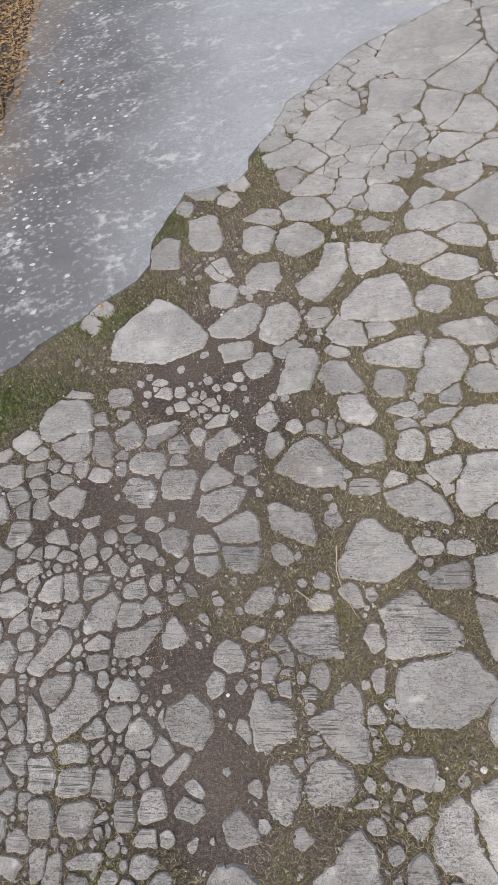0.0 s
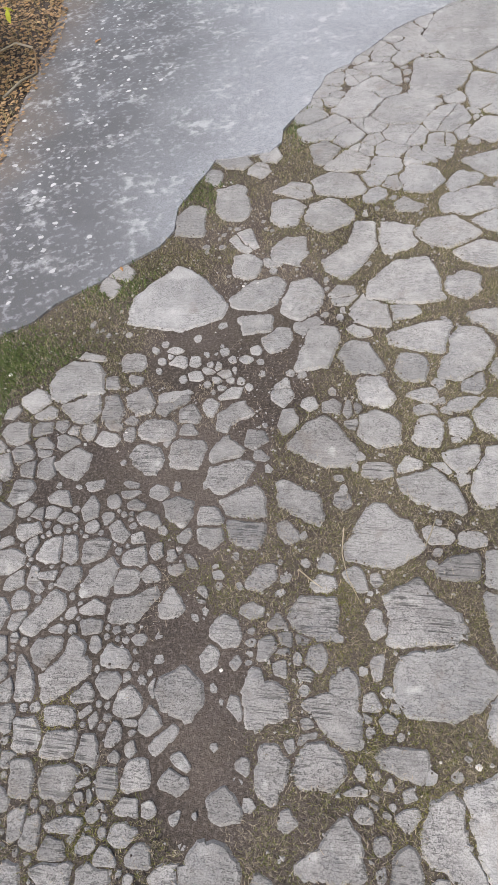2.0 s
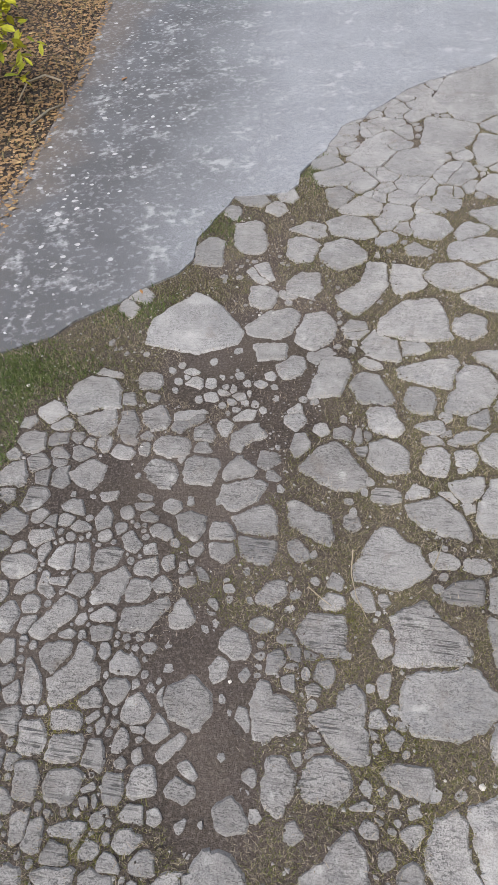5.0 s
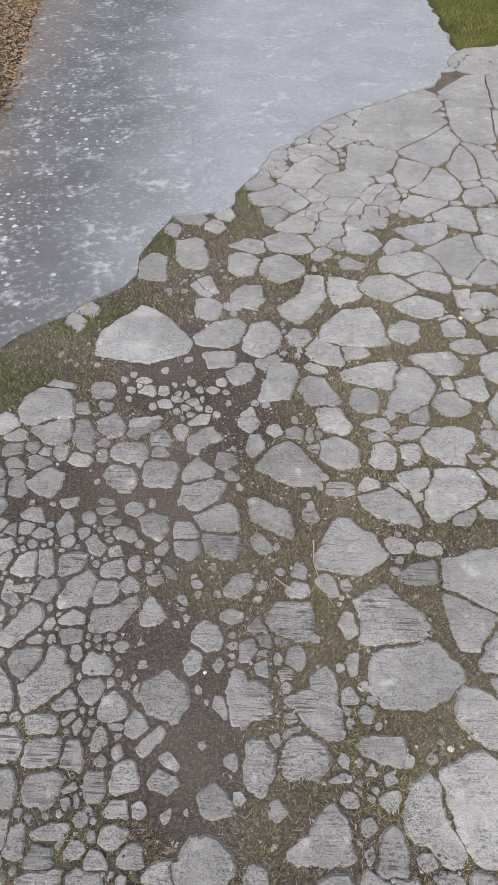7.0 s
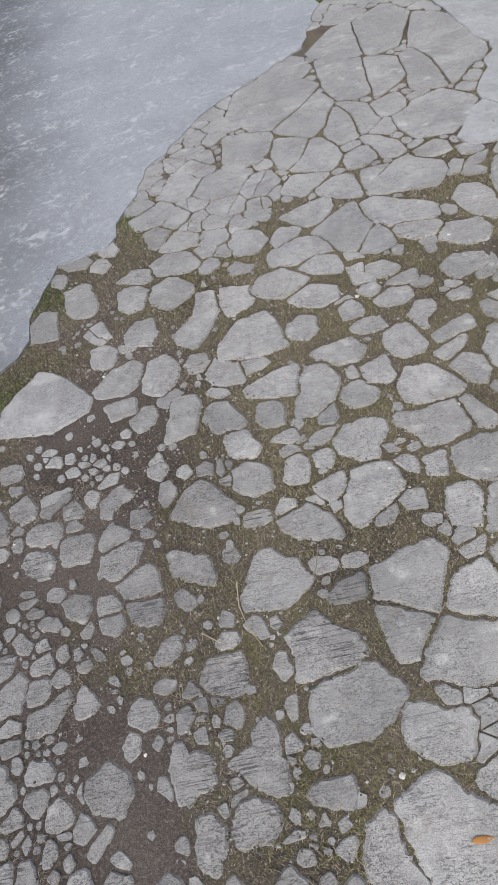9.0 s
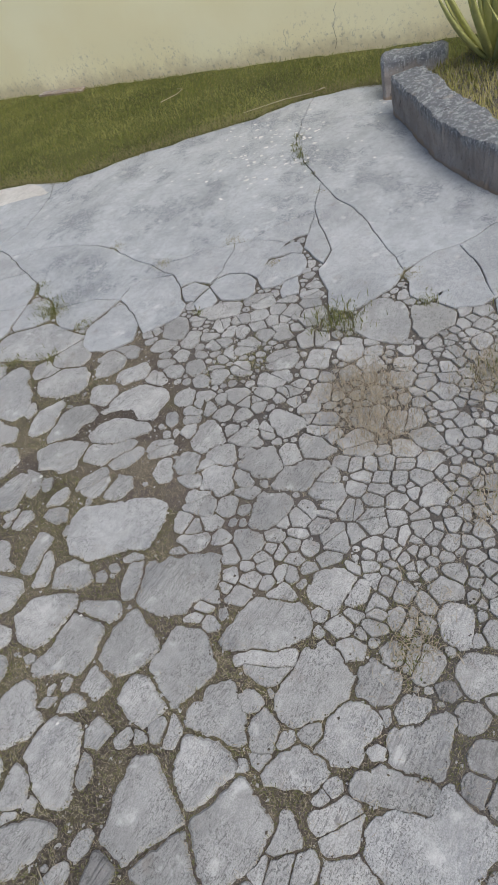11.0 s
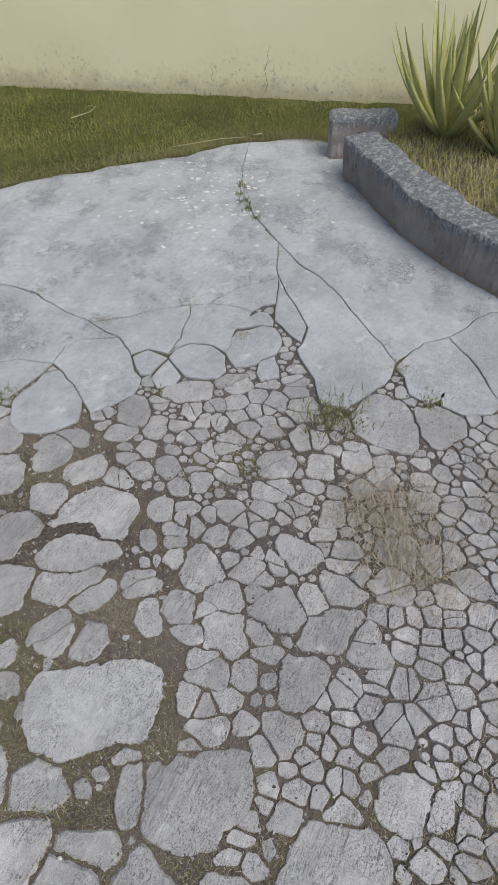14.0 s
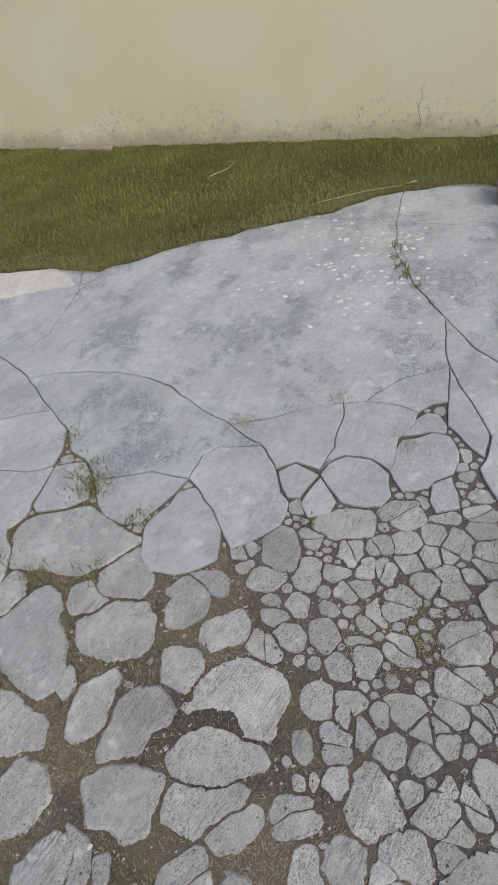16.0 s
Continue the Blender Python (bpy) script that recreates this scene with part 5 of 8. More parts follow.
# ---- the smooth slab by the lawn, split by long cracks ----
SLAB_BASE = [(0.5, 3.3), (0.97, 3.83), (2.0, 4.6), (2.6, 5.2), (3.2, 5.1), (4.2, 4.0), (5.4, 2.0), (5.2, 1.7), (4.7, 1.4), (3.4, 0.4), (3.2, 0.7), (3.12, 1.0), (3.1, 1.3), (3.25, 1.6), (3.0, 1.85), (2.9, 2.1), (2.75, 2.45), (2.6, 2.75), (2.0, 3.1)]
base = sheet("slab_base", SLAB_BASE, -0.001, 0.05, SOIL, 0.2, 0.01, 77)
tagged(base, "dark earth bed seen in the cracks", "pavement", kind="structure")
slab_home = home("pavement_6", "smooth pale concrete slab split by long cracks")


SLABS = []


def is_covered(x, y):
    i, j = int((x - MASK_X) / FINE), int((y - MASK_Y) / FINE)
    return 0 <= i < covered.shape[1] and 0 <= j < covered.shape[0] and covered[j, i]


def spread(line, cx, cy, most, clear):
    """Lets a piece reach out to the joint that it shares with its neighbours."""
    ways, far = [], []
    for p, q, r in zip(line[-1:] + line[:-1], line, line[1:] + line[:1]):
        n = Vector((r[1] - p[1], p[0] - r[0]))
        n = n.normalized() if n.length > 1e-6 else Vector((0.0, 0.0))
        go = 0.0
        while go < most and not any(is_covered(cx + q[0] + n.x * f, cy + q[1] + n.y * f) for f in (go + clear + 0.0015, go + clear + 0.004)):
            go += 0.0015
        ways.append(n)
        far.append(max(0.0, go - 0.0015))
    least = [min(a, b, c) for a, b, c in zip(far[-1:] + far[:-1], far, far[1:] + far[:1])]
    far = [(a + 2 * b + c) / 4 for a, b, c in zip(least[-1:] + least[:-1], least, least[1:] + least[:1])]
    return [(q[0] + n.x * go, q[1] + n.y * go) for q, n, go in zip(line, ways, far)]


def crack_piece(corners, skin=SLAB):
    """One piece of the slab; its edges wander along the crack that it shares with its neighbour."""
    pts = []
    for (x1, y1), (x2, y2) in zip(corners, corners[1:] + corners[:1]):
        k = max(1, int(math.hypot(x2 - x1, y2 - y1) / 0.035))
        for i in range(k):
            p = Vector((x1 + (x2 - x1) * i / k, y1 + (y2 - y1) * i / k, 0))
            p += 0.016 * noise.noise_vector(p * 7.0) + 0.006 * noise.noise_vector(p * 31.0)
            pts.append((p.x, p.y))
    area = sum(p[0] * q[1] - q[0] * p[1] for p, q in zip(pts, pts[1:] + pts[:1]))
    if area < 0:
        pts.reverse()
    cx, cy = sum(p[0] for p in pts) / len(pts), sum(p[1] for p in pts) / len(pts)
    line = []
    for p, q, r in zip(pts[-1:] + pts[:-1], pts, pts[1:] + pts[:1]):
        n = Vector((r[1] - p[1], p[0] - r[0])).normalized()
        gap = 0.002 + 0.004 * max(0.0, noise.noise(Vector((q[0] * 3, q[1] * 3, 5.0))))
        line.append((q[0] - n.x * gap - cx, q[1] - n.y * gap - cy))
    cover(line, cx, cy)
    SLABS.append((cx, cy, line, skin))


def build_slabs():
    for cx, cy, line, skin in SLABS:
        line = spread(line, cx, cy, 0.03, 0.0035)
        cover(line, cx, cy)
        m, high = len(line), 0.0085 + 0.0012 * random.Random(int(1e4 * (cx + 3 * cy))).random()
        top = []
        for p, q, r in zip(line[-1:] + line[:-1], line, line[1:] + line[:1]):
            n = Vector((r[1] - p[1], p[0] - r[0])).normalized()
            top.append((q[0] - n.x * 0.004, q[1] - n.y * 0.004))
        verts = [(x, y, -0.03) for x, y in line] + [(x, y, high - 0.0025) for x, y in line] + [(x, y, high) for x, y in top]
        faces = [(r * m + k, r * m + (k + 1) % m, (r + 1) * m + (k + 1) % m, (r + 1) * m + k) for r in (0, 1) for k in range(m)]
        faces.append(tuple(range(2 * m, 3 * m)))
        mesh_object("slab", verts, faces, skin, slab_home, origin=(cx, cy, 0))


crack_piece([(3.033, 3.438), (3.097, 3.334), (3.144, 3.187), (3.183, 3.007), (3.192, 2.848), (3.165, 2.719), (3.060, 2.493), (3.010, 2.329), (3.093, 2.193), (3.211, 2.051), (3.252, 1.973), (3.280, 1.892), (3.338, 1.867), (3.466, 1.798), (3.567, 1.648), (3.725, 1.696), (3.907, 1.746), (4.098, 1.913), (4.268, 2.033), (4.544, 2.180), (4.800, 2.242), (4.800, 3.594), (4.331, 4.133), (3.766, 3.726), (3.369, 3.607), (3.116, 3.648)])
crack_piece([(4.800, 2.242), (5.507, 2.412), (5.344, 2.969), (4.800, 3.594)])
crack_piece([(3.766, 3.726), (3.369, 3.607), (3.116, 3.648), (3.158, 3.817), (3.260, 4.129), (3.342, 4.524), (3.099, 4.959), (3.542, 6.231), (4.223, 5.957), (4.390, 4.714), (4.331, 4.133)])
crack_piece([(3.260, 4.129), (3.158, 3.817), (3.116, 3.648), (3.033, 3.438), (2.898, 3.500), (2.719, 3.558), (2.479, 3.658), (2.542, 4.399), (3.099, 4.959), (3.342, 4.524)], BROKEN_SLAB)
crack_piece([(2.479, 3.658), (2.719, 3.558), (2.898, 3.500), (3.033, 3.438), (2.872, 3.158), (2.808, 3.263), (2.721, 3.384), (2.640, 3.476), (2.454, 3.546)], BROKEN_SLAB)
crack_piece([(2.454, 3.546), (2.640, 3.476), (2.721, 3.384), (2.808, 3.263), (2.872, 3.158), (2.794, 3.006), (2.607, 2.914), (2.546, 2.957), (2.450, 3.275), (2.343, 3.380)], BROKEN_SLAB)
crack_piece([(2.343, 3.380), (2.450, 3.275), (2.546, 2.957), (2.594, 2.903), (2.518, 2.885), (2.348, 2.841), (2.285, 2.859), (2.195, 3.006), (2.153, 3.093)], BROKEN_SLAB)
crack_piece([(2.551, 2.882), (2.597, 2.890), (2.647, 2.792), (2.599, 2.709), (2.505, 2.664), (2.431, 2.764), (2.389, 2.802), (2.409, 2.835)], BROKEN_SLAB)
crack_piece([(2.153, 3.093), (2.195, 3.006), (2.285, 2.859), (2.197, 2.790), (2.076, 2.731), (1.958, 2.757), (1.927, 2.842)], BROKEN_SLAB)
crack_piece([(3.033, 3.438), (3.097, 3.334), (3.144, 3.187), (3.183, 3.007), (3.192, 2.848), (3.165, 2.719), (3.060, 2.493), (3.010, 2.329), (2.941, 2.166), (2.890, 2.314), (2.823, 2.352), (2.710, 2.348), (2.700, 2.406), (2.693, 2.508), (2.616, 2.649), (2.590, 2.687), (2.659, 2.786), (2.794, 3.006), (2.872, 3.158)])
crack_piece([(2.590, 2.687), (2.616, 2.649), (2.693, 2.508), (2.700, 2.406), (2.710, 2.348), (2.640, 2.355), (2.539, 2.404), (2.477, 2.426), (2.459, 2.465), (2.473, 2.528), (2.538, 2.604)], BROKEN_SLAB)
crack_piece([(2.941, 2.166), (2.838, 2.067), (2.792, 2.022), (2.713, 1.962), (2.633, 1.966), (2.571, 1.999), (2.491, 2.054), (2.535, 2.112), (2.605, 2.187), (2.631, 2.238), (2.683, 2.306), (2.710, 2.348), (2.823, 2.352), (2.890, 2.314)], BROKEN_SLAB)
crack_piece([(2.365, 2.286), (2.463, 2.340), (2.573, 2.338), (2.637, 2.345), (2.678, 2.303), (2.631, 2.238), (2.605, 2.187), (2.540, 2.115), (2.489, 2.097), (2.432, 2.086), (2.351, 2.183), (2.342, 2.246)], BROKEN_SLAB)
crack_piece([(3.010, 2.329), (3.093, 2.193), (3.211, 2.051), (3.252, 1.973), (3.153, 1.933), (3.015, 1.911), (2.894, 1.914), (2.899, 2.005), (2.838, 2.067), (2.941, 2.166)], BROKEN_SLAB)
crack_piece([(3.252, 1.973), (3.280, 1.892), (3.295, 1.742), (3.281, 1.685), (3.195, 1.679), (3.126, 1.707), (2.957, 1.680), (2.992, 1.763), (2.995, 1.870), (2.926, 1.906), (2.894, 1.914), (3.015, 1.911), (3.153, 1.933)], BROKEN_SLAB)
crack_piece([(3.280, 1.892), (3.338, 1.867), (3.466, 1.798), (3.567, 1.648), (3.359, 1.594), (3.331, 1.648), (3.281, 1.685), (3.295, 1.742)], BROKEN_SLAB)
crack_piece([(2.868, 1.903), (2.928, 1.896), (2.989, 1.857), (2.987, 1.761), (2.943, 1.681), (2.865, 1.668), (2.822, 1.682), (2.779, 1.783), (2.826, 1.854)], BROKEN_SLAB)
crack_piece([(2.957, 1.680), (3.052, 1.703), (3.114, 1.693), (3.142, 1.642), (3.182, 1.604), (3.180, 1.548), (3.099, 1.518), (3.006, 1.500), (2.955, 1.537), (2.926, 1.547), (2.907, 1.615)], BROKEN_SLAB)
crack_piece([(3.137, 1.701), (3.242, 1.683), (3.287, 1.655), (3.285, 1.604), (3.237, 1.564), (3.193, 1.556), (3.185, 1.615)], BROKEN_SLAB)
crack_piece([(2.828, 2.051), (2.891, 2.002), (2.867, 1.909), (2.807, 1.920), (2.750, 1.926), (2.739, 1.964)], BROKEN_SLAB)
crack_piece([(2.732, 1.897), (2.786, 1.899), (2.856, 1.898), (2.804, 1.834), (2.771, 1.810), (2.728, 1.823), (2.700, 1.872)], BROKEN_SLAB)
crack_piece([(2.931, 1.530), (2.983, 1.486), (2.875, 1.457), (2.848, 1.505), (2.869, 1.520)], BROKEN_SLAB)
crack_piece([(3.907, 1.746), (3.725, 1.696), (3.567, 1.648), (3.435, 1.558), (3.225, 1.407), (3.063, 1.395), (2.907, 1.278), (2.788, 1.237), (2.786, 1.162), (2.875, 1.108), (2.952, 1.060), (3.030, 1.021), (3.082, 1.016), (3.227, 1.136), (3.394, 1.265), (3.545, 1.375), (3.718, 1.578)], BROKEN_SLAB)
crack_piece([(3.567, 1.648), (3.435, 1.558), (3.234, 1.414), (3.117, 1.414), (3.187, 1.483), (3.238, 1.561), (3.359, 1.594)], BROKEN_SLAB)
crack_piece([(4.098, 1.913), (4.268, 2.033), (4.544, 2.180), (4.800, 2.242), (4.800, 1.306), (4.402, 0.929), (3.529, 0.527), (3.543, 0.695), (3.306, 0.841), (3.247, 0.929), (3.178, 0.972), (3.082, 1.016), (3.227, 1.136), (3.394, 1.265), (3.545, 1.375), (3.718, 1.578), (3.907, 1.746)])
crack_piece([(4.800, 2.242), (5.507, 2.412), (5.582, 2.047), (4.800, 1.306)])
crack_piece([(3.055, 1.007), (3.174, 0.971), (3.244, 0.928), (3.303, 0.840), (3.186, 0.753), (3.033, 0.668), (2.939, 0.622), (2.882, 0.654), (2.856, 0.744), (2.888, 0.806), (2.980, 0.818), (2.890, 0.865), (2.923, 0.920), (3.004, 0.964)], BROKEN_SLAB)
crack_piece([(3.303, 0.840), (3.539, 0.695), (3.518, 0.526), (3.470, 0.327), (3.132, 0.323), (3.087, 0.462), (2.939, 0.620), (3.033, 0.668), (3.186, 0.753)], BROKEN_SLAB)
crack_piece([(2.924, 0.607), (3.066, 0.461), (3.117, 0.323), (2.869, 0.320), (2.764, 0.417), (2.779, 0.503), (2.836, 0.568)], BROKEN_SLAB)


build_slabs()

PATCH = [(3.3, 4.5), (3.58, 4.68), (3.75, 4.64), (3.86, 4.42), (3.99, 4.18), (3.94, 3.97), (3.82, 3.79), (3.74, 3.93), (3.6, 4.18), (3.47, 4.35)]
tagged(sheet("cement_patch", PATCH, 0.0108, 0.004, SAND, 0.05, 0.014, 23), "pale sandy cement worn bare at the lawn corner", "pavement", kind="structure")

# ---- the pieces with an outline of their own, corner by corner ----
PAVING = {"west": home("pavement_1", "loosely broken concrete paving sunk in brown soil"), "mid": home("pavement_2", "large cracked concrete pieces with grassy joints"),
          "east": home("pavement_3", "tightly crazed concrete paving with dark joints"), "crazed": home("pavement_4", "finely cracked pale concrete along the drive"),
          "verge": home("pavement_5", "small broken concrete bits along the soil verge"),
          "rest": home("pavement_7", "broken concrete bits with dry grass between them")}
PAVING["rim"] = PAVING["crazed"]


REACH = {"west": 0.008, "mid": 0.011, "east": 0.015, "crazed": 0.022}
CLEAR = {"west": 0.004, "mid": 0.0042, "east": 0.002, "crazed": 0.0042}
CHUNKS = []


def chunk(where, *corners):
    """A piece of the broken slab, given by its corners."""
    n = len(corners)
    cx, cy = sum(p[0] for p in corners) / n, sum(p[1] for p in corners) / n
    rng = random.Random(int(1e4 * (cx + 3 * cy)))
    poly = [(x - cx, y - cy) for x, y in corners]
    area = 0.5 * sum(p[0] * q[1] - q[0] * p[1] for p, q in zip(poly, poly[1:] + poly[:1]))
    if area < 0:
        poly.reverse()
    size = math.sqrt(abs(area))
    bits = split(poly, rng, 0.4 if where == "east" and 0.05 < size < 0.105 else 0.0)
    for bit in bits:
        line = worn(bit if len(bits) == 1 else wander(bit, cx, cy), rng, 0.008, min(0.0042, 0.05 * size) if len(bits) == 1 else 0.0012)
        cover(line, cx, cy)
        CHUNKS.append((where, cx, cy, line, size, rng))


def build_chunks():
    for where, cx, cy, line, size, rng in CHUNKS:
        line = spread(line, cx, cy, min(REACH[where], (0.2 if where == "east" else 0.12) * size), CLEAR[where])
        cover(line, cx, cy)
        # Chosen by place: near-left pieces take the worn skin with shade in its colour.
        skin = WORN_SHADED if (cx < 0.5 and cy < 1.5) or (where == "west" and size < 0.15) else TROWELLED if where == "crazed" or size > 0.2 else STONE
        soft = where in ("west", "mid")
        piece("stone", line, cx, cy, 0.0042 + rng.uniform(0.0, 0.0025), (rng.uniform(-0.008, 0.008), rng.uniform(-0.008, 0.008)), min(0.0075, 0.1 * size) if soft else min(0.003, 0.05 * size), skin, PAVING[where])


chunk("west", (-0.475, 1.656), (-0.460, 1.714), (-0.418, 1.756), (-0.350, 1.751), (-0.302, 1.696), (-0.289, 1.621), (-0.295, 1.611), (-0.347, 1.616), (-0.420, 1.583), (-0.457, 1.613))
chunk("west", (-0.420, 1.578), (-0.347, 1.611), (-0.295, 1.606), (-0.292, 1.541), (-0.319, 1.502), (-0.355, 1.508), (-0.409, 1.551))
chunk("west", (-0.237, 1.772), (-0.189, 1.768), (-0.168, 1.720), (-0.177, 1.697), (-0.233, 1.700), (-0.245, 1.735))
chunk("west", (-0.291, 1.677), (-0.254, 1.675), (-0.244, 1.629), (-0.284, 1.628))
chunk("west", (-0.213, 1.679), (-0.166, 1.663), (-0.174, 1.640), (-0.206, 1.641), (-0.214, 1.662))
chunk("west", (-0.209, 1.595), (-0.155, 1.620), (-0.123, 1.556), (-0.134, 1.531), (-0.169, 1.519), (-0.207, 1.560))
chunk("west", (-0.288, 1.605), (-0.251, 1.603), (-0.215, 1.539), (-0.230, 1.497), (-0.287, 1.507), (-0.284, 1.563))
chunk("west", (-0.112, 1.549), (-0.063, 1.549), (-0.019, 1.587), (-0.019, 1.559), (-0.072, 1.528), (-0.086, 1.504), (-0.116, 1.527))
chunk("west", (-0.040, 1.522), (-0.001, 1.540), (0.019, 1.496), (0.012, 1.471), (-0.037, 1.484))
chunk("west", (-0.159, 1.473), (-0.133, 1.495), (-0.072, 1.484), (-0.054, 1.455), (-0.057, 1.423), (-0.113, 1.412), (-0.157, 1.441))
chunk("west", (-0.180, 1.372), (-0.156, 1.399), (-0.105, 1.396), (-0.083, 1.346), (-0.099, 1.299), (-0.127, 1.304), (-0.162, 1.345))
chunk("west", (-0.054, 1.402), (-0.037, 1.413), (0.035, 1.401), (0.036, 1.366), (0.021, 1.314), (-0.045, 1.319), (-0.067, 1.353))
chunk("west", (0.056, 1.372), (0.099, 1.410), (0.148, 1.367), (0.138, 1.338), (0.063, 1.321), (0.052, 1.343))
chunk("west", (0.059, 1.312), (0.138, 1.334), (0.181, 1.311), (0.149, 1.248), (0.091, 1.220), (0.057, 1.250))
chunk("west", (0.077, 1.496), (0.113, 1.523), (0.149, 1.539), (0.181, 1.488), (0.119, 1.467), (0.100, 1.427), (0.075, 1.442))
chunk("west", (-0.399, 1.359), (-0.353, 1.406), (-0.303, 1.383), (-0.307, 1.334), (-0.333, 1.300), (-0.378, 1.326))
chunk("west", (-0.299, 1.284), (-0.242, 1.290), (-0.251, 1.263), (-0.283, 1.254))
chunk("west", (-0.068, 1.201), (-0.033, 1.217), (0.011, 1.197), (0.007, 1.162), (-0.013, 1.130), (-0.052, 1.159))
chunk("west", (0.026, 1.153), (0.035, 1.184), (0.074, 1.178), (0.100, 1.147), (0.098, 1.130), (0.033, 1.128))
chunk("west", (0.030, 1.118), (0.097, 1.116), (0.098, 1.087), (0.069, 1.061), (0.040, 1.079))
chunk("west", (0.090, 1.202), (0.140, 1.231), (0.188, 1.236), (0.209, 1.201), (0.208, 1.147), (0.180, 1.134), (0.104, 1.155))
chunk("west", (0.106, 1.141), (0.198, 1.126), (0.208, 1.095), (0.189, 1.056), (0.152, 1.059), (0.109, 1.094))
chunk("west", (-0.024, 1.097), (0.007, 1.123), (0.013, 1.100), (0.002, 1.080), (-0.021, 1.084))
chunk("west", (-0.122, 1.147), (-0.084, 1.167), (-0.071, 1.139), (-0.091, 1.128))
chunk("west", (-0.160, 1.060), (-0.109, 1.077), (-0.101, 1.035), (-0.118, 1.022), (-0.164, 1.032))
chunk("west", (-0.094, 1.075), (-0.064, 1.082), (-0.062, 1.045), (-0.081, 1.035), (-0.097, 1.054))
chunk("west", (-0.149, 1.108), (-0.121, 1.118), (-0.108, 1.085), (-0.143, 1.086))
chunk("west", (-0.048, 1.060), (-0.033, 1.061), (-0.021, 1.039), (-0.033, 1.025), (-0.047, 1.030))
chunk("west", (-0.002, 1.049), (0.023, 1.033), (0.038, 1.006), (0.008, 1.011))
chunk("west", (-0.044, 1.019), (-0.007, 1.021), (0.001, 1.001), (-0.022, 0.989), (-0.039, 0.997))
chunk("west", (-0.401, 1.063), (-0.376, 1.109), (-0.339, 1.120), (-0.335, 1.046), (-0.376, 1.047))
chunk("west", (-0.335, 1.120), (-0.302, 1.115), (-0.290, 1.055), (-0.300, 1.040), (-0.329, 1.045))
chunk("west", (-0.274, 1.094), (-0.236, 1.105), (-0.205, 1.092), (-0.225, 1.054), (-0.269, 1.036))
chunk("west", (-0.268, 0.973), (-0.245, 1.017), (-0.202, 1.053), (-0.178, 1.023), (-0.176, 0.983), (-0.196, 0.948), (-0.262, 0.950))
chunk("west", (-0.173, 1.014), (-0.125, 1.015), (-0.113, 0.982), (-0.138, 0.955), (-0.174, 0.949), (-0.182, 0.969))
chunk("west", (-0.118, 0.998), (-0.088, 1.022), (-0.063, 0.998), (-0.066, 0.979), (-0.102, 0.977))
chunk("west", (-0.332, 0.990), (-0.313, 1.026), (-0.276, 1.026), (-0.272, 0.989), (-0.293, 0.969), (-0.330, 0.975))
chunk("west", (-0.387, 1.014), (-0.335, 1.019), (-0.340, 0.994), (-0.381, 1.000))
chunk("west", (-0.173, 0.930), (-0.123, 0.935), (-0.065, 0.964), (-0.061, 0.944), (-0.086, 0.910), (-0.121, 0.879), (-0.149, 0.876), (-0.185, 0.885))
chunk("west", (-0.051, 0.942), (-0.029, 0.959), (0.004, 0.905), (-0.015, 0.886), (-0.050, 0.881), (-0.055, 0.913))
chunk("west", (-0.404, 0.875), (-0.367, 0.920), (-0.336, 0.965), (-0.310, 0.949), (-0.309, 0.912), (-0.341, 0.881), (-0.373, 0.853))
chunk("west", (-0.261, 0.908), (-0.224, 0.937), (-0.194, 0.918), (-0.196, 0.897), (-0.235, 0.895))
chunk("west", (-0.253, 0.883), (-0.228, 0.889), (-0.199, 0.883), (-0.201, 0.855), (-0.239, 0.849))
chunk("west", (0.073, 0.852), (0.102, 0.884), (0.132, 0.865), (0.146, 0.828), (0.135, 0.809), (0.098, 0.801), (0.077, 0.831))
chunk("west", (0.052, 0.787), (0.074, 0.811), (0.093, 0.795), (0.085, 0.763), (0.064, 0.746), (0.055, 0.760))
chunk("west", (0.118, 0.765), (0.137, 0.785), (0.148, 0.767), (0.131, 0.747))
chunk("west", (-0.186, 0.792), (-0.174, 0.821), (-0.125, 0.801), (-0.118, 0.783), (-0.131, 0.767), (-0.164, 0.763), (-0.185, 0.778))
chunk("west", (-0.368, 0.815), (-0.357, 0.841), (-0.298, 0.840), (-0.298, 0.813), (-0.327, 0.764), (-0.356, 0.781))
chunk("west", (-0.283, 0.804), (-0.266, 0.839), (-0.237, 0.825), (-0.230, 0.797), (-0.214, 0.756), (-0.224, 0.747), (-0.311, 0.690), (-0.323, 0.732), (-0.335, 0.752), (-0.308, 0.781))
chunk("west", (-0.196, 0.735), (-0.184, 0.756), (-0.144, 0.759), (-0.136, 0.740), (-0.144, 0.709), (-0.161, 0.699), (-0.188, 0.719))
chunk("west", (-0.142, 0.713), (-0.109, 0.724), (-0.082, 0.689), (-0.088, 0.666), (-0.120, 0.658), (-0.142, 0.669))
chunk("west", (-0.394, 0.806), (-0.371, 0.789), (-0.344, 0.741), (-0.346, 0.704), (-0.379, 0.702))
chunk("west", (-0.247, 0.704), (-0.216, 0.737), (-0.194, 0.712), (-0.196, 0.691), (-0.239, 0.690))
chunk("west", (-0.308, 0.683), (-0.238, 0.678), (-0.229, 0.653), (-0.241, 0.639), (-0.300, 0.650))
chunk("west", (-0.228, 0.665), (-0.199, 0.686), (-0.192, 0.673), (-0.219, 0.654))
chunk("west", (-0.201, 0.656), (-0.185, 0.672), (-0.177, 0.649), (-0.192, 0.631))
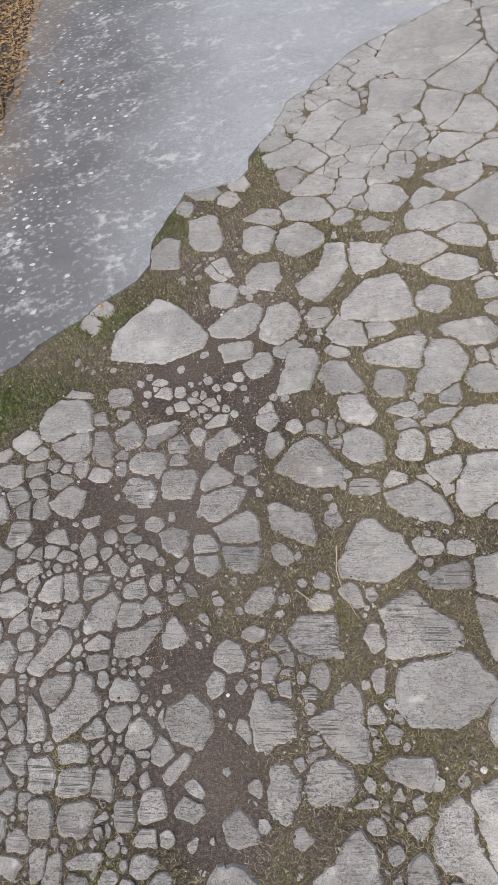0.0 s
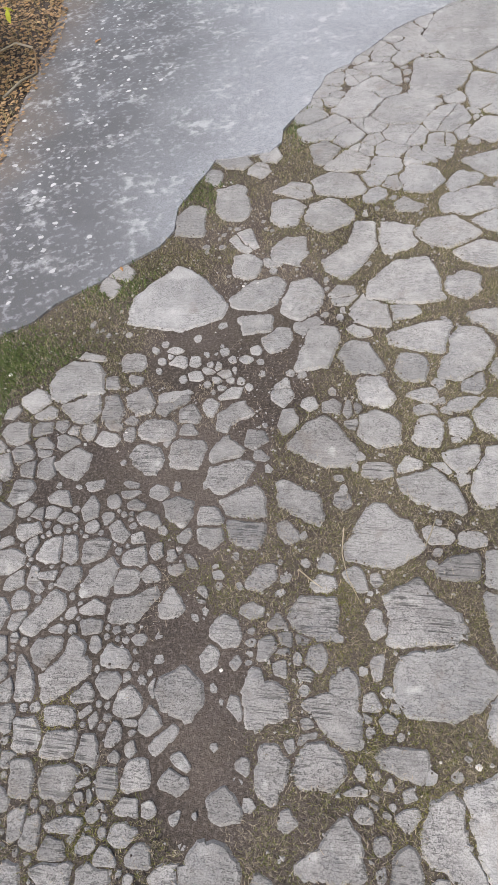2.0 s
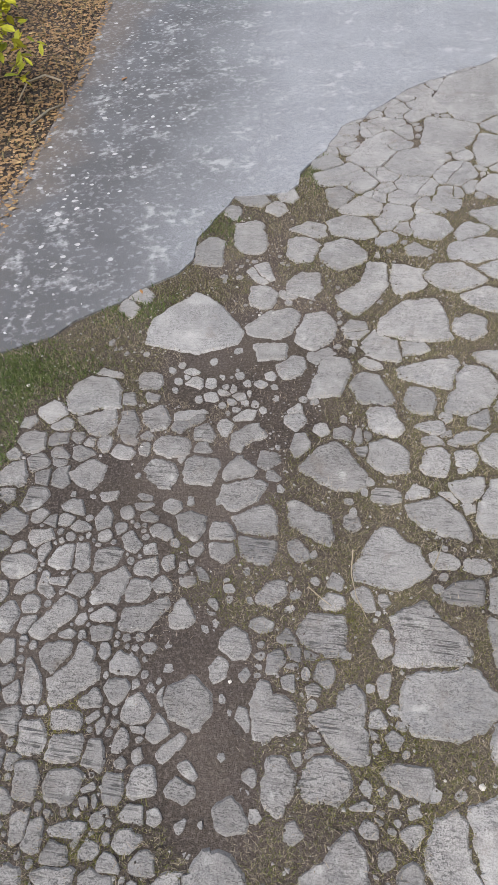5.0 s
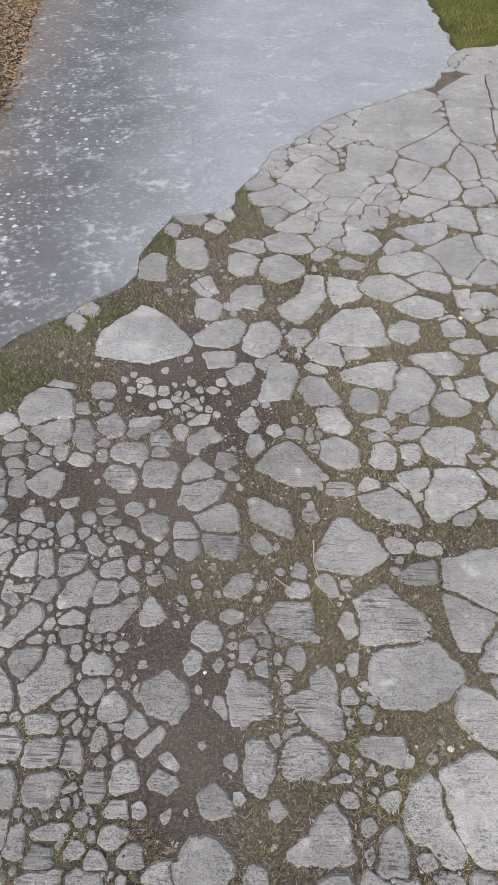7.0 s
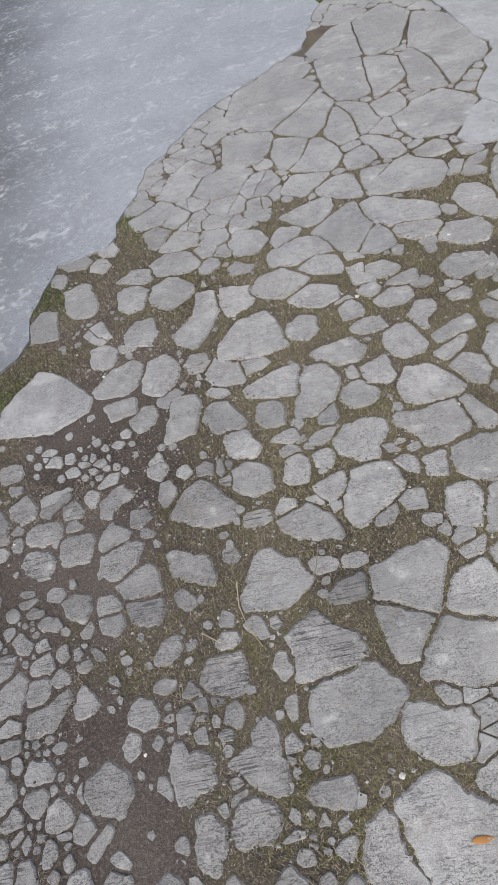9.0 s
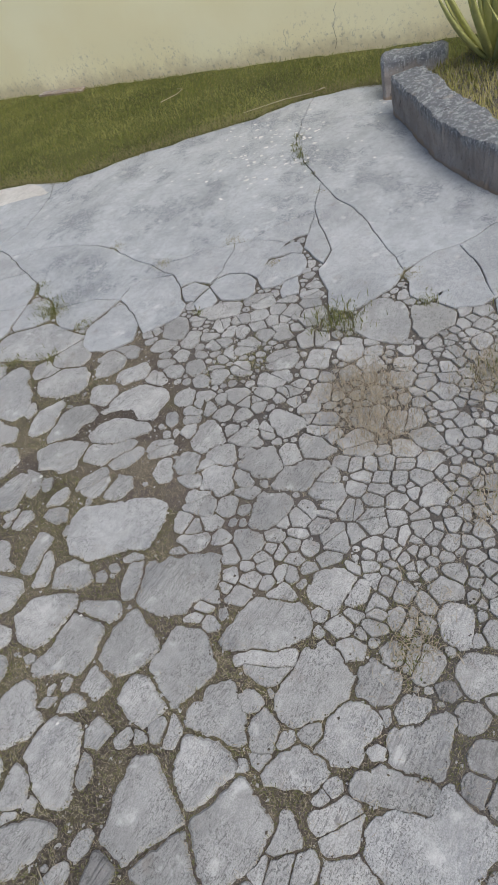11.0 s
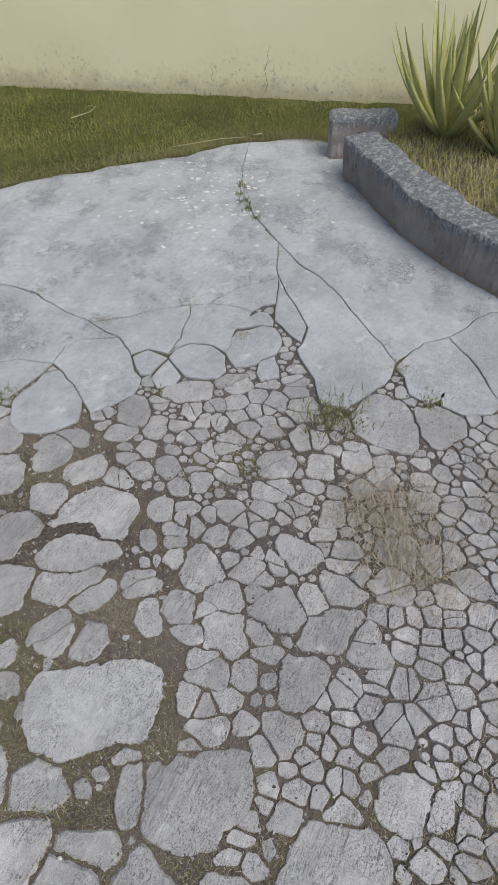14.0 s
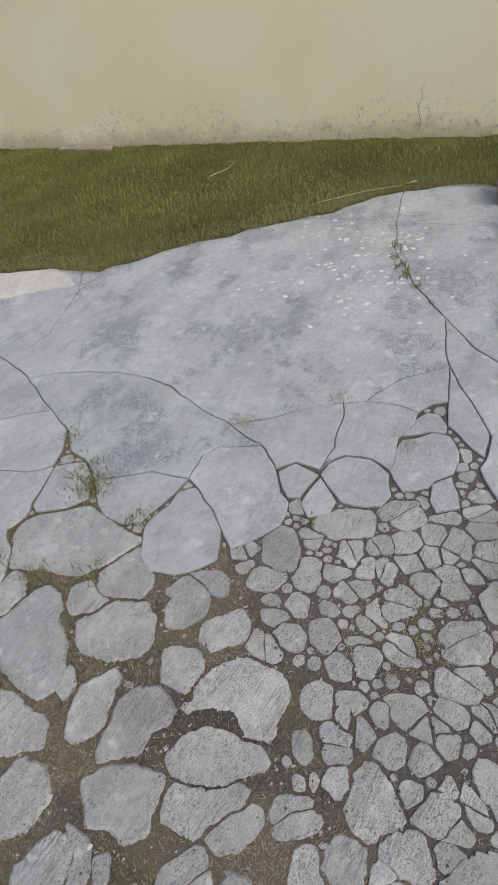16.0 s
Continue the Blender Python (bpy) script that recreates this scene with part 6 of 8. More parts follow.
chunk("west", (-0.049, 0.716), (-0.039, 0.740), (0.011, 0.762), (0.031, 0.741), (0.054, 0.715), (0.055, 0.678), (0.028, 0.643), (-0.017, 0.661), (-0.042, 0.672))
chunk("west", (-0.081, 0.653), (-0.062, 0.681), (-0.036, 0.659), (-0.033, 0.641), (-0.061, 0.616), (-0.077, 0.626))
chunk("west", (-0.055, 0.592), (-0.038, 0.613), (-0.004, 0.638), (0.008, 0.624), (-0.011, 0.604), (-0.042, 0.576))
chunk("west", (-0.155, 0.598), (-0.150, 0.626), (-0.139, 0.648), (-0.125, 0.635), (-0.121, 0.611), (-0.142, 0.595))
chunk("west", (-0.220, 0.573), (-0.207, 0.622), (-0.182, 0.624), (-0.171, 0.583), (-0.172, 0.558))
chunk("west", (-0.302, 0.588), (-0.297, 0.627), (-0.272, 0.633), (-0.227, 0.630), (-0.219, 0.606), (-0.225, 0.579), (-0.285, 0.578))
chunk("west", (-0.373, 0.659), (-0.327, 0.659), (-0.310, 0.628), (-0.313, 0.594), (-0.350, 0.593), (-0.364, 0.600))
chunk("west", (-0.148, 0.575), (-0.132, 0.590), (-0.117, 0.577), (-0.122, 0.561), (-0.141, 0.563))
chunk("west", (-0.109, 0.598), (-0.093, 0.608), (-0.083, 0.584), (-0.098, 0.572), (-0.107, 0.581))
chunk("west", (-0.160, 0.512), (-0.161, 0.553), (-0.122, 0.556), (-0.115, 0.528), (-0.126, 0.498), (-0.152, 0.498))
chunk("west", (-0.112, 0.528), (-0.098, 0.561), (-0.079, 0.569), (-0.058, 0.565), (-0.052, 0.521), (-0.096, 0.505), (-0.108, 0.506))
chunk("west", (-0.007, 0.572), (0.014, 0.582), (0.038, 0.554), (0.031, 0.538), (0.007, 0.552))
chunk("west", (-0.026, 0.529), (-0.011, 0.548), (0.035, 0.532), (0.034, 0.516), (0.015, 0.501), (-0.021, 0.515))
chunk("west", (-0.295, 0.533), (-0.277, 0.559), (-0.228, 0.563), (-0.210, 0.539), (-0.218, 0.519), (-0.240, 0.498), (-0.275, 0.502))
chunk("west", (-0.360, 0.572), (-0.323, 0.573), (-0.304, 0.544), (-0.313, 0.503), (-0.350, 0.504))
chunk("west", (-0.212, 0.523), (-0.183, 0.538), (-0.176, 0.524), (-0.205, 0.514))
chunk("west", (-0.211, 0.507), (-0.193, 0.511), (-0.188, 0.495), (-0.200, 0.483))
chunk("west", (-0.119, 0.477), (-0.102, 0.495), (-0.072, 0.495), (-0.069, 0.461), (-0.113, 0.464))
chunk("west", (-0.063, 0.486), (-0.042, 0.489), (-0.030, 0.469), (-0.042, 0.458), (-0.062, 0.463))
chunk("west", (0.077, 0.491), (0.109, 0.515), (0.131, 0.495), (0.147, 0.468), (0.140, 0.453), (0.104, 0.447), (0.088, 0.459))
chunk("west", (-0.004, 0.459), (0.021, 0.472), (0.017, 0.452), (0.005, 0.443))
chunk("west", (-0.265, 0.448), (-0.225, 0.463), (-0.183, 0.457), (-0.199, 0.436), (-0.258, 0.437))
chunk("west", (-0.126, 0.423), (-0.118, 0.447), (-0.094, 0.452), (-0.065, 0.436), (-0.087, 0.410), (-0.110, 0.406))
chunk("west", (-0.085, 0.395), (-0.065, 0.417), (-0.041, 0.410), (-0.036, 0.374), (-0.081, 0.378))
chunk("west", (-0.314, 0.419), (-0.303, 0.467), (-0.279, 0.469), (-0.272, 0.410), (-0.290, 0.407))
chunk("west", (-0.345, 0.471), (-0.311, 0.483), (-0.313, 0.429), (-0.337, 0.417))
chunk("west", (0.032, 0.374), (0.062, 0.413), (0.102, 0.413), (0.139, 0.377), (0.142, 0.349), (0.097, 0.331), (0.031, 0.347))
chunk("west", (-0.150, 0.393), (-0.139, 0.412), (-0.116, 0.403), (-0.104, 0.379), (-0.149, 0.379))
chunk("west", (-0.269, 0.410), (-0.257, 0.433), (-0.221, 0.419), (-0.213, 0.390), (-0.267, 0.391))
chunk("west", (0.244, 1.242), (0.261, 1.252), (0.314, 1.221), (0.350, 1.196), (0.361, 1.140), (0.346, 1.108), (0.318, 1.130), (0.246, 1.177))
chunk("west", (0.240, 1.116), (0.264, 1.130), (0.291, 1.094), (0.296, 1.073), (0.265, 1.061), (0.245, 1.090))
chunk("west", (0.397, 1.198), (0.414, 1.204), (0.435, 1.191), (0.436, 1.164), (0.413, 1.150), (0.393, 1.171))
chunk("west", (0.475, 1.149), (0.501, 1.168), (0.523, 1.159), (0.545, 1.119), (0.580, 1.105), (0.587, 1.070), (0.605, 1.038), (0.595, 1.019), (0.517, 0.982), (0.461, 0.991), (0.409, 1.015), (0.408, 1.039), (0.430, 1.069))
chunk("west", (0.400, 0.976), (0.431, 0.990), (0.449, 0.969), (0.453, 0.930), (0.434, 0.925), (0.410, 0.951))
chunk("west", (0.463, 0.967), (0.482, 0.967), (0.492, 0.944), (0.471, 0.932), (0.460, 0.949))
chunk("west", (0.160, 0.965), (0.192, 1.004), (0.229, 1.002), (0.230, 0.970), (0.194, 0.942), (0.159, 0.950))
chunk("west", (0.337, 0.993), (0.357, 1.031), (0.383, 1.006), (0.372, 0.980))
chunk("west", (0.317, 0.950), (0.342, 0.974), (0.377, 0.964), (0.380, 0.940), (0.356, 0.926), (0.328, 0.928))
chunk("west", (0.266, 0.882), (0.291, 0.916), (0.334, 0.917), (0.376, 0.915), (0.369, 0.846), (0.362, 0.812), (0.332, 0.810), (0.281, 0.838), (0.255, 0.870))
chunk("west", (0.210, 0.855), (0.235, 0.880), (0.256, 0.855), (0.257, 0.841), (0.220, 0.842))
chunk("west", (0.441, 0.850), (0.456, 0.877), (0.478, 0.874), (0.487, 0.837), (0.480, 0.817), (0.453, 0.807), (0.447, 0.829))
chunk("west", (0.491, 0.905), (0.526, 0.926), (0.581, 0.949), (0.604, 0.900), (0.655, 0.856), (0.667, 0.812), (0.659, 0.799), (0.603, 0.789), (0.496, 0.787), (0.484, 0.810), (0.491, 0.858))
chunk("west", (0.503, 0.759), (0.540, 0.774), (0.658, 0.792), (0.680, 0.755), (0.710, 0.725), (0.716, 0.692), (0.661, 0.650), (0.606, 0.633), (0.545, 0.635), (0.510, 0.645), (0.489, 0.678))
chunk("west", (0.439, 0.755), (0.453, 0.769), (0.473, 0.770), (0.460, 0.720), (0.446, 0.715))
chunk("west", (0.624, 0.969), (0.656, 0.993), (0.725, 1.006), (0.730, 0.973), (0.715, 0.944), (0.665, 0.944), (0.626, 0.958))
chunk("west", (0.154, 0.703), (0.171, 0.751), (0.191, 0.749), (0.195, 0.729), (0.245, 0.703), (0.245, 0.648), (0.206, 0.641), (0.179, 0.621), (0.161, 0.629))
chunk("west", (0.190, 0.815), (0.218, 0.825), (0.230, 0.803), (0.206, 0.773), (0.186, 0.769))
chunk("west", (0.232, 0.830), (0.264, 0.833), (0.263, 0.799), (0.237, 0.809))
chunk("west", (0.218, 0.758), (0.246, 0.768), (0.248, 0.728), (0.223, 0.738))
chunk("west", (0.280, 0.674), (0.348, 0.696), (0.353, 0.727), (0.389, 0.748), (0.409, 0.714), (0.403, 0.646), (0.396, 0.580), (0.372, 0.580), (0.339, 0.607), (0.303, 0.653))
chunk("west", (0.417, 0.687), (0.437, 0.691), (0.454, 0.664), (0.448, 0.653), (0.410, 0.652))
chunk("west", (0.261, 0.560), (0.287, 0.585), (0.325, 0.597), (0.357, 0.565), (0.363, 0.532), (0.334, 0.503), (0.276, 0.510), (0.255, 0.534))
chunk("west", (0.184, 0.547), (0.194, 0.591), (0.225, 0.587), (0.247, 0.562), (0.253, 0.545), (0.221, 0.500), (0.213, 0.481), (0.185, 0.494), (0.181, 0.521))
chunk("west", (0.236, 0.597), (0.258, 0.603), (0.263, 0.577), (0.248, 0.570))
chunk("west", (0.431, 0.568), (0.457, 0.576), (0.534, 0.566), (0.533, 0.533), (0.513, 0.509), (0.481, 0.525), (0.439, 0.550))
chunk("west", (0.435, 0.502), (0.455, 0.524), (0.461, 0.499))
chunk("west", (0.475, 0.497), (0.494, 0.506), (0.504, 0.484), (0.476, 0.476))
chunk("west", (0.453, 0.454), (0.479, 0.466), (0.503, 0.468), (0.498, 0.448), (0.475, 0.426))
chunk("west", (0.371, 0.458), (0.388, 0.476), (0.409, 0.464), (0.410, 0.443), (0.382, 0.446))
chunk("west", (0.250, 0.370), (0.287, 0.389), (0.348, 0.450), (0.361, 0.454), (0.374, 0.432), (0.383, 0.393), (0.385, 0.351), (0.358, 0.349), (0.266, 0.361))
chunk("west", (0.426, 0.337), (0.449, 0.386), (0.475, 0.402), (0.491, 0.400), (0.494, 0.381), (0.480, 0.320), (0.433, 0.322))
chunk("west", (0.411, 0.419), (0.434, 0.421), (0.441, 0.401), (0.416, 0.389), (0.407, 0.400))
chunk("west", (0.404, 0.362), (0.424, 0.374), (0.427, 0.351), (0.410, 0.339))
chunk("west", (0.512, 0.437), (0.533, 0.475), (0.573, 0.493), (0.597, 0.473), (0.592, 0.428), (0.597, 0.379), (0.613, 0.345), (0.574, 0.322), (0.555, 0.333), (0.533, 0.367), (0.494, 0.390))
chunk("west", (0.509, 0.342), (0.523, 0.354), (0.544, 0.350), (0.549, 0.329), (0.520, 0.323))
chunk("mid", (0.741, 1.005), (0.788, 1.005), (0.860, 1.029), (0.930, 1.029), (0.949, 0.986), (0.901, 0.912), (0.854, 0.846), (0.796, 0.884), (0.733, 0.929))
chunk("mid", (0.728, 0.904), (0.759, 0.900), (0.847, 0.837), (0.811, 0.806), (0.773, 0.755), (0.731, 0.769), (0.725, 0.821))
chunk("mid", (0.885, 0.854), (0.923, 0.903), (0.962, 0.922), (1.027, 0.930), (1.035, 0.902), (1.047, 0.857), (1.003, 0.778), (0.924, 0.817))
chunk("mid", (0.859, 0.830), (0.998, 0.768), (0.936, 0.658), (0.859, 0.664), (0.816, 0.686), (0.763, 0.710), (0.794, 0.769), (0.829, 0.799))
chunk("mid", (0.685, 0.658), (0.704, 0.678), (0.789, 0.630), (0.820, 0.627), (0.823, 0.595), (0.790, 0.535), (0.730, 0.536), (0.695, 0.570), (0.677, 0.600))
chunk("mid", (0.776, 0.686), (0.798, 0.689), (0.822, 0.657), (0.817, 0.634), (0.781, 0.642))
chunk("mid", (0.591, 0.492), (0.655, 0.510), (0.712, 0.525), (0.724, 0.499), (0.745, 0.466), (0.793, 0.420), (0.805, 0.357), (0.725, 0.297), (0.621, 0.336), (0.600, 0.388), (0.599, 0.439))
chunk("mid", (0.609, 1.763), (0.715, 1.799), (0.806, 1.799), (0.798, 1.744), (0.766, 1.675), (0.703, 1.691), (0.615, 1.727))
chunk("mid", (0.774, 1.658), (0.807, 1.754), (0.826, 1.780), (0.892, 1.756), (0.912, 1.675), (0.894, 1.628), (0.829, 1.579), (0.793, 1.557), (0.741, 1.581), (0.754, 1.627))
chunk("mid", (0.613, 1.614), (0.641, 1.679), (0.695, 1.667), (0.705, 1.623), (0.684, 1.568), (0.640, 1.576))
chunk("mid", (0.796, 1.556), (0.860, 1.586), (0.854, 1.529), (0.831, 1.507), (0.790, 1.521))
chunk("mid", (0.866, 1.829), (0.972, 1.837), (1.014, 1.841), (1.038, 1.773), (1.002, 1.731), (0.917, 1.744))
chunk("mid", (0.996, 1.691), (1.038, 1.699), (1.084, 1.714), (1.083, 1.620), (1.045, 1.597), (1.000, 1.627))
chunk("mid", (0.882, 1.594), (0.907, 1.636), (0.975, 1.636), (1.004, 1.576), (0.986, 1.545), (0.925, 1.535))
chunk("mid", (1.112, 1.781), (1.142, 1.829), (1.210, 1.819), (1.229, 1.707), (1.205, 1.674), (1.146, 1.675), (1.111, 1.707))
chunk("mid", (1.081, 1.593), (1.125, 1.628), (1.193, 1.608), (1.234, 1.534), (1.248, 1.487), (1.237, 1.466), (1.167, 1.473), (1.112, 1.474), (1.071, 1.505), (1.070, 1.545))
chunk("mid", (1.013, 1.457), (1.086, 1.436), (1.201, 1.450), (1.203, 1.346), (1.186, 1.330), (1.124, 1.312), (1.049, 1.318), (1.036, 1.386), (1.007, 1.423))
chunk("mid", (1.212, 1.445), (1.239, 1.452), (1.280, 1.335), (1.243, 1.305), (1.214, 1.317), (1.212, 1.354))
chunk("mid", (0.808, 1.452), (0.857, 1.478), (0.932, 1.481), (0.974, 1.450), (0.964, 1.418), (0.924, 1.365), (0.909, 1.338), (0.861, 1.348), (0.815, 1.390))
chunk("mid", (0.781, 1.252), (0.813, 1.313), (0.883, 1.316), (0.938, 1.303), (0.936, 1.219), (0.922, 1.198), (0.855, 1.166), (0.803, 1.138), (0.770, 1.138), (0.755, 1.183))
chunk("mid", (0.822, 1.146), (0.889, 1.168), (0.888, 1.148), (0.857, 1.113), (0.812, 1.121))
chunk("mid", (0.902, 1.172), (0.927, 1.192), (0.977, 1.181), (0.961, 1.128), (0.916, 1.137))
chunk("mid", (0.697, 1.304), (0.746, 1.320), (0.790, 1.323), (0.795, 1.289), (0.774, 1.255), (0.735, 1.241), (0.700, 1.286))
chunk("mid", (0.577, 1.275), (0.603, 1.305), (0.638, 1.280), (0.632, 1.262), (0.586, 1.251))
chunk("mid", (0.571, 1.227), (0.622, 1.256), (0.662, 1.250), (0.704, 1.203), (0.718, 1.149), (0.716, 1.122), (0.623, 1.158), (0.585, 1.192))
chunk("mid", (0.628, 1.359), (0.658, 1.424), (0.688, 1.434), (0.716, 1.410), (0.690, 1.333), (0.647, 1.335))
chunk("mid", (0.727, 1.417), (0.783, 1.423), (0.797, 1.398), (0.772, 1.353), (0.729, 1.371))
chunk("mid", (0.748, 1.478), (0.771, 1.492), (0.842, 1.485), (0.805, 1.454), (0.772, 1.444), (0.741, 1.458))
chunk("mid", (0.629, 1.519), (0.674, 1.536), (0.712, 1.536), (0.719, 1.503), (0.687, 1.488))
chunk("mid", (0.938, 1.303), (0.976, 1.309), (1.008, 1.284), (0.990, 1.238), (0.963, 1.260))
chunk("mid", (1.015, 1.281), (1.083, 1.280), (1.081, 1.242), (1.053, 1.201), (1.011, 1.219))
chunk("mid", (1.086, 1.251), (1.106, 1.275), (1.200, 1.289), (1.274, 1.268), (1.198, 1.129), (1.124, 1.160), (1.096, 1.203))
chunk("mid", (1.039, 1.155), (1.113, 1.155), (1.109, 1.116), (1.064, 1.030), (0.999, 1.056), (1.011, 1.098))
chunk("mid", (1.271, 1.731), (1.343, 1.756), (1.410, 1.768), (1.400, 1.710), (1.334, 1.698), (1.264, 1.695))
chunk("mid", (1.231, 1.647), (1.279, 1.666), (1.328, 1.686), (1.358, 1.686), (1.326, 1.643), (1.251, 1.608))
chunk("mid", (1.255, 1.578), (1.309, 1.608), (1.349, 1.574), (1.348, 1.519), (1.312, 1.469), (1.273, 1.501))
chunk("mid", (0.931, 1.369), (0.964, 1.364), (0.976, 1.331), (0.943, 1.335))
chunk("mid", (0.995, 1.334), (1.033, 1.340), (1.032, 1.318), (1.000, 1.314))
chunk("mid", (1.706, 2.849), (1.819, 2.887), (1.848, 2.836), (1.841, 2.769), (1.756, 2.755), (1.696, 2.798))
chunk("mid", (1.869, 2.772), (1.948, 2.776), (1.962, 2.722), (1.920, 2.666), (1.863, 2.707))
chunk("mid", (1.415, 2.689), (1.566, 2.804), (1.656, 2.826), (1.765, 2.692), (1.745, 2.624), (1.669, 2.545), (1.545, 2.576), (1.400, 2.622))
chunk("mid", (1.347, 2.582), (1.407, 2.607), (1.597, 2.420), (1.586, 2.357), (1.546, 2.337), (1.455, 2.371), (1.383, 2.371), (1.350, 2.437), (1.341, 2.536))
chunk("mid", (1.382, 2.341), (1.406, 2.370), (1.505, 2.348), (1.565, 2.303), (1.524, 2.241), (1.445, 2.246), (1.389, 2.302))
chunk("mid", (1.524, 2.232), (1.575, 2.274), (1.698, 2.241), (1.707, 2.171), (1.664, 2.113), (1.580, 2.124), (1.517, 2.203))
chunk("mid", (1.458, 2.057), (1.515, 2.082), (1.607, 2.048), (1.609, 1.989), (1.537, 1.975), (1.465, 1.960), (1.444, 2.028))
chunk("mid", (1.211, 2.180), (1.279, 2.180), (1.311, 2.123), (1.282, 2.082), (1.222, 2.097), (1.202, 2.146))
chunk("mid", (1.236, 2.052), (1.280, 2.076), (1.357, 2.077), (1.346, 2.027), (1.289, 2.022))
chunk("mid", (1.165, 1.984), (1.233, 2.017), (1.291, 2.003), (1.290, 1.951), (1.237, 1.927), (1.179, 1.941))
chunk("mid", (1.238, 1.859), (1.294, 1.914), (1.336, 1.891), (1.329, 1.844), (1.282, 1.820), (1.258, 1.768), (1.239, 1.794))
chunk("mid", (1.391, 1.895), (1.461, 1.909), (1.471, 1.868), (1.449, 1.846), (1.394, 1.859))
chunk("mid", (1.033, 2.003), (1.085, 2.027), (1.109, 1.979), (1.096, 1.918), (1.029, 1.936))
chunk("mid", (1.031, 1.886), (1.087, 1.923), (1.139, 1.895), (1.156, 1.837), (1.095, 1.837), (1.038, 1.851))
chunk("mid", (0.839, 2.002), (0.890, 2.027), (0.936, 2.003), (0.925, 1.941), (0.880, 1.900), (0.821, 1.946))
chunk("mid", (0.774, 2.271), (0.823, 2.322), (0.918, 2.328), (0.990, 2.228), (0.966, 2.191), (0.867, 2.163), (0.800, 2.200), (0.775, 2.233))
chunk("mid", (0.882, 2.137), (0.976, 2.186), (1.067, 2.127), (1.054, 2.061), (0.983, 2.046), (0.910, 2.086))
chunk("mid", (0.254, 2.236), (0.308, 2.297), (0.376, 2.287), (0.377, 2.190), (0.340, 2.141), (0.257, 2.176))
chunk("mid", (0.281, 1.972), (0.325, 2.050), (0.381, 2.061), (0.417, 2.005), (0.396, 1.917), (0.335, 1.864), (0.282, 1.918))
chunk("mid", (0.104, 1.987), (0.188, 2.070), (0.265, 2.080), (0.303, 2.045), (0.267, 1.954), (0.201, 1.927), (0.111, 1.954))
chunk("mid", (0.439, 2.141), (0.536, 2.232), (0.572, 2.344), (0.627, 2.333), (0.620, 2.205), (0.552, 2.101), (0.496, 2.046), (0.443, 2.105))
chunk("mid", (0.586, 2.016), (0.674, 2.106), (0.787, 2.116), (0.802, 2.022), (0.808, 1.904), (0.684, 1.904), (0.569, 1.945))
chunk("mid", (-0.231, 2.039), (-0.086, 2.187), (-0.003, 2.114), (0.091, 1.964), (0.075, 1.913), (-0.061, 1.864), (-0.243, 1.917))
chunk("mid", (0.136, 1.899), (0.238, 1.895), (0.237, 1.825), (0.156, 1.820))
chunk("mid", (0.452, 1.700), (0.492, 1.748), (0.538, 1.735), (0.574, 1.631), (0.553, 1.602), (0.482, 1.621))
chunk("mid", (0.340, 1.724), (0.379, 1.829), (0.446, 1.812), (0.448, 1.728), (0.404, 1.656), (0.315, 1.645))
chunk("mid", (0.496, 1.602), (0.562, 1.603), (0.593, 1.511), (0.557, 1.479), (0.502, 1.515))
chunk("mid", (0.494, 1.448), (0.545, 1.468), (0.593, 1.418), (0.584, 1.356), (0.529, 1.346), (0.487, 1.385))
chunk("mid", (0.281, 1.363), (0.350, 1.442), (0.388, 1.455), (0.461, 1.353), (0.455, 1.294), (0.378, 1.294), (0.303, 1.344))
chunk("crazed", (1.706, 3.381), (1.854, 3.411), (1.863, 3.328), (1.805, 3.229), (1.717, 3.227))
chunk("crazed", (1.098, 2.478), (1.209, 2.548), (1.316, 2.601), (1.321, 2.455), (1.333, 2.424), (1.229, 2.300), (1.175, 2.324), (1.145, 2.405))
chunk("crazed", (1.249, 2.322), (1.307, 2.388), (1.352, 2.413), (1.377, 2.330), (1.348, 2.262), (1.272, 2.245), (1.225, 2.273))
chunk("crazed", (1.022, 2.666), (1.105, 2.687), (1.239, 2.702), (1.227, 2.634), (1.162, 2.554), (1.087, 2.554))
chunk("crazed", (0.902, 2.433), (0.966, 2.482), (1.105, 2.461), (1.132, 2.349), (1.035, 2.363), (0.943, 2.334), (0.893, 2.363))
chunk("crazed", (0.927, 2.515), (0.987, 2.592), (1.064, 2.559), (1.037, 2.515), (0.936, 2.465))
chunk("crazed", (0.778, 2.604), (0.818, 2.663), (0.896, 2.624), (0.911, 2.546), (0.858, 2.489), (0.779, 2.514))
chunk("crazed", (0.987, 2.289), (1.063, 2.339), (1.118, 2.298), (1.127, 2.228), (1.106, 2.201), (1.008, 2.249))
chunk("crazed", (1.051, 3.749), (1.161, 3.987), (1.395, 4.099), (1.559, 3.780), (1.410, 3.620), (1.206, 3.460), (1.115, 3.515))
chunk("crazed", (1.215, 3.439), (1.355, 3.548), (1.526, 3.684), (1.554, 3.541), (1.458, 3.358), (1.353, 3.266), (1.243, 3.383))
chunk("crazed", (0.977, 3.512), (1.104, 3.474), (1.182, 3.429), (1.173, 3.367), (1.109, 3.249), (0.950, 3.174), (0.902, 3.208))
chunk("crazed", (1.174, 3.332), (1.332, 3.249), (1.230, 3.069), (1.142, 3.054), (1.149, 3.220))
chunk("crazed", (1.340, 3.229), (1.398, 3.187), (1.403, 3.007), (1.331, 2.922), (1.177, 3.017), (1.255, 3.101))
chunk("crazed", (1.470, 3.349), (1.545, 3.473), (1.583, 3.333), (1.534, 3.131), (1.439, 3.105), (1.413, 3.189))
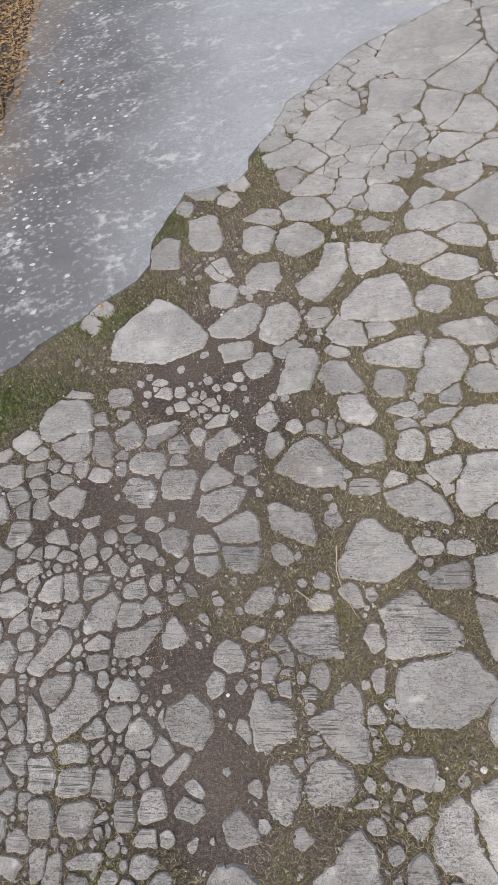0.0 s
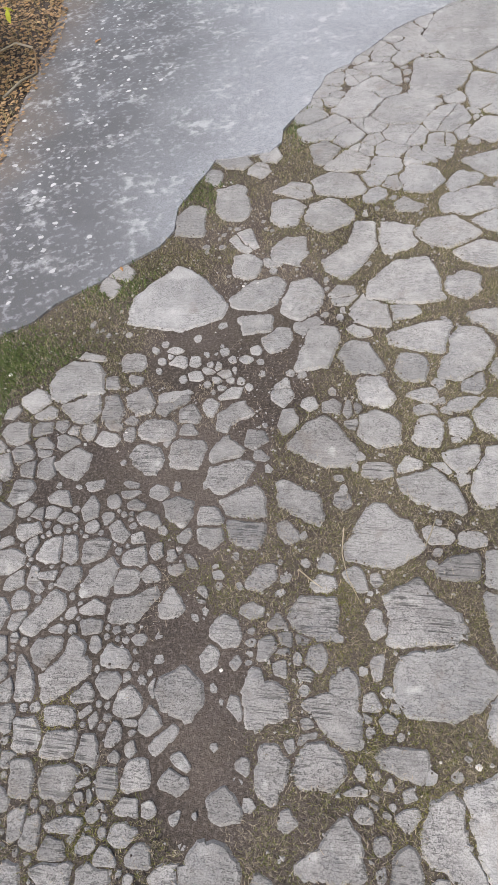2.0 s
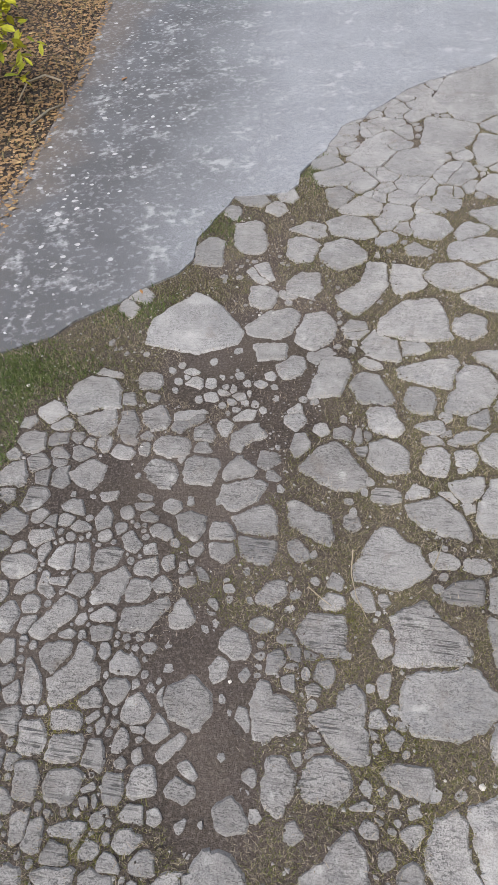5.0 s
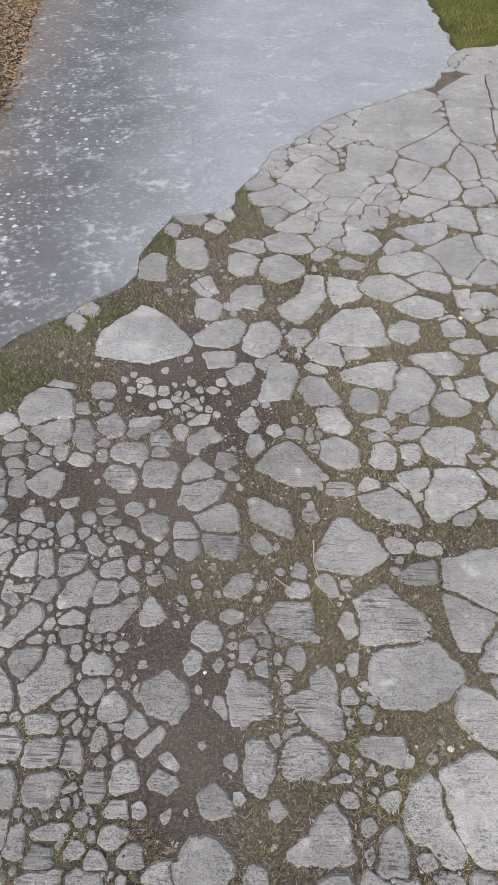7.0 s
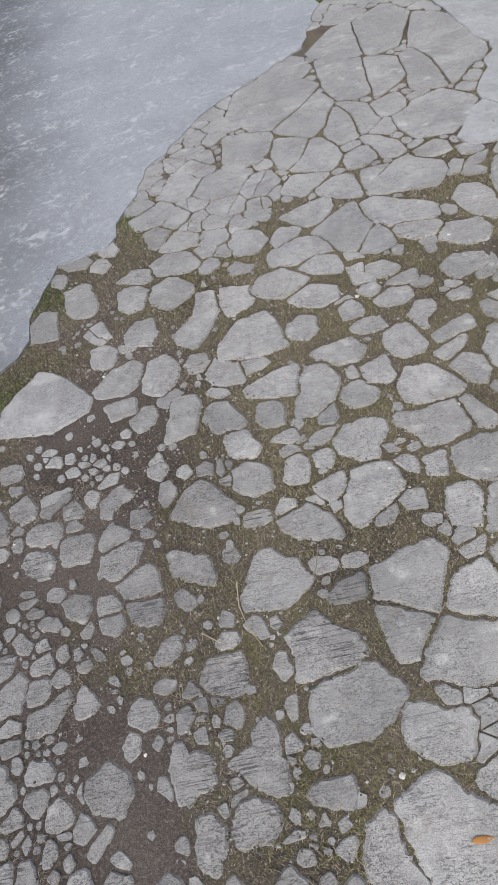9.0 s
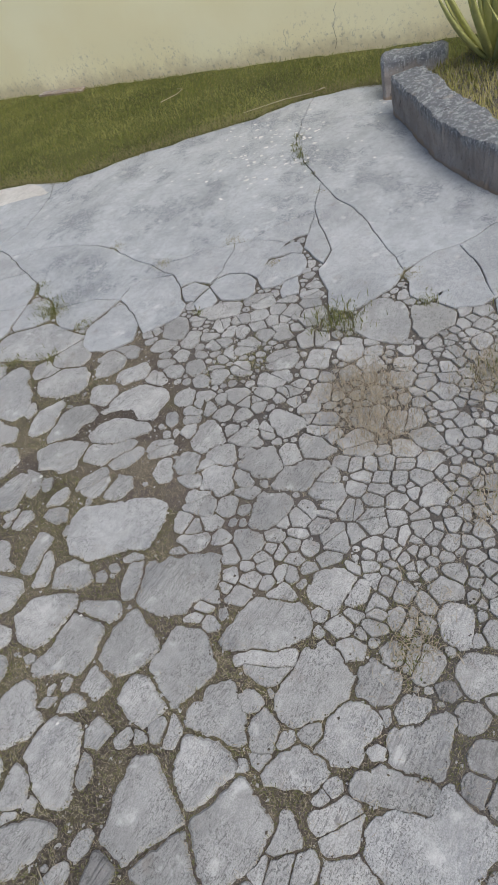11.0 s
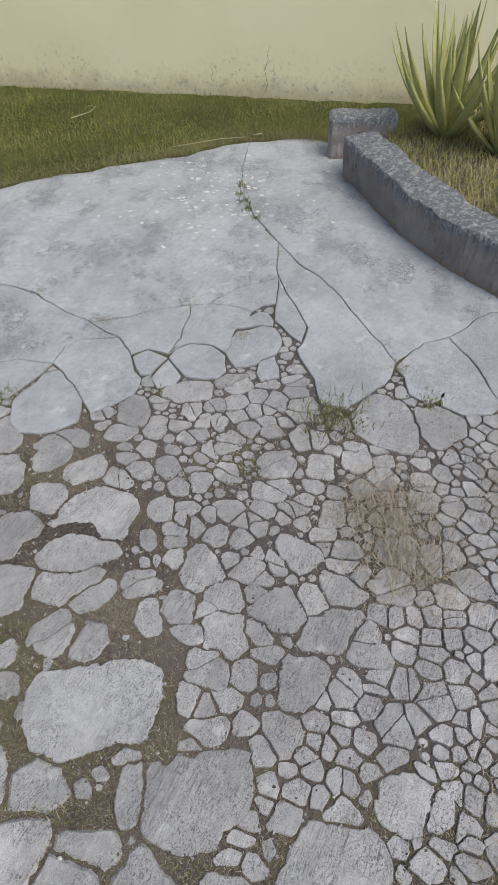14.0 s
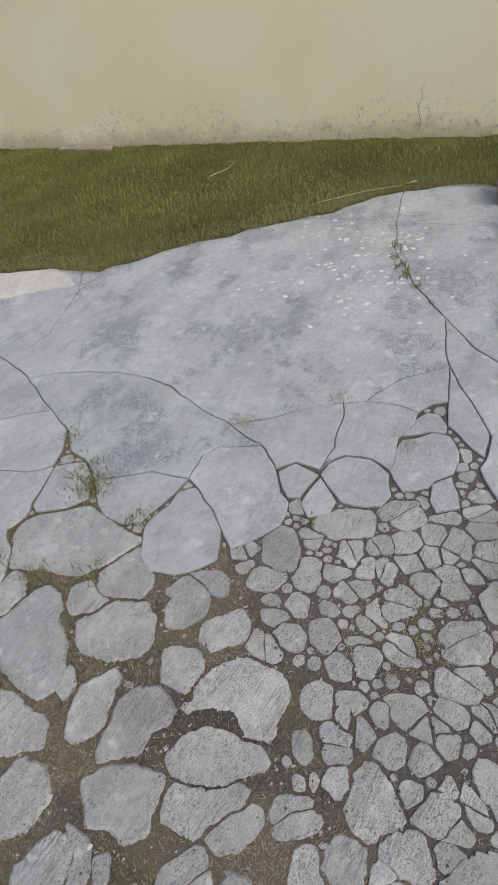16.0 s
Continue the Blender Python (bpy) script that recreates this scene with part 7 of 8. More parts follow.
chunk("crazed", (1.573, 3.526), (1.695, 3.390), (1.684, 3.218), (1.560, 3.125), (1.594, 3.324))
chunk("crazed", (1.546, 3.109), (1.596, 3.072), (1.665, 2.970), (1.666, 2.878), (1.625, 2.848), (1.563, 2.892), (1.559, 3.017))
chunk("crazed", (1.429, 2.988), (1.545, 3.015), (1.549, 2.903), (1.457, 2.863), (1.406, 2.870))
chunk("crazed", (1.081, 2.858), (1.166, 2.956), (1.306, 2.888), (1.234, 2.837), (1.151, 2.785))
chunk("crazed", (1.223, 2.790), (1.340, 2.837), (1.383, 2.808), (1.366, 2.644), (1.284, 2.683), (1.231, 2.717))
chunk("crazed", (1.449, 2.829), (1.566, 2.804), (1.461, 2.727), (1.406, 2.669), (1.417, 2.741))
chunk("east", (1.486, 1.676), (1.538, 1.674), (1.565, 1.611), (1.610, 1.546), (1.643, 1.439), (1.637, 1.387), (1.585, 1.369), (1.519, 1.369), (1.481, 1.361), (1.454, 1.428), (1.413, 1.480), (1.373, 1.532), (1.384, 1.602), (1.439, 1.656))
chunk("east", (1.421, 1.310), (1.460, 1.260), (1.515, 1.118), (1.474, 1.097), (1.448, 1.081), (1.405, 1.082), (1.356, 1.126), (1.321, 1.129), (1.295, 1.196), (1.302, 1.261), (1.364, 1.300))
chunk("east", (1.397, 1.359), (1.431, 1.340), (1.363, 1.306), (1.308, 1.296), (1.296, 1.323), (1.340, 1.351))
chunk("east", (1.165, 1.123), (1.217, 1.107), (1.261, 1.108), (1.275, 1.040), (1.240, 1.000), (1.203, 0.955), (1.151, 0.979), (1.103, 0.997), (1.094, 1.035), (1.116, 1.084))
chunk("east", (0.967, 1.360), (0.985, 1.371), (1.005, 1.359), (0.970, 1.352))
chunk("east", (1.054, 0.955), (1.105, 0.945), (1.153, 0.927), (1.178, 0.888), (1.156, 0.844), (1.114, 0.819), (1.068, 0.800), (1.054, 0.830), (1.047, 0.890))
chunk("east", (0.945, 1.106), (0.985, 1.089), (0.980, 1.067), (0.949, 1.068), (0.934, 1.089))
chunk("east", (0.989, 1.070), (0.988, 1.037), (0.975, 1.026), (0.959, 1.052))
chunk("east", (1.267, 0.960), (1.311, 0.959), (1.385, 0.944), (1.425, 0.927), (1.438, 0.888), (1.444, 0.807), (1.412, 0.773), (1.383, 0.761), (1.344, 0.798), (1.311, 0.830), (1.285, 0.904))
chunk("east", (1.254, 0.909), (1.274, 0.887), (1.317, 0.767), (1.293, 0.756), (1.243, 0.777), (1.227, 0.798), (1.232, 0.850), (1.239, 0.898))
chunk("east", (1.441, 0.910), (1.465, 0.909), (1.496, 0.880), (1.467, 0.825), (1.455, 0.836))
chunk("east", (1.247, 0.759), (1.284, 0.747), (1.319, 0.748), (1.362, 0.712), (1.351, 0.679), (1.318, 0.643), (1.304, 0.605), (1.270, 0.606), (1.221, 0.634), (1.159, 0.676), (1.144, 0.696), (1.165, 0.736), (1.204, 0.753))
chunk("east", (1.285, 0.588), (1.324, 0.590), (1.355, 0.577), (1.364, 0.537), (1.348, 0.506), (1.289, 0.501), (1.274, 0.544), (1.271, 0.578))
chunk("east", (1.518, 0.808), (1.557, 0.788), (1.578, 0.751), (1.587, 0.698), (1.532, 0.696), (1.493, 0.703), (1.478, 0.733), (1.482, 0.780))
chunk("east", (1.495, 0.694), (1.547, 0.689), (1.576, 0.676), (1.566, 0.655), (1.527, 0.649), (1.499, 0.671))
chunk("east", (1.111, 0.628), (1.163, 0.619), (1.216, 0.610), (1.253, 0.587), (1.263, 0.565), (1.229, 0.511), (1.208, 0.515), (1.168, 0.537), (1.135, 0.533), (1.117, 0.568), (1.111, 0.611))
chunk("east", (1.138, 0.678), (1.163, 0.659), (1.178, 0.639), (1.156, 0.624), (1.124, 0.635), (1.127, 0.664))
chunk("east", (1.098, 0.799), (1.132, 0.789), (1.161, 0.777), (1.144, 0.737), (1.107, 0.724), (1.080, 0.720), (1.069, 0.762))
chunk("east", (1.168, 0.860), (1.184, 0.838), (1.169, 0.785), (1.147, 0.792), (1.128, 0.825))
chunk("east", (1.089, 0.714), (1.119, 0.714), (1.134, 0.694), (1.118, 0.680), (1.090, 0.703))
chunk("east", (1.025, 0.707), (1.075, 0.694), (1.115, 0.662), (1.101, 0.621), (1.105, 0.588), (1.083, 0.591), (1.045, 0.601), (1.018, 0.705))
chunk("east", (1.183, 0.475), (1.225, 0.463), (1.248, 0.433), (1.300, 0.362), (1.163, 0.357), (1.157, 0.416), (1.161, 0.457))
chunk("east", (1.069, 0.510), (1.111, 0.515), (1.128, 0.485), (1.155, 0.357), (1.104, 0.355))
chunk("east", (1.420, 0.490), (1.457, 0.482), (1.428, 0.422), (1.376, 0.425), (1.355, 0.446), (1.373, 0.492))
chunk("east", (1.400, 0.558), (1.427, 0.544), (1.428, 0.508), (1.382, 0.504), (1.366, 0.525), (1.373, 0.549))
chunk("east", (1.538, 0.447), (1.573, 0.431), (1.588, 0.385), (1.478, 0.380), (1.492, 0.426))
chunk("east", (1.268, 0.477), (1.307, 0.469), (1.313, 0.416), (1.271, 0.418), (1.240, 0.464))
chunk("east", (1.478, 0.630), (1.502, 0.608), (1.500, 0.582), (1.480, 0.586))
chunk("east", (1.458, 0.633), (1.471, 0.622), (1.464, 0.572), (1.453, 0.565), (1.434, 0.599))
chunk("east", (1.157, 0.520), (1.182, 0.501), (1.181, 0.475), (1.155, 0.472), (1.145, 0.492))
chunk("east", (2.282, 2.149), (2.333, 2.126), (2.301, 2.037), (2.248, 2.017), (2.193, 2.050), (2.178, 2.091))
chunk("east", (2.210, 1.985), (2.288, 1.915), (2.268, 1.881), (2.217, 1.868), (2.162, 1.936), (2.172, 1.965))
chunk("east", (1.982, 1.912), (2.053, 1.903), (2.116, 1.877), (2.156, 1.827), (2.151, 1.723), (2.118, 1.686), (2.058, 1.692), (2.003, 1.678), (1.998, 1.730), (2.039, 1.793), (2.021, 1.864))
chunk("east", (2.032, 2.010), (2.103, 2.050), (2.127, 1.965), (2.075, 1.927), (2.027, 1.936))
chunk("east", (1.861, 1.881), (1.906, 1.872), (1.955, 1.830), (1.958, 1.679), (1.938, 1.659), (1.900, 1.715), (1.853, 1.756), (1.842, 1.859))
chunk("east", (1.743, 1.817), (1.802, 1.838), (1.831, 1.766), (1.872, 1.681), (1.841, 1.676), (1.784, 1.732), (1.743, 1.742))
chunk("east", (1.747, 1.703), (1.799, 1.687), (1.846, 1.637), (1.828, 1.618), (1.765, 1.640), (1.742, 1.669))
chunk("east", (1.841, 1.594), (1.882, 1.592), (1.909, 1.533), (1.872, 1.497), (1.839, 1.523), (1.823, 1.575))
chunk("east", (1.753, 1.505), (1.810, 1.511), (1.824, 1.478), (1.743, 1.435), (1.730, 1.467))
chunk("east", (1.607, 1.752), (1.653, 1.757), (1.716, 1.718), (1.693, 1.675), (1.640, 1.649), (1.608, 1.682))
chunk("east", (1.929, 1.442), (2.002, 1.450), (2.036, 1.433), (1.990, 1.348), (1.940, 1.331), (1.904, 1.384), (1.906, 1.423))
chunk("east", (1.893, 1.361), (1.925, 1.344), (1.940, 1.293), (1.891, 1.240), (1.861, 1.248), (1.855, 1.301), (1.868, 1.352))
chunk("east", (1.742, 1.306), (1.822, 1.335), (1.843, 1.315), (1.849, 1.235), (1.773, 1.205), (1.744, 1.227))
chunk("east", (1.807, 1.461), (1.858, 1.443), (1.876, 1.402), (1.837, 1.372), (1.789, 1.369), (1.775, 1.410))
chunk("east", (1.882, 1.228), (1.940, 1.201), (1.974, 1.158), (1.899, 1.084), (1.860, 1.099), (1.845, 1.146), (1.866, 1.205))
chunk("east", (1.962, 1.319), (2.032, 1.286), (2.046, 1.262), (1.995, 1.191), (1.974, 1.194), (1.959, 1.244))
chunk("east", (1.809, 1.213), (1.851, 1.218), (1.847, 1.173), (1.809, 1.136), (1.795, 1.174))
chunk("east", (1.652, 1.317), (1.718, 1.324), (1.736, 1.259), (1.691, 1.226), (1.656, 1.231))
chunk("east", (2.725, 1.107), (2.858, 1.084), (2.854, 0.980), (2.765, 0.905), (2.640, 0.884), (2.600, 0.896), (2.613, 0.994), (2.654, 1.082))
chunk("east", (2.779, 0.897), (2.837, 0.897), (2.864, 0.822), (2.818, 0.749), (2.747, 0.731), (2.693, 0.780), (2.653, 0.811), (2.708, 0.867))
chunk("east", (1.822, 1.060), (1.892, 1.057), (1.930, 1.024), (1.955, 0.931), (1.845, 0.954), (1.830, 0.999))
chunk("east", (1.834, 0.941), (1.888, 0.937), (1.946, 0.912), (1.896, 0.870), (1.839, 0.836), (1.825, 0.902))
chunk("east", (1.657, 1.063), (1.768, 1.086), (1.785, 1.021), (1.773, 0.985), (1.708, 0.993), (1.663, 1.020))
chunk("east", (2.149, 0.707), (2.182, 0.664), (2.137, 0.605), (2.107, 0.617), (2.112, 0.671))
chunk("east", (2.061, 0.920), (2.115, 0.880), (2.099, 0.828), (2.061, 0.813), (2.021, 0.822), (2.024, 0.896))
chunk("east", (2.214, 0.798), (2.261, 0.738), (2.221, 0.693), (2.180, 0.695), (2.146, 0.746), (2.174, 0.783))
chunk("east", (2.120, 1.209), (2.142, 1.206), (2.127, 1.110), (2.098, 1.084), (2.042, 1.123), (2.067, 1.194))
chunk("east", (2.421, 1.370), (2.461, 1.351), (2.481, 1.284), (2.450, 1.258), (2.394, 1.259), (2.371, 1.313), (2.382, 1.354))
chunk("east", (2.320, 1.349), (2.368, 1.272), (2.325, 1.236), (2.276, 1.255), (2.277, 1.329))
chunk("east", (2.216, 1.105), (2.307, 1.109), (2.321, 1.069), (2.242, 1.047))
chunk("east", (2.414, 1.194), (2.491, 1.204), (2.505, 1.148), (2.416, 1.126))
chunk("east", (2.532, 1.104), (2.565, 1.043), (2.508, 1.015), (2.469, 1.042), (2.480, 1.087))
chunk("mid", (2.155, 2.729), (2.252, 2.800), (2.328, 2.825), (2.405, 2.744), (2.471, 2.625), (2.453, 2.515), (2.414, 2.421), (2.409, 2.354), (2.361, 2.383), (2.278, 2.422), (2.217, 2.477), (2.201, 2.596))
chunk("mid", (2.205, 2.372), (2.256, 2.400), (2.337, 2.365), (2.394, 2.331), (2.343, 2.258), (2.271, 2.219), (2.226, 2.227), (2.195, 2.335))
chunk("mid", (2.028, 2.702), (2.111, 2.710), (2.151, 2.691), (2.137, 2.636), (2.087, 2.604), (2.016, 2.606), (1.979, 2.644))
chunk("mid", (1.951, 2.598), (1.980, 2.612), (2.069, 2.588), (2.144, 2.547), (2.131, 2.483), (2.099, 2.443), (2.066, 2.441), (2.010, 2.357), (1.922, 2.296), (1.886, 2.289), (1.847, 2.313), (1.854, 2.391), (1.873, 2.470))
chunk("mid", (2.073, 2.361), (2.107, 2.328), (2.178, 2.286), (2.211, 2.194), (2.166, 2.141), (2.104, 2.110), (2.059, 2.122), (2.018, 2.202), (2.010, 2.275), (2.033, 2.324))
chunk("mid", (1.718, 2.468), (1.748, 2.487), (1.800, 2.463), (1.830, 2.380), (1.802, 2.331), (1.807, 2.255), (1.752, 2.218), (1.702, 2.262), (1.687, 2.329), (1.683, 2.420))
chunk("mid", (1.798, 2.170), (1.848, 2.200), (1.917, 2.212), (1.995, 2.162), (1.986, 2.134), (1.919, 2.116), (1.854, 2.099), (1.795, 2.136))
chunk("mid", (1.793, 2.062), (1.848, 2.073), (1.927, 2.097), (1.977, 2.064), (1.999, 2.008), (1.969, 1.949), (1.932, 1.935), (1.900, 1.971), (1.842, 1.970), (1.816, 2.010), (1.784, 2.045))
chunk("mid", (1.717, 2.053), (1.766, 2.032), (1.804, 1.963), (1.812, 1.875), (1.779, 1.862), (1.747, 1.867), (1.697, 1.851), (1.663, 1.880), (1.677, 1.926), (1.657, 1.986), (1.685, 2.004))
chunk("mid", (1.615, 1.643), (1.649, 1.648), (1.708, 1.629), (1.715, 1.588), (1.679, 1.561), (1.626, 1.562), (1.602, 1.599))
chunk("mid", (1.567, 1.897), (1.606, 1.928), (1.627, 1.898), (1.584, 1.875), (1.568, 1.881))
chunk("mid", (1.512, 1.829), (1.557, 1.837), (1.605, 1.804), (1.563, 1.775), (1.536, 1.780), (1.528, 1.808))
chunk("mid", (1.420, 1.965), (1.453, 1.948), (1.470, 1.926), (1.438, 1.917), (1.412, 1.939))
chunk("mid", (1.902, 2.673), (1.957, 2.673), (1.912, 2.614), (1.866, 2.594), (1.832, 2.627))
chunk("east", (2.478, 1.921), (2.562, 1.960), (2.614, 1.937), (2.608, 1.892), (2.537, 1.849), (2.471, 1.838), (2.457, 1.881))
chunk("east", (2.675, 1.841), (2.714, 1.838), (2.740, 1.768), (2.762, 1.679), (2.682, 1.659), (2.642, 1.748), (2.638, 1.815))
chunk("east", (2.779, 1.666), (2.816, 1.651), (2.853, 1.561), (2.783, 1.530), (2.746, 1.572), (2.750, 1.637))
chunk("east", (2.610, 1.873), (2.630, 1.862), (2.624, 1.789), (2.573, 1.796), (2.578, 1.834))
chunk("east", (2.626, 1.722), (2.647, 1.670), (2.602, 1.653), (2.550, 1.673), (2.576, 1.717))
chunk("east", (2.448, 1.808), (2.515, 1.810), (2.527, 1.776), (2.482, 1.741), (2.430, 1.752), (2.432, 1.791))
chunk("east", (2.382, 1.933), (2.439, 1.932), (2.457, 1.901), (2.455, 1.840), (2.396, 1.861), (2.379, 1.911))
chunk("east", (2.526, 1.646), (2.580, 1.649), (2.598, 1.616), (2.537, 1.593), (2.527, 1.611))
chunk("east", (2.535, 1.586), (2.594, 1.607), (2.604, 1.577), (2.580, 1.551), (2.527, 1.550))
chunk("east", (2.484, 1.735), (2.526, 1.743), (2.526, 1.710), (2.526, 1.664), (2.485, 1.702))
chunk("east", (2.450, 1.678), (2.492, 1.668), (2.514, 1.606), (2.480, 1.593), (2.437, 1.638))
chunk("east", (2.425, 1.519), (2.488, 1.541), (2.528, 1.516), (2.499, 1.453), (2.468, 1.456))
chunk("east", (2.547, 1.490), (2.579, 1.491), (2.594, 1.447), (2.580, 1.426), (2.526, 1.434), (2.525, 1.466))
chunk("east", (2.624, 1.656), (2.671, 1.655), (2.687, 1.606), (2.637, 1.580), (2.605, 1.622))
chunk("east", (2.267, 1.562), (2.305, 1.560), (2.313, 1.515), (2.300, 1.502), (2.245, 1.505), (2.237, 1.526))
chunk("east", (2.328, 1.501), (2.367, 1.494), (2.375, 1.449), (2.319, 1.408), (2.313, 1.444), (2.316, 1.484))
chunk("east", (2.327, 1.706), (2.352, 1.664), (2.318, 1.624), (2.266, 1.636), (2.279, 1.676))
chunk("east", (2.235, 1.623), (2.267, 1.611), (2.260, 1.559), (2.218, 1.551), (2.209, 1.596))
chunk("east", (2.157, 1.473), (2.184, 1.467), (2.185, 1.445), (2.136, 1.428), (2.135, 1.449))
chunk("east", (2.118, 1.549), (2.161, 1.544), (2.144, 1.526), (2.093, 1.513))
chunk("east", (2.026, 1.541), (2.076, 1.560), (2.087, 1.544), (2.077, 1.502), (2.029, 1.483), (2.003, 1.524))
chunk("east", (1.963, 1.515), (2.000, 1.515), (2.007, 1.481), (1.973, 1.460), (1.944, 1.477))
chunk("east", (1.807, 1.357), (1.850, 1.364), (1.875, 1.354), (1.856, 1.312), (1.840, 1.319))
chunk("east", (1.762, 1.414), (1.784, 1.381), (1.791, 1.330), (1.752, 1.311), (1.734, 1.333))
chunk("east", (1.932, 1.259), (1.954, 1.253), (1.958, 1.230), (1.950, 1.194), (1.900, 1.225), (1.903, 1.244))
chunk("east", (1.982, 1.333), (2.018, 1.359), (2.038, 1.345), (2.039, 1.312), (2.015, 1.304))
chunk("east", (2.052, 1.283), (2.087, 1.267), (2.058, 1.240), (2.043, 1.242))
chunk("east", (2.048, 1.231), (2.083, 1.228), (2.063, 1.182), (2.029, 1.159), (2.008, 1.189))
chunk("east", (2.076, 1.357), (2.116, 1.350), (2.130, 1.334), (2.111, 1.294), (2.093, 1.302), (2.067, 1.327))
chunk("east", (2.057, 1.435), (2.097, 1.428), (2.127, 1.396), (2.100, 1.368), (2.073, 1.363), (2.055, 1.406))
chunk("east", (2.165, 1.304), (2.181, 1.268), (2.139, 1.263), (2.119, 1.283), (2.134, 1.308))
chunk("crazed", (1.653, 4.204), (1.898, 4.448), (2.004, 4.456), (1.886, 3.988), (1.762, 3.978), (1.680, 4.130))
chunk("crazed", (2.014, 4.445), (2.285, 4.584), (2.331, 4.350), (2.085, 3.948), (1.945, 3.933), (1.912, 3.993))
chunk("crazed", (1.889, 3.918), (1.946, 3.894), (2.025, 3.793), (1.985, 3.583), (1.780, 3.450), (1.818, 3.643))
chunk("crazed", (1.662, 4.078), (1.872, 3.934), (1.797, 3.661), (1.759, 3.505), (1.594, 3.524), (1.596, 3.749))
chunk("crazed", (1.988, 3.563), (2.043, 3.796), (2.123, 3.844), (2.139, 3.645), (2.084, 3.334), (1.957, 3.403))
chunk("crazed", (2.169, 3.662), (2.151, 3.885), (2.360, 4.319), (2.509, 4.127), (2.477, 3.714), (2.380, 3.486), (2.286, 3.485), (2.115, 3.324))
chunk("crazed", (1.761, 3.193), (1.894, 3.265), (2.041, 3.294), (2.150, 3.114), (2.027, 2.968), (2.000, 2.940), (1.912, 2.911), (1.768, 2.956), (1.749, 3.067))


build_chunks()
slabs = covered.copy()
for axis, way in ((0, 1), (0, -1), (1, 1), (1, -1)):
    slabs |= np.roll(covered, way, axis)


def clear_of_slabs(line, x, y):
    """Draws an outline back to where the slab's broken edge begins; nothing is left of a piece that lies under it."""
    def under(px, py):
        i, j = int((px - MASK_X) / FINE), int((py - MASK_Y) / FINE)
        return 0 <= i < slabs.shape[1] and 0 <= j < slabs.shape[0] and slabs[j, i]

    n = len(line)
    cx, cy = sum(p[0] for p in line) / n, sum(p[1] for p in line) / n
    hit = sum(under(x + px, y + py) for px, py in line)
    if hit == 0:
        return line
    if hit > 0.45 * n or under(x + cx, y + cy):
        return []
    out = []
    for px, py in line:
        f = 1.0
        while f > 0.3 and under(x + cx + (px - cx) * f, y + cy + (py - cy) * f):
            f -= 0.04
        out.append((cx + (px - cx) * f, cy + (py - cy) * f))
    return out


def build_stones():
    loose_v, loose_f, todo = [], [], []
    for i, (where, x, y, a, b, turn) in enumerate(STONES):
        rng = random.Random(1000 + i)
        poly = outline(i, rng)
        if len(poly) < 3:
            continue
        if where == "gap":
            k, n, top = len(loose_v), len(poly), rng.uniform(0.0, 0.008)
            cover(poly, x, y)
            loose_v += [(x + px, y + py, -0.03) for px, py in poly] + [(x + px * 0.85, y + py * 0.85, top + rng.uniform(-0.002, 0.002)) for px, py in poly]
            loose_f += [(k + j, k + (j + 1) % n, k + n + (j + 1) % n, k + n + j) for j in range(n)] + [tuple(range(k + n, k + 2 * n))]
            continue
        skin = TROWELLED if where == "crazed" or (b > 0.085 and where == "east") else WORN_SHADED if where in ("west", "verge") and y < 1.5 else TROWELLED if where == "rim" else STONE
        base_top = 0.0025 + rng.uniform(0.0, 0.004)
        for bit in split(poly, rng, SPLIT.get(where, 0.0) if 0.026 < b < 0.1 else 0.0):
            if bit is not poly:
                bit = wander(bit, x, y)
                line = clear_of_slabs(worn(bit, rng, 0.013, min(0.0015, 0.04 * b)), x, y)
            else:
                line = clear_of_slabs(worn(bit, rng, 0.013, min(0.0055, 0.1 * b)), x, y)
            if not line:
                continue
            cover(line, x, y)
            todo.append((where, x, y, line, base_top + rng.uniform(0.0, 0.0015), (rng.uniform(-0.01, 0.01), rng.uniform(-0.01, 0.01)), b, skin))
    for where, x, y, line, top, tilt, b, skin in todo:
        tight = where in ("east", "crazed", "rim", "rest") or x - 0.8 * y > 0.7
        line = spread(line, x, y, min(0.016, 0.35 * b) if tight else min(0.005, 0.12 * b), 0.0026)
        cover(line, x, y)
        piece("stone", line, x, y, top, tilt, min(0.0025, 0.09 * b) if tight else min(0.006, 0.2 * b), skin, PAVING[where])
    tagged(mesh_object("rubble", loose_v, loose_f, STONE), "small chips of broken concrete in the joints", "rubble", kind="stuff")


build_stones()


def wedge_in(poly, count, low, high, seed, parent, skin, reach):
    """Bits that fill the open joints; each spreads until it meets its neighbours."""
    rng = random.Random(seed)
    spots = bare(scatter(poly, 16000, seed))
    ring = [(math.cos(0.524 * k), math.sin(0.524 * k)) for k in range(12)]
    made = 0
    for x, y in spots.tolist():
        r = low
        while r < high and len(bare(np.array([(x + (r + 0.004) * u, y + (r + 0.004) * v) for u, v in ring] + [(x, y)]))) == 13:
            r += 0.003
        r -= 0.003
        if r < low or made >= count:
            continue
        turn, n = rng.uniform(0, 6.28), rng.choice((3, 4, 4, 5))
        line = []
        for k in range(n):
            f, far = turn + 6.283 * (k + rng.uniform(-0.25, 0.25)) / n, r * rng.uniform(0.8, 1.3)
            line.append((far * math.cos(f), far * math.sin(f)))
        line = spread(worn(line, rng, 0.005, 0.08 * r), x, y, reach, 0.0022)
        cover(line, x, y)
        piece("stone", line, x, y, rng.uniform(0.002, 0.0055), (rng.uniform(-0.015, 0.015), rng.uniform(-0.015, 0.015)), 0.0022, skin, parent)
        made += 1


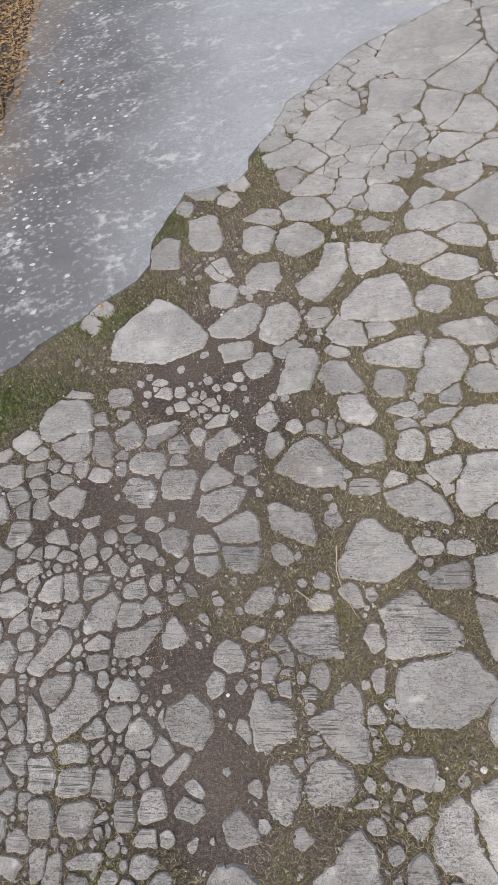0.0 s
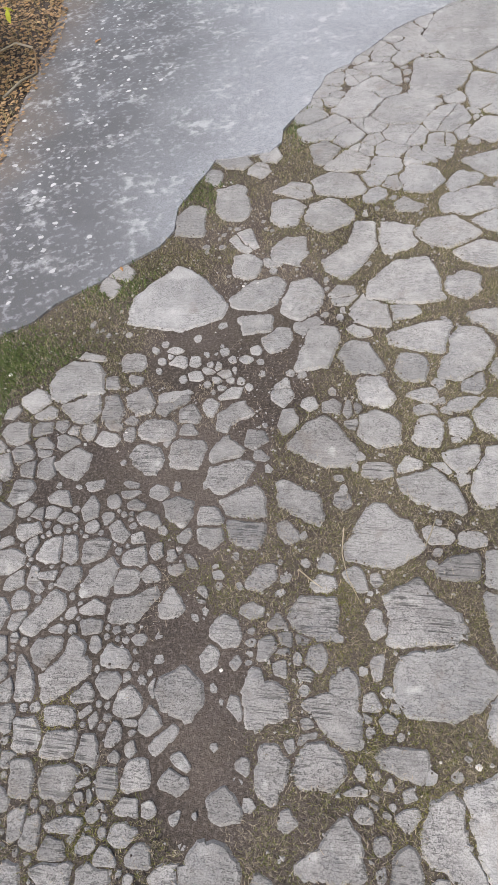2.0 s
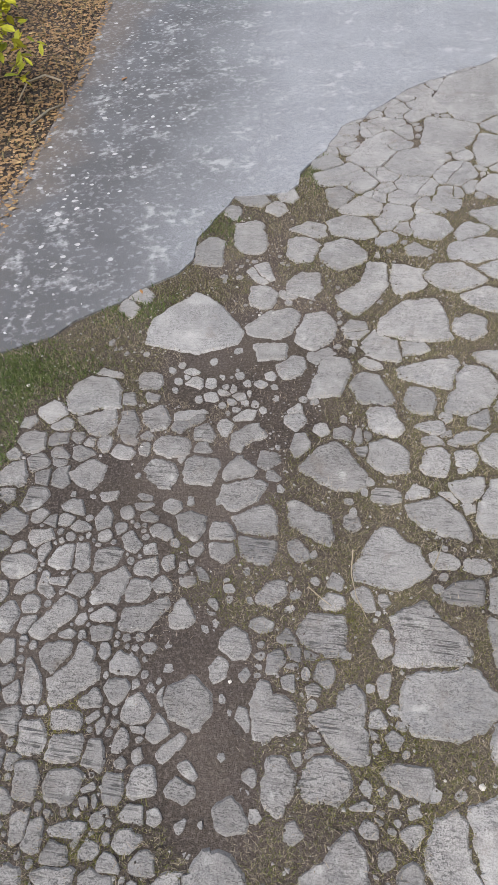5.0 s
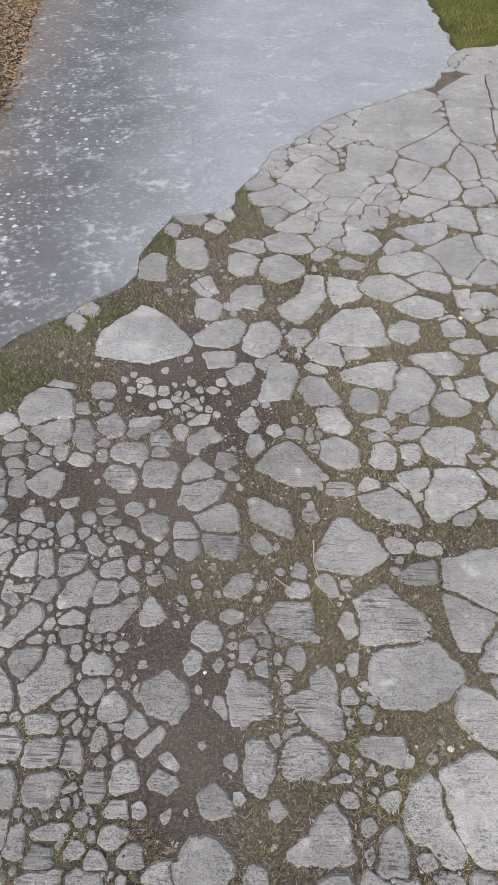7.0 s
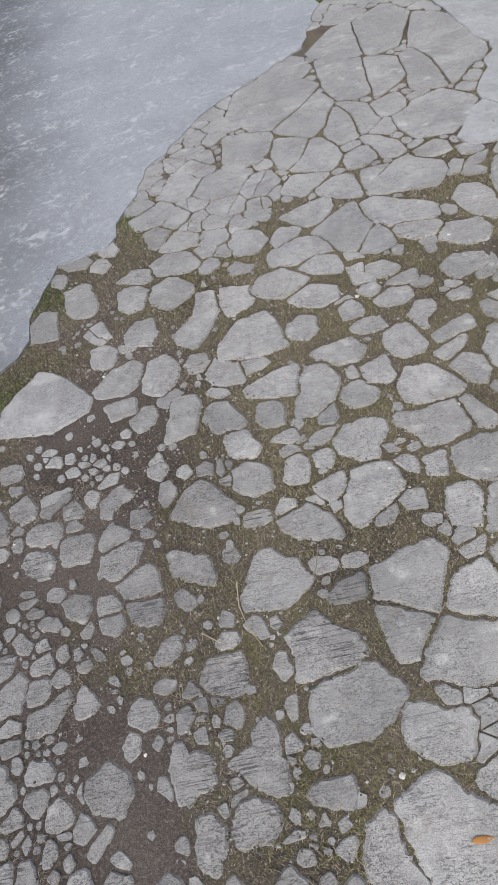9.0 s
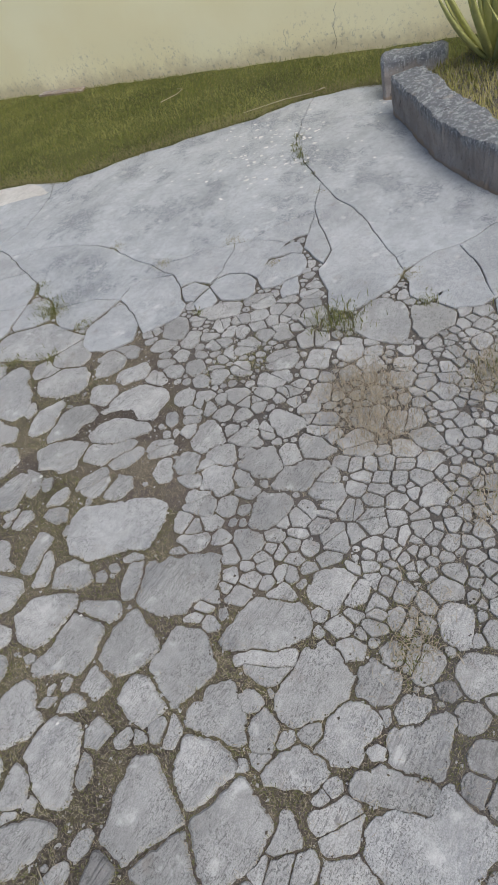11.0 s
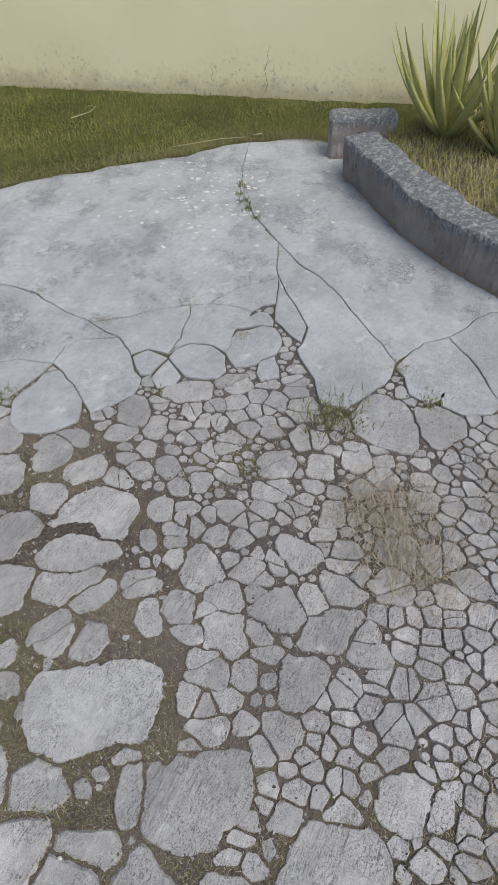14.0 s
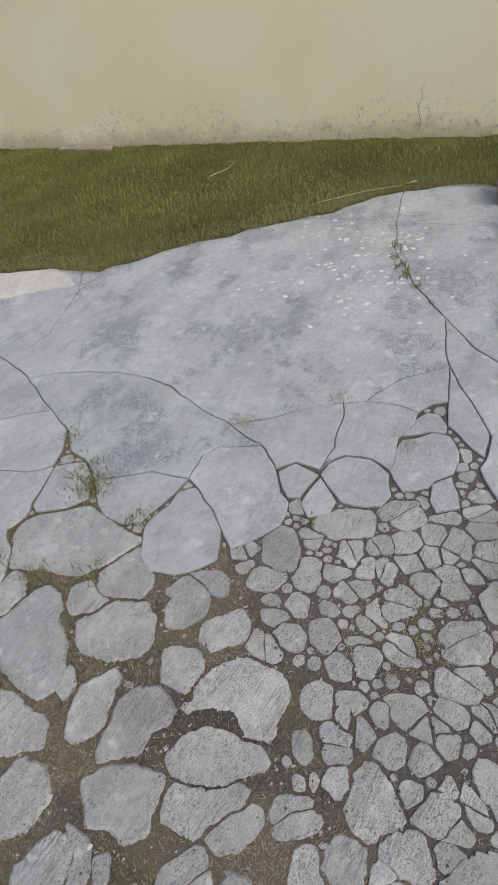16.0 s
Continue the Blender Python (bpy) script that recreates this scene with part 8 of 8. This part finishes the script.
lodged = home("pavement_8", "small concrete bits wedged into open joints")
fine = home("pavement_9", "finely cracked concrete bits along the drive and the slab")
wedge_in([(1.3, 0.35), (2.9, 0.3), (2.85, 1.2), (2.75, 1.95), (2.45, 2.0), (1.95, 1.35), (1.5, 1.05), (1.35, 0.7)], 290, 0.0085, 0.03, 91, lodged, STONE, 0.014)
wedge_in([(0.55, 3.2), (1.0, 3.8), (2.2, 4.6), (2.6, 3.6), (2.2, 3.0), (1.5, 2.55), (0.9, 2.9)], 110, 0.012, 0.05, 92, fine, TROWELLED, 0.03)
wedge_in([(2.2, 3.0), (2.75, 3.0), (3.45, 1.7), (3.3, 0.6), (2.85, 0.65), (2.75, 1.2), (2.5, 2.0)], 130, 0.0062, 0.03, 93, fine, TROWELLED, 0.014)
wedge_in([(-0.5, 0.3), (-0.05, 0.3), (-0.1, 0.75), (-0.15, 1.2), (-0.45, 1.2)], 110, 0.006, 0.022, 94, fine, WORN_SHADED, 0.012)

# ---- growth in the joints ----
COLD = [(0.02, 0.75, 0.14), (0.0, 0.58, 0.14), (0.1, 0.5, 0.12), (0.15, 1.9, 0.12), (-0.05, 1.75, 0.16), (-0.3, 1.2, 0.25), (-0.3, 0.8, 0.2), (-0.05, 1.3, 0.2)]
HOT = [(-0.45, 1.85, 0.25), (-0.2, 2.15, 0.2), (0.05, 2.65, 0.18), (0.38, 3.05, 0.2), (0.42, 2.4, 0.25), (0.75, 2.5, 0.25), (0.45, 1.2, 0.25), (0.72, 0.6, 0.25), (0.62, 0.5, 0.2),
       (0.35, 0.9, 0.2), (0.8, 1.05, 0.25), (2.56, 2.69, 0.15), (2.71, 1.18, 0.1), (1.5, 0.48, 0.2), (1.25, 1.3, 0.2), (0.2, 0.45, 0.25), (-0.25, 0.45, 0.15), (1.3, 2.4, 0.3), (0.95, 0.75, 0.2), (1.15, 0.55, 0.2), (1.2, 0.9, 0.2), (0.6, 2.75, 0.2), (0.85, 2.2, 0.2), (1.0, 1.75, 0.2), (0.5, 1.65, 0.15), (1.45, 1.75, 0.2), (1.75, 2.3, 0.2), (0.55, 0.75, 0.2), (0.7, 0.85, 0.2), (0.9, 0.5, 0.15), (2.35, 1.5, 0.1)]


def growth(count, seed, bias, shift):
    pts = bare(np.random.default_rng(seed).uniform((-1.0, 0.1), (3.2, 3.6), (count, 2)))
    score = np.array([noise.noise(Vector((x * 2.3 + shift, y * 2.3, 1.0))) + 0.5 * noise.noise(Vector((x * 8, y * 8 + shift, 2.0))) for x, y in pts])
    for x, y, r in HOT:
        score += 0.85 * np.exp(-((pts[:, 0] - x) ** 2 + (pts[:, 1] - y) ** 2) / (r * r))
    for x, y, r in COLD:
        score -= 0.8 * np.exp(-((pts[:, 0] - x) ** 2 + (pts[:, 1] - y) ** 2) / (r * r))
    score += 0.22 * np.clip((pts[:, 0] - 0.6) * 2, 0, 1) - 0.75 * np.clip((pts[:, 0] - 1.25) * 1.6, 0, 1) * np.clip((2.3 - pts[:, 1]) * 2, 0.3, 1)
    onroad = inside(ROAD_EDGE + [(2.1, 9.0), (-1.0, 9.0), (-0.99, 2.77)], pts)
    return pts[(score > bias) & ~onroad]


pts = growth(1000000, 71, 0.06, 0.0)
tagged(blades("joint_grass", pts, 0.006, 0.024, 0.0017, 1.42, TUFT, 72, np.full(len(pts), -0.008)), "short green and yellowed grass in the paving joints", "grass", kind="stuff")
pts = growth(420000, 73, -0.12, 9.0)
tagged(blades("joint_straw", pts, 0.006, 0.024, 0.001, 1.6, STRAW, 74, np.full(len(pts), -0.004)), "dry straw lying in the paving joints", "straw", kind="stuff")
rng = np.random.default_rng(75)
pts = np.vstack([rng.normal((2.33, 0.93), (0.085, 0.09), (1700, 2)), rng.normal((2.14, 0.83), (0.07, 0.09), (1100, 2)), rng.normal((2.5, 0.53), (0.08, 0.06), (900, 2)), rng.normal((1.46, 0.5), (0.07, 0.04), (300, 2)), rng.normal((1.95, 0.42), (0.08, 0.05), (350, 2))])
tagged(blades("straw_heap", pts, 0.018, 0.05, 0.002, 1.6, HEAP, 76, np.full(len(pts), 0.004)), "flattened patch of dry straw on the crazed paving", "straw", kind="stuff")


def crumbs(name, pts, low, high, z0, material, seed, label, category):
    """Loose angular grains: squat, skewed octahedra."""
    g = np.random.default_rng(seed)
    n = len(pts)
    r, a = low + (high - low) * g.uniform(0, 1, n) ** 3, g.uniform(0, 6.28, n)
    base = np.array([(1, 0, 0), (0, 1, 0), (-1, 0, 0), (0, -1, 0), (0, 0, 0.7), (0, 0, -0.7)])
    v = base[None] * g.uniform(0.65, 1.3, (n, 6, 1)) + g.normal(0, 0.15, (n, 6, 3))
    c, q = np.cos(a)[:, None], np.sin(a)[:, None]
    x, y = v[:, :, 0] * c - v[:, :, 1] * q, v[:, :, 0] * q + v[:, :, 1] * c
    v = np.stack([x * r[:, None] + pts[:, :1], y * r[:, None] + pts[:, 1:], v[:, :, 2] * r[:, None] + z0], 2).reshape(-1, 3)
    sides = [(0, 1, 4), (1, 2, 4), (2, 3, 4), (3, 0, 4), (1, 0, 5), (2, 1, 5), (3, 2, 5), (0, 3, 5)]
    faces = [(k + i, k + j, k + m) for k in range(0, 6 * n, 6) for i, j, m in sides]
    return tagged(mesh_object(name, v.tolist(), faces, material), label, category, kind="stuff")


def along_joints(count, seed, stray):
    """Spots in the joints and a little way onto the stones beside them."""
    g = np.random.default_rng(seed)
    p = bare(g.uniform((-0.9, 0.1), (3.0, 3.6), (count, 2)))
    p = p[~inside(ROAD_EDGE + [(2.1, 9.0), (-1.0, 9.0), (-0.99, 2.77)], p)]
    swept = np.zeros(len(p))
    for x, y, r in COLD:
        swept = np.maximum(swept, np.exp(-((p[:, 0] - x) ** 2 + (p[:, 1] - y) ** 2) / (r * r)))
    p = p[g.uniform(0, 1, len(p)) > 1.6 * swept]
    return p + g.normal(0, stray, p.shape)


crumbs("concrete_grit", along_joints(18000, 201, 0.004), 0.0014, 0.0065, 0.003, STONE, 202, "grey concrete grit strewn in the paving joints", "grit")
crumbs("earth_crumbs", along_joints(90000, 203, 0.008), 0.001, 0.0045, 0.0055, SOIL, 204, "brown earth crumbs spilled over the stone rims", "soil")
pts = along_joints(70000, 205, 0.011)
tagged(blades("straw_chaff", pts, 0.006, 0.022, 0.0012, 1.62, HEAP, 206, np.full(len(pts), 0.0062)), "brown straw chaff lying over joints and stone rims", "straw", kind="stuff")


def tuft(x, y, r, count, tall, seed, material=TUFT, label="small green weed tuft rooted in a crack"):
    g = np.random.default_rng(seed)
    pts = np.column_stack([g.normal(x, r, count), g.normal(y, r, count)])
    ob = blades("grass_tuft", pts - (x, y), tall * 0.4, tall, 0.003, 1.3, material, seed, np.full(count, 0.0))
    ob.location = (x, y, 0.002)
    return tagged(ob, label, "grass tuft", kind="stuff")


for k, (x, y, r, count, tall) in enumerate([(2.71, 1.18, 0.06, 420, 0.055), (3.17, 2.70, 0.02, 60, 0.03), (3.03, 2.29, 0.022, 80, 0.035), (3.27, 1.98, 0.02, 60, 0.03), (3.08, 1.66, 0.012, 40, 0.03),
                                            (4.23, 2.02, 0.018, 40, 0.07), (4.32, 2.08, 0.018, 40, 0.06), (4.4, 2.13, 0.015, 34, 0.05), (4.13, 1.95, 0.012, 26, 0.04), (4.0, 1.84, 0.012, 20, 0.03), (3.8, 1.71, 0.012, 24, 0.03), (2.56, 2.69, 0.045, 220, 0.04), (2.62, 2.78, 0.04, 120, 0.035), (2.66, 1.85, 0.015, 40, 0.03),
                                            (3.05, 0.99, 0.022, 80, 0.03), (1.41, 0.5, 0.025, 70, 0.025), (2.88, 0.86, 0.03, 120, 0.035), (2.5, 0.52, 0.06, 150, 0.04), (2.54, 0.46, 0.05, 120, 0.04), (2.92, 0.52, 0.05, 120, 0.035),
                                            (2.74, 2.93, 0.03, 120, 0.035), (2.55, 2.67, 0.035, 160, 0.04), (2.48, 2.42, 0.025, 90, 0.035), (2.17, 2.79, 0.04, 160, 0.03), (2.16, 2.61, 0.035, 120, 0.03), (2.24, 2.42, 0.03, 100, 0.03),
                                            (4.52, 2.16, 0.015, 34, 0.06), (3.51, 0.56, 0.03, 80, 0.03), (1.45, 0.5, 0.04, 90, 0.022), (1.94, 0.44, 0.04, 70, 0.022)]):
    if x < 2.95 or x > 3.95:
        tuft(x, y, r, count, tall, 200 + k)
    else:
        tuft(x, y, r * 1.3, count * 3, 0.022, 200 + k, DRY, "low brownish weed clump rooted in a slab crack")

rng = np.random.default_rng(77)
spots = [rng.normal((x, y), r, (k, 2)) for x, y, r, k in ((0.47, 0.5, 0.06, 3000), (0.37, 0.92, 0.04, 1000), (0.6, 0.43, 0.05, 1500), (-0.2, 0.42, 0.04, 2000), (0.4, 0.62, 0.05, 1200), (0.33, 0.8, 0.04, 700),
                                                          (0.52, 2.45, 0.07, 2500), (0.75, 2.6, 0.07, 2500), (2.4, 1.47, 0.05, 1500), (-0.28, 0.68, 0.04, 1500))]
pts = bare(np.vstack(spots))
tagged(blades("moss", pts, 0.003, 0.008, 0.003, 1.2, MOSS, 78, np.full(len(pts), -0.003)), "bright yellow-green moss cushions in the joints", "moss", kind="stuff")
pts = bare(np.vstack([rng.uniform((-1.0, 0.85), (-0.6, 1.85), (9000, 2)), rng.normal((-0.68, 1.78), (0.14, 0.07), (4000, 2)), rng.normal((-0.3, 2.1), (0.1, 0.06), (900, 2)), rng.normal((-0.02, 2.62), (0.05, 0.08), (600, 2)), rng.normal((0.39, 3.12), (0.035, 0.1), (900, 2))]))
pts = pts[~inside(ROAD_EDGE + [(2.1, 9.0), (-1.0, 9.0), (-0.99, 2.77)], pts)]
tagged(blades("edge_grass", pts, 0.008, 0.026, 0.0045, 1.4, CLOVER, 79, np.full(len(pts), -0.002)), "green grass along the broken edge of the drive", "grass", kind="stuff")

# ---- small finds ----
def leaf(x, y, z, size, turn, material, label, name="fallen_leaf"):
    verts, faces, n = [], [], 8
    for k in range(n + 1):
        f = k / n
        w = 0.32 * math.sin(math.pi * min(1, f * 1.02)) * (1 + 0.15 * math.sin(9 * f))
        for s in (-1, 0, 1):
            u, v = (f - 0.5) * 2 * size, s * w * size
            verts.append((u * math.cos(turn) - v * math.sin(turn), u * math.sin(turn) + v * math.cos(turn), size * (0.35 * abs(s) * w + 0.1 * math.sin(6 * f) + 0.16)))
    for k in range(n):
        for s in (0, 1):
            b = k * 3 + s
            faces.append((b, b + 1, b + 4, b + 3))
    ob = mesh_object(name, verts, faces, material, smooth=True, origin=(x, y, z))
    m = ob.modifiers.new("thick", "SOLIDIFY")
    m.thickness = 0.0008
    return tagged(ob, label, "leaf")


leaf(0.735, 0.39, 0.002, 0.024, -0.12, ORANGE, "orange curled dead leaf lying on concrete")
leaf(-0.654, 4.14, 0.008, 0.03, 1.2, ORANGE, "orange fallen leaf on the grey drive")
leaf(-0.577, 5.86, 0.008, 0.03, 2.2, BUSH, "yellow fallen leaf on the grey drive")
leaf(-0.3, 2.2, 0.006, 0.018, 2.0, ORANGE, "small orange leaf in the grass edge")
leaf(5.29, 2.31, 0.02, 0.04, 1.8, STRAW, "pale dry leaf at the lawn edge")


def stick(points, r, material, label):
    verts, faces, n = [], [], 5
    for k, p in enumerate(points):
        q = Vector(points[min(k + 1, len(points) - 1)]) - Vector(points[max(k - 1, 0)])
        s = q.cross(Vector((0, 0, 1))).normalized()
        u = s.cross(q).normalized()
        w = r * (1 - 0.6 * k / len(points))
        for j in range(n):
            a = 6.283 * j / n
            verts.append(Vector(p) + s * w * math.cos(a) + u * w * math.sin(a))
    for k in range(len(points) - 1):
        for j in range(n):
            faces.append((k * n + j, k * n + (j + 1) % n, (k + 1) * n + (j + 1) % n, (k + 1) * n + j))
    faces += [tuple(range(n)), tuple((len(points) - 1) * n + j for j in range(n))]
    return tagged(mesh_object("twig", verts, faces, material, smooth=True), label, "twig", group="dry twigs")


stick([(0.605, 1.03, 0.012), (0.622, 1.06, 0.016), (0.645, 1.11, 0.012)], 0.0022, STRAW, "thin pale straw stalk lying over a joint")
stick([(0.41, 1.09, 0.012), (0.4, 1.02, 0.015), (0.408, 0.96, 0.012), (0.43, 0.9, 0.01)], 0.0018, STRAW, "thin bent straw stalk lying on stones")
stick([(0.29, 0.985, 0.012), (0.325, 0.95, 0.014), (0.345, 0.935, 0.01)], 0.0018, STRAW, "short pale straw stalk in dry grass")
stick([(-1.074, 3.613, 0.015), (-1.0, 3.74, 0.03), (-0.944, 3.846, 0.012)], 0.008, STRAW, "pale dry twig on the bank edge")
stick([(-0.944, 3.85, 0.012), (-0.97, 4.0, 0.05), (-1.014, 4.115, 0.03)], 0.006, LITTER, "brown bent twig on the bank edge")
stick([(-1.014, 4.115, 0.03), (-1.1, 4.12, 0.06), (-1.2, 4.09, 0.04), (-1.21, 3.9, 0.02)], 0.007, STRAW, "pale dry twig among the litter")
stick([(-1.28, 2.9, 0.02), (-1.26, 3.05, 0.03), (-1.22, 3.2, 0.02)], 0.01, STRAW, "thick pale twig among the litter")
stick([(5.26, 2.36, 0.02), (5.15, 2.54, 0.03), (4.98, 2.8, 0.02)], 0.0035, STRAW, "long pale stalk at the lawn edge")
stick([(5.3, 3.75, 0.04), (5.42, 3.66, 0.05), (5.55, 3.68, 0.045), (5.6, 3.77, 0.035)], 0.0032, STRAW, "pale curved stalk on the grass")


def pebble(x, y, z, r, seed):
    bm = bmesh.new()
    bmesh.ops.create_icosphere(bm, subdivisions=1, radius=r)
    g = random.Random(seed)
    for v in bm.verts:
        v.co = Vector((v.co.x * g.uniform(0.8, 1.25), v.co.y * g.uniform(0.7, 1.1), v.co.z * 0.6))
    me = bpy.data.meshes.new("pebble")
    bm.to_mesh(me)
    bm.free()
    me.materials.append(PEBBLE)
    ob = new("pebble", me)
    ob.location = (x, y, z)
    return tagged(ob, "small white pebble lying in a joint", "pebble", group="white pebbles")


for k, (x, y, r) in enumerate([(0.634, 0.539, 0.008), (1.113, 2.03, 0.009), (-0.62, 1.72, 0.008), (0.15, 2.05, 0.006), (0.2, 2.06, 0.005), (1.2, 1.42, 0.006), (1.55, 2.2, 0.008), (1.62, 1.95, 0.008), (-0.2, 1.45, 0.006),
                               (0.56, 0.55, 0.004), (0.1, 0.75, 0.005), (0.92, 1.28, 0.006), (-0.15, 0.88, 0.005)]):
    pebble(x, y, 0.004, r, 300 + k)


def splashes(name, pts, low, high, seed, label, z0, material):
    g = random.Random(seed)
    verts, faces = [], []
    for x, y in pts:
        r, k, n, a0, e = g.uniform(low, high) * g.uniform(0.5, 1.0), len(verts), 8, g.uniform(0, 6.28), g.uniform(0.5, 1.0)
        z = z0 + g.uniform(0.0, 0.001)
        for j in range(n):
            q = r * g.uniform(0.6, 1.15)
            u, v = q * math.cos(6.283 * j / n), e * q * math.sin(6.283 * j / n)
            verts.append((x + u * math.cos(a0) - v * math.sin(a0), y + u * math.sin(a0) + v * math.cos(a0), z))
        faces.append(tuple(range(k, k + n)))
    return tagged(mesh_object(name, verts, faces, material), label, "paint spots", kind="stuff")


g = np.random.default_rng(81)
a = np.column_stack([g.normal(4.35, 0.35, 150), g.normal(2.25, 0.25, 150)])
a = a[~inside(LAWN_POLY, a)]
splashes("paint_spots", a[inside(SLAB_BASE, a)].tolist(), 0.006, 0.022, 82, "white paint spots dropped on the slab", 0.0098, PEBBLE)
s = g.uniform(0, 1, 240)
b = np.column_stack([-0.75 + 0.25 * s + g.normal(0, 0.17, 240), 2.0 + 3.2 * s + g.normal(0, 0.12, 240)])
b = b[inside(ROAD_EDGE + [(2.1, 9.0), (-1.0, 9.0), (-0.9, 4.23), (-0.92, 3.35), (-0.94, 2.77)], b)]
splashes("lime_spots", b.tolist(), 0.006, 0.02, 83, "white lime spots on the grey drive", 0.0102, LIME)


def wall_crack(points, width, seed):
    """A thin dark split in the plaster."""
    d = (Vector(WALL_B) - Vector(WALL_A)).normalized()
    verts, faces = [], []
    for k, (along, z) in enumerate(points):
        p = Vector(WALL_A) + d * along
        w = width * (1 - 0.6 * k / len(points)) / 2
        bulge = 0.006 * noise.noise(Vector((p.x, p.y, z)) * 1.5)
        off = Vector((-d.y, d.x)) * (bulge + 0.0015)
        deep = Vector((-d.y, d.x)) * (bulge - 0.006)
        for s in (-w, w):
            verts.append((p.x + off.x + d.x * s, p.y + off.y + d.y * s, z))
            verts.append((p.x + deep.x + d.x * s, p.y + deep.y + d.y * s, z))
    for k in range(len(points) - 1):
        b = 4 * k
        faces += [(b, b + 2, b + 6, b + 4), (b, b + 4, b + 5, b + 1), (b + 2, b + 3, b + 7, b + 6)]
    return tagged(mesh_object("wall_crack", verts, faces, SOIL), "thin dark crack in the yellow plaster", "crack", kind="structure")


wall_crack([(6.12, 0.05), (6.1, 0.1), (6.12, 0.2), (6.09, 0.27), (6.1, 0.31), (6.07, 0.36)], 0.0028, 1)
wall_crack([(6.55, 0.12), (6.53, 0.17), (6.55, 0.21), (6.53, 0.24)], 0.0018, 2)
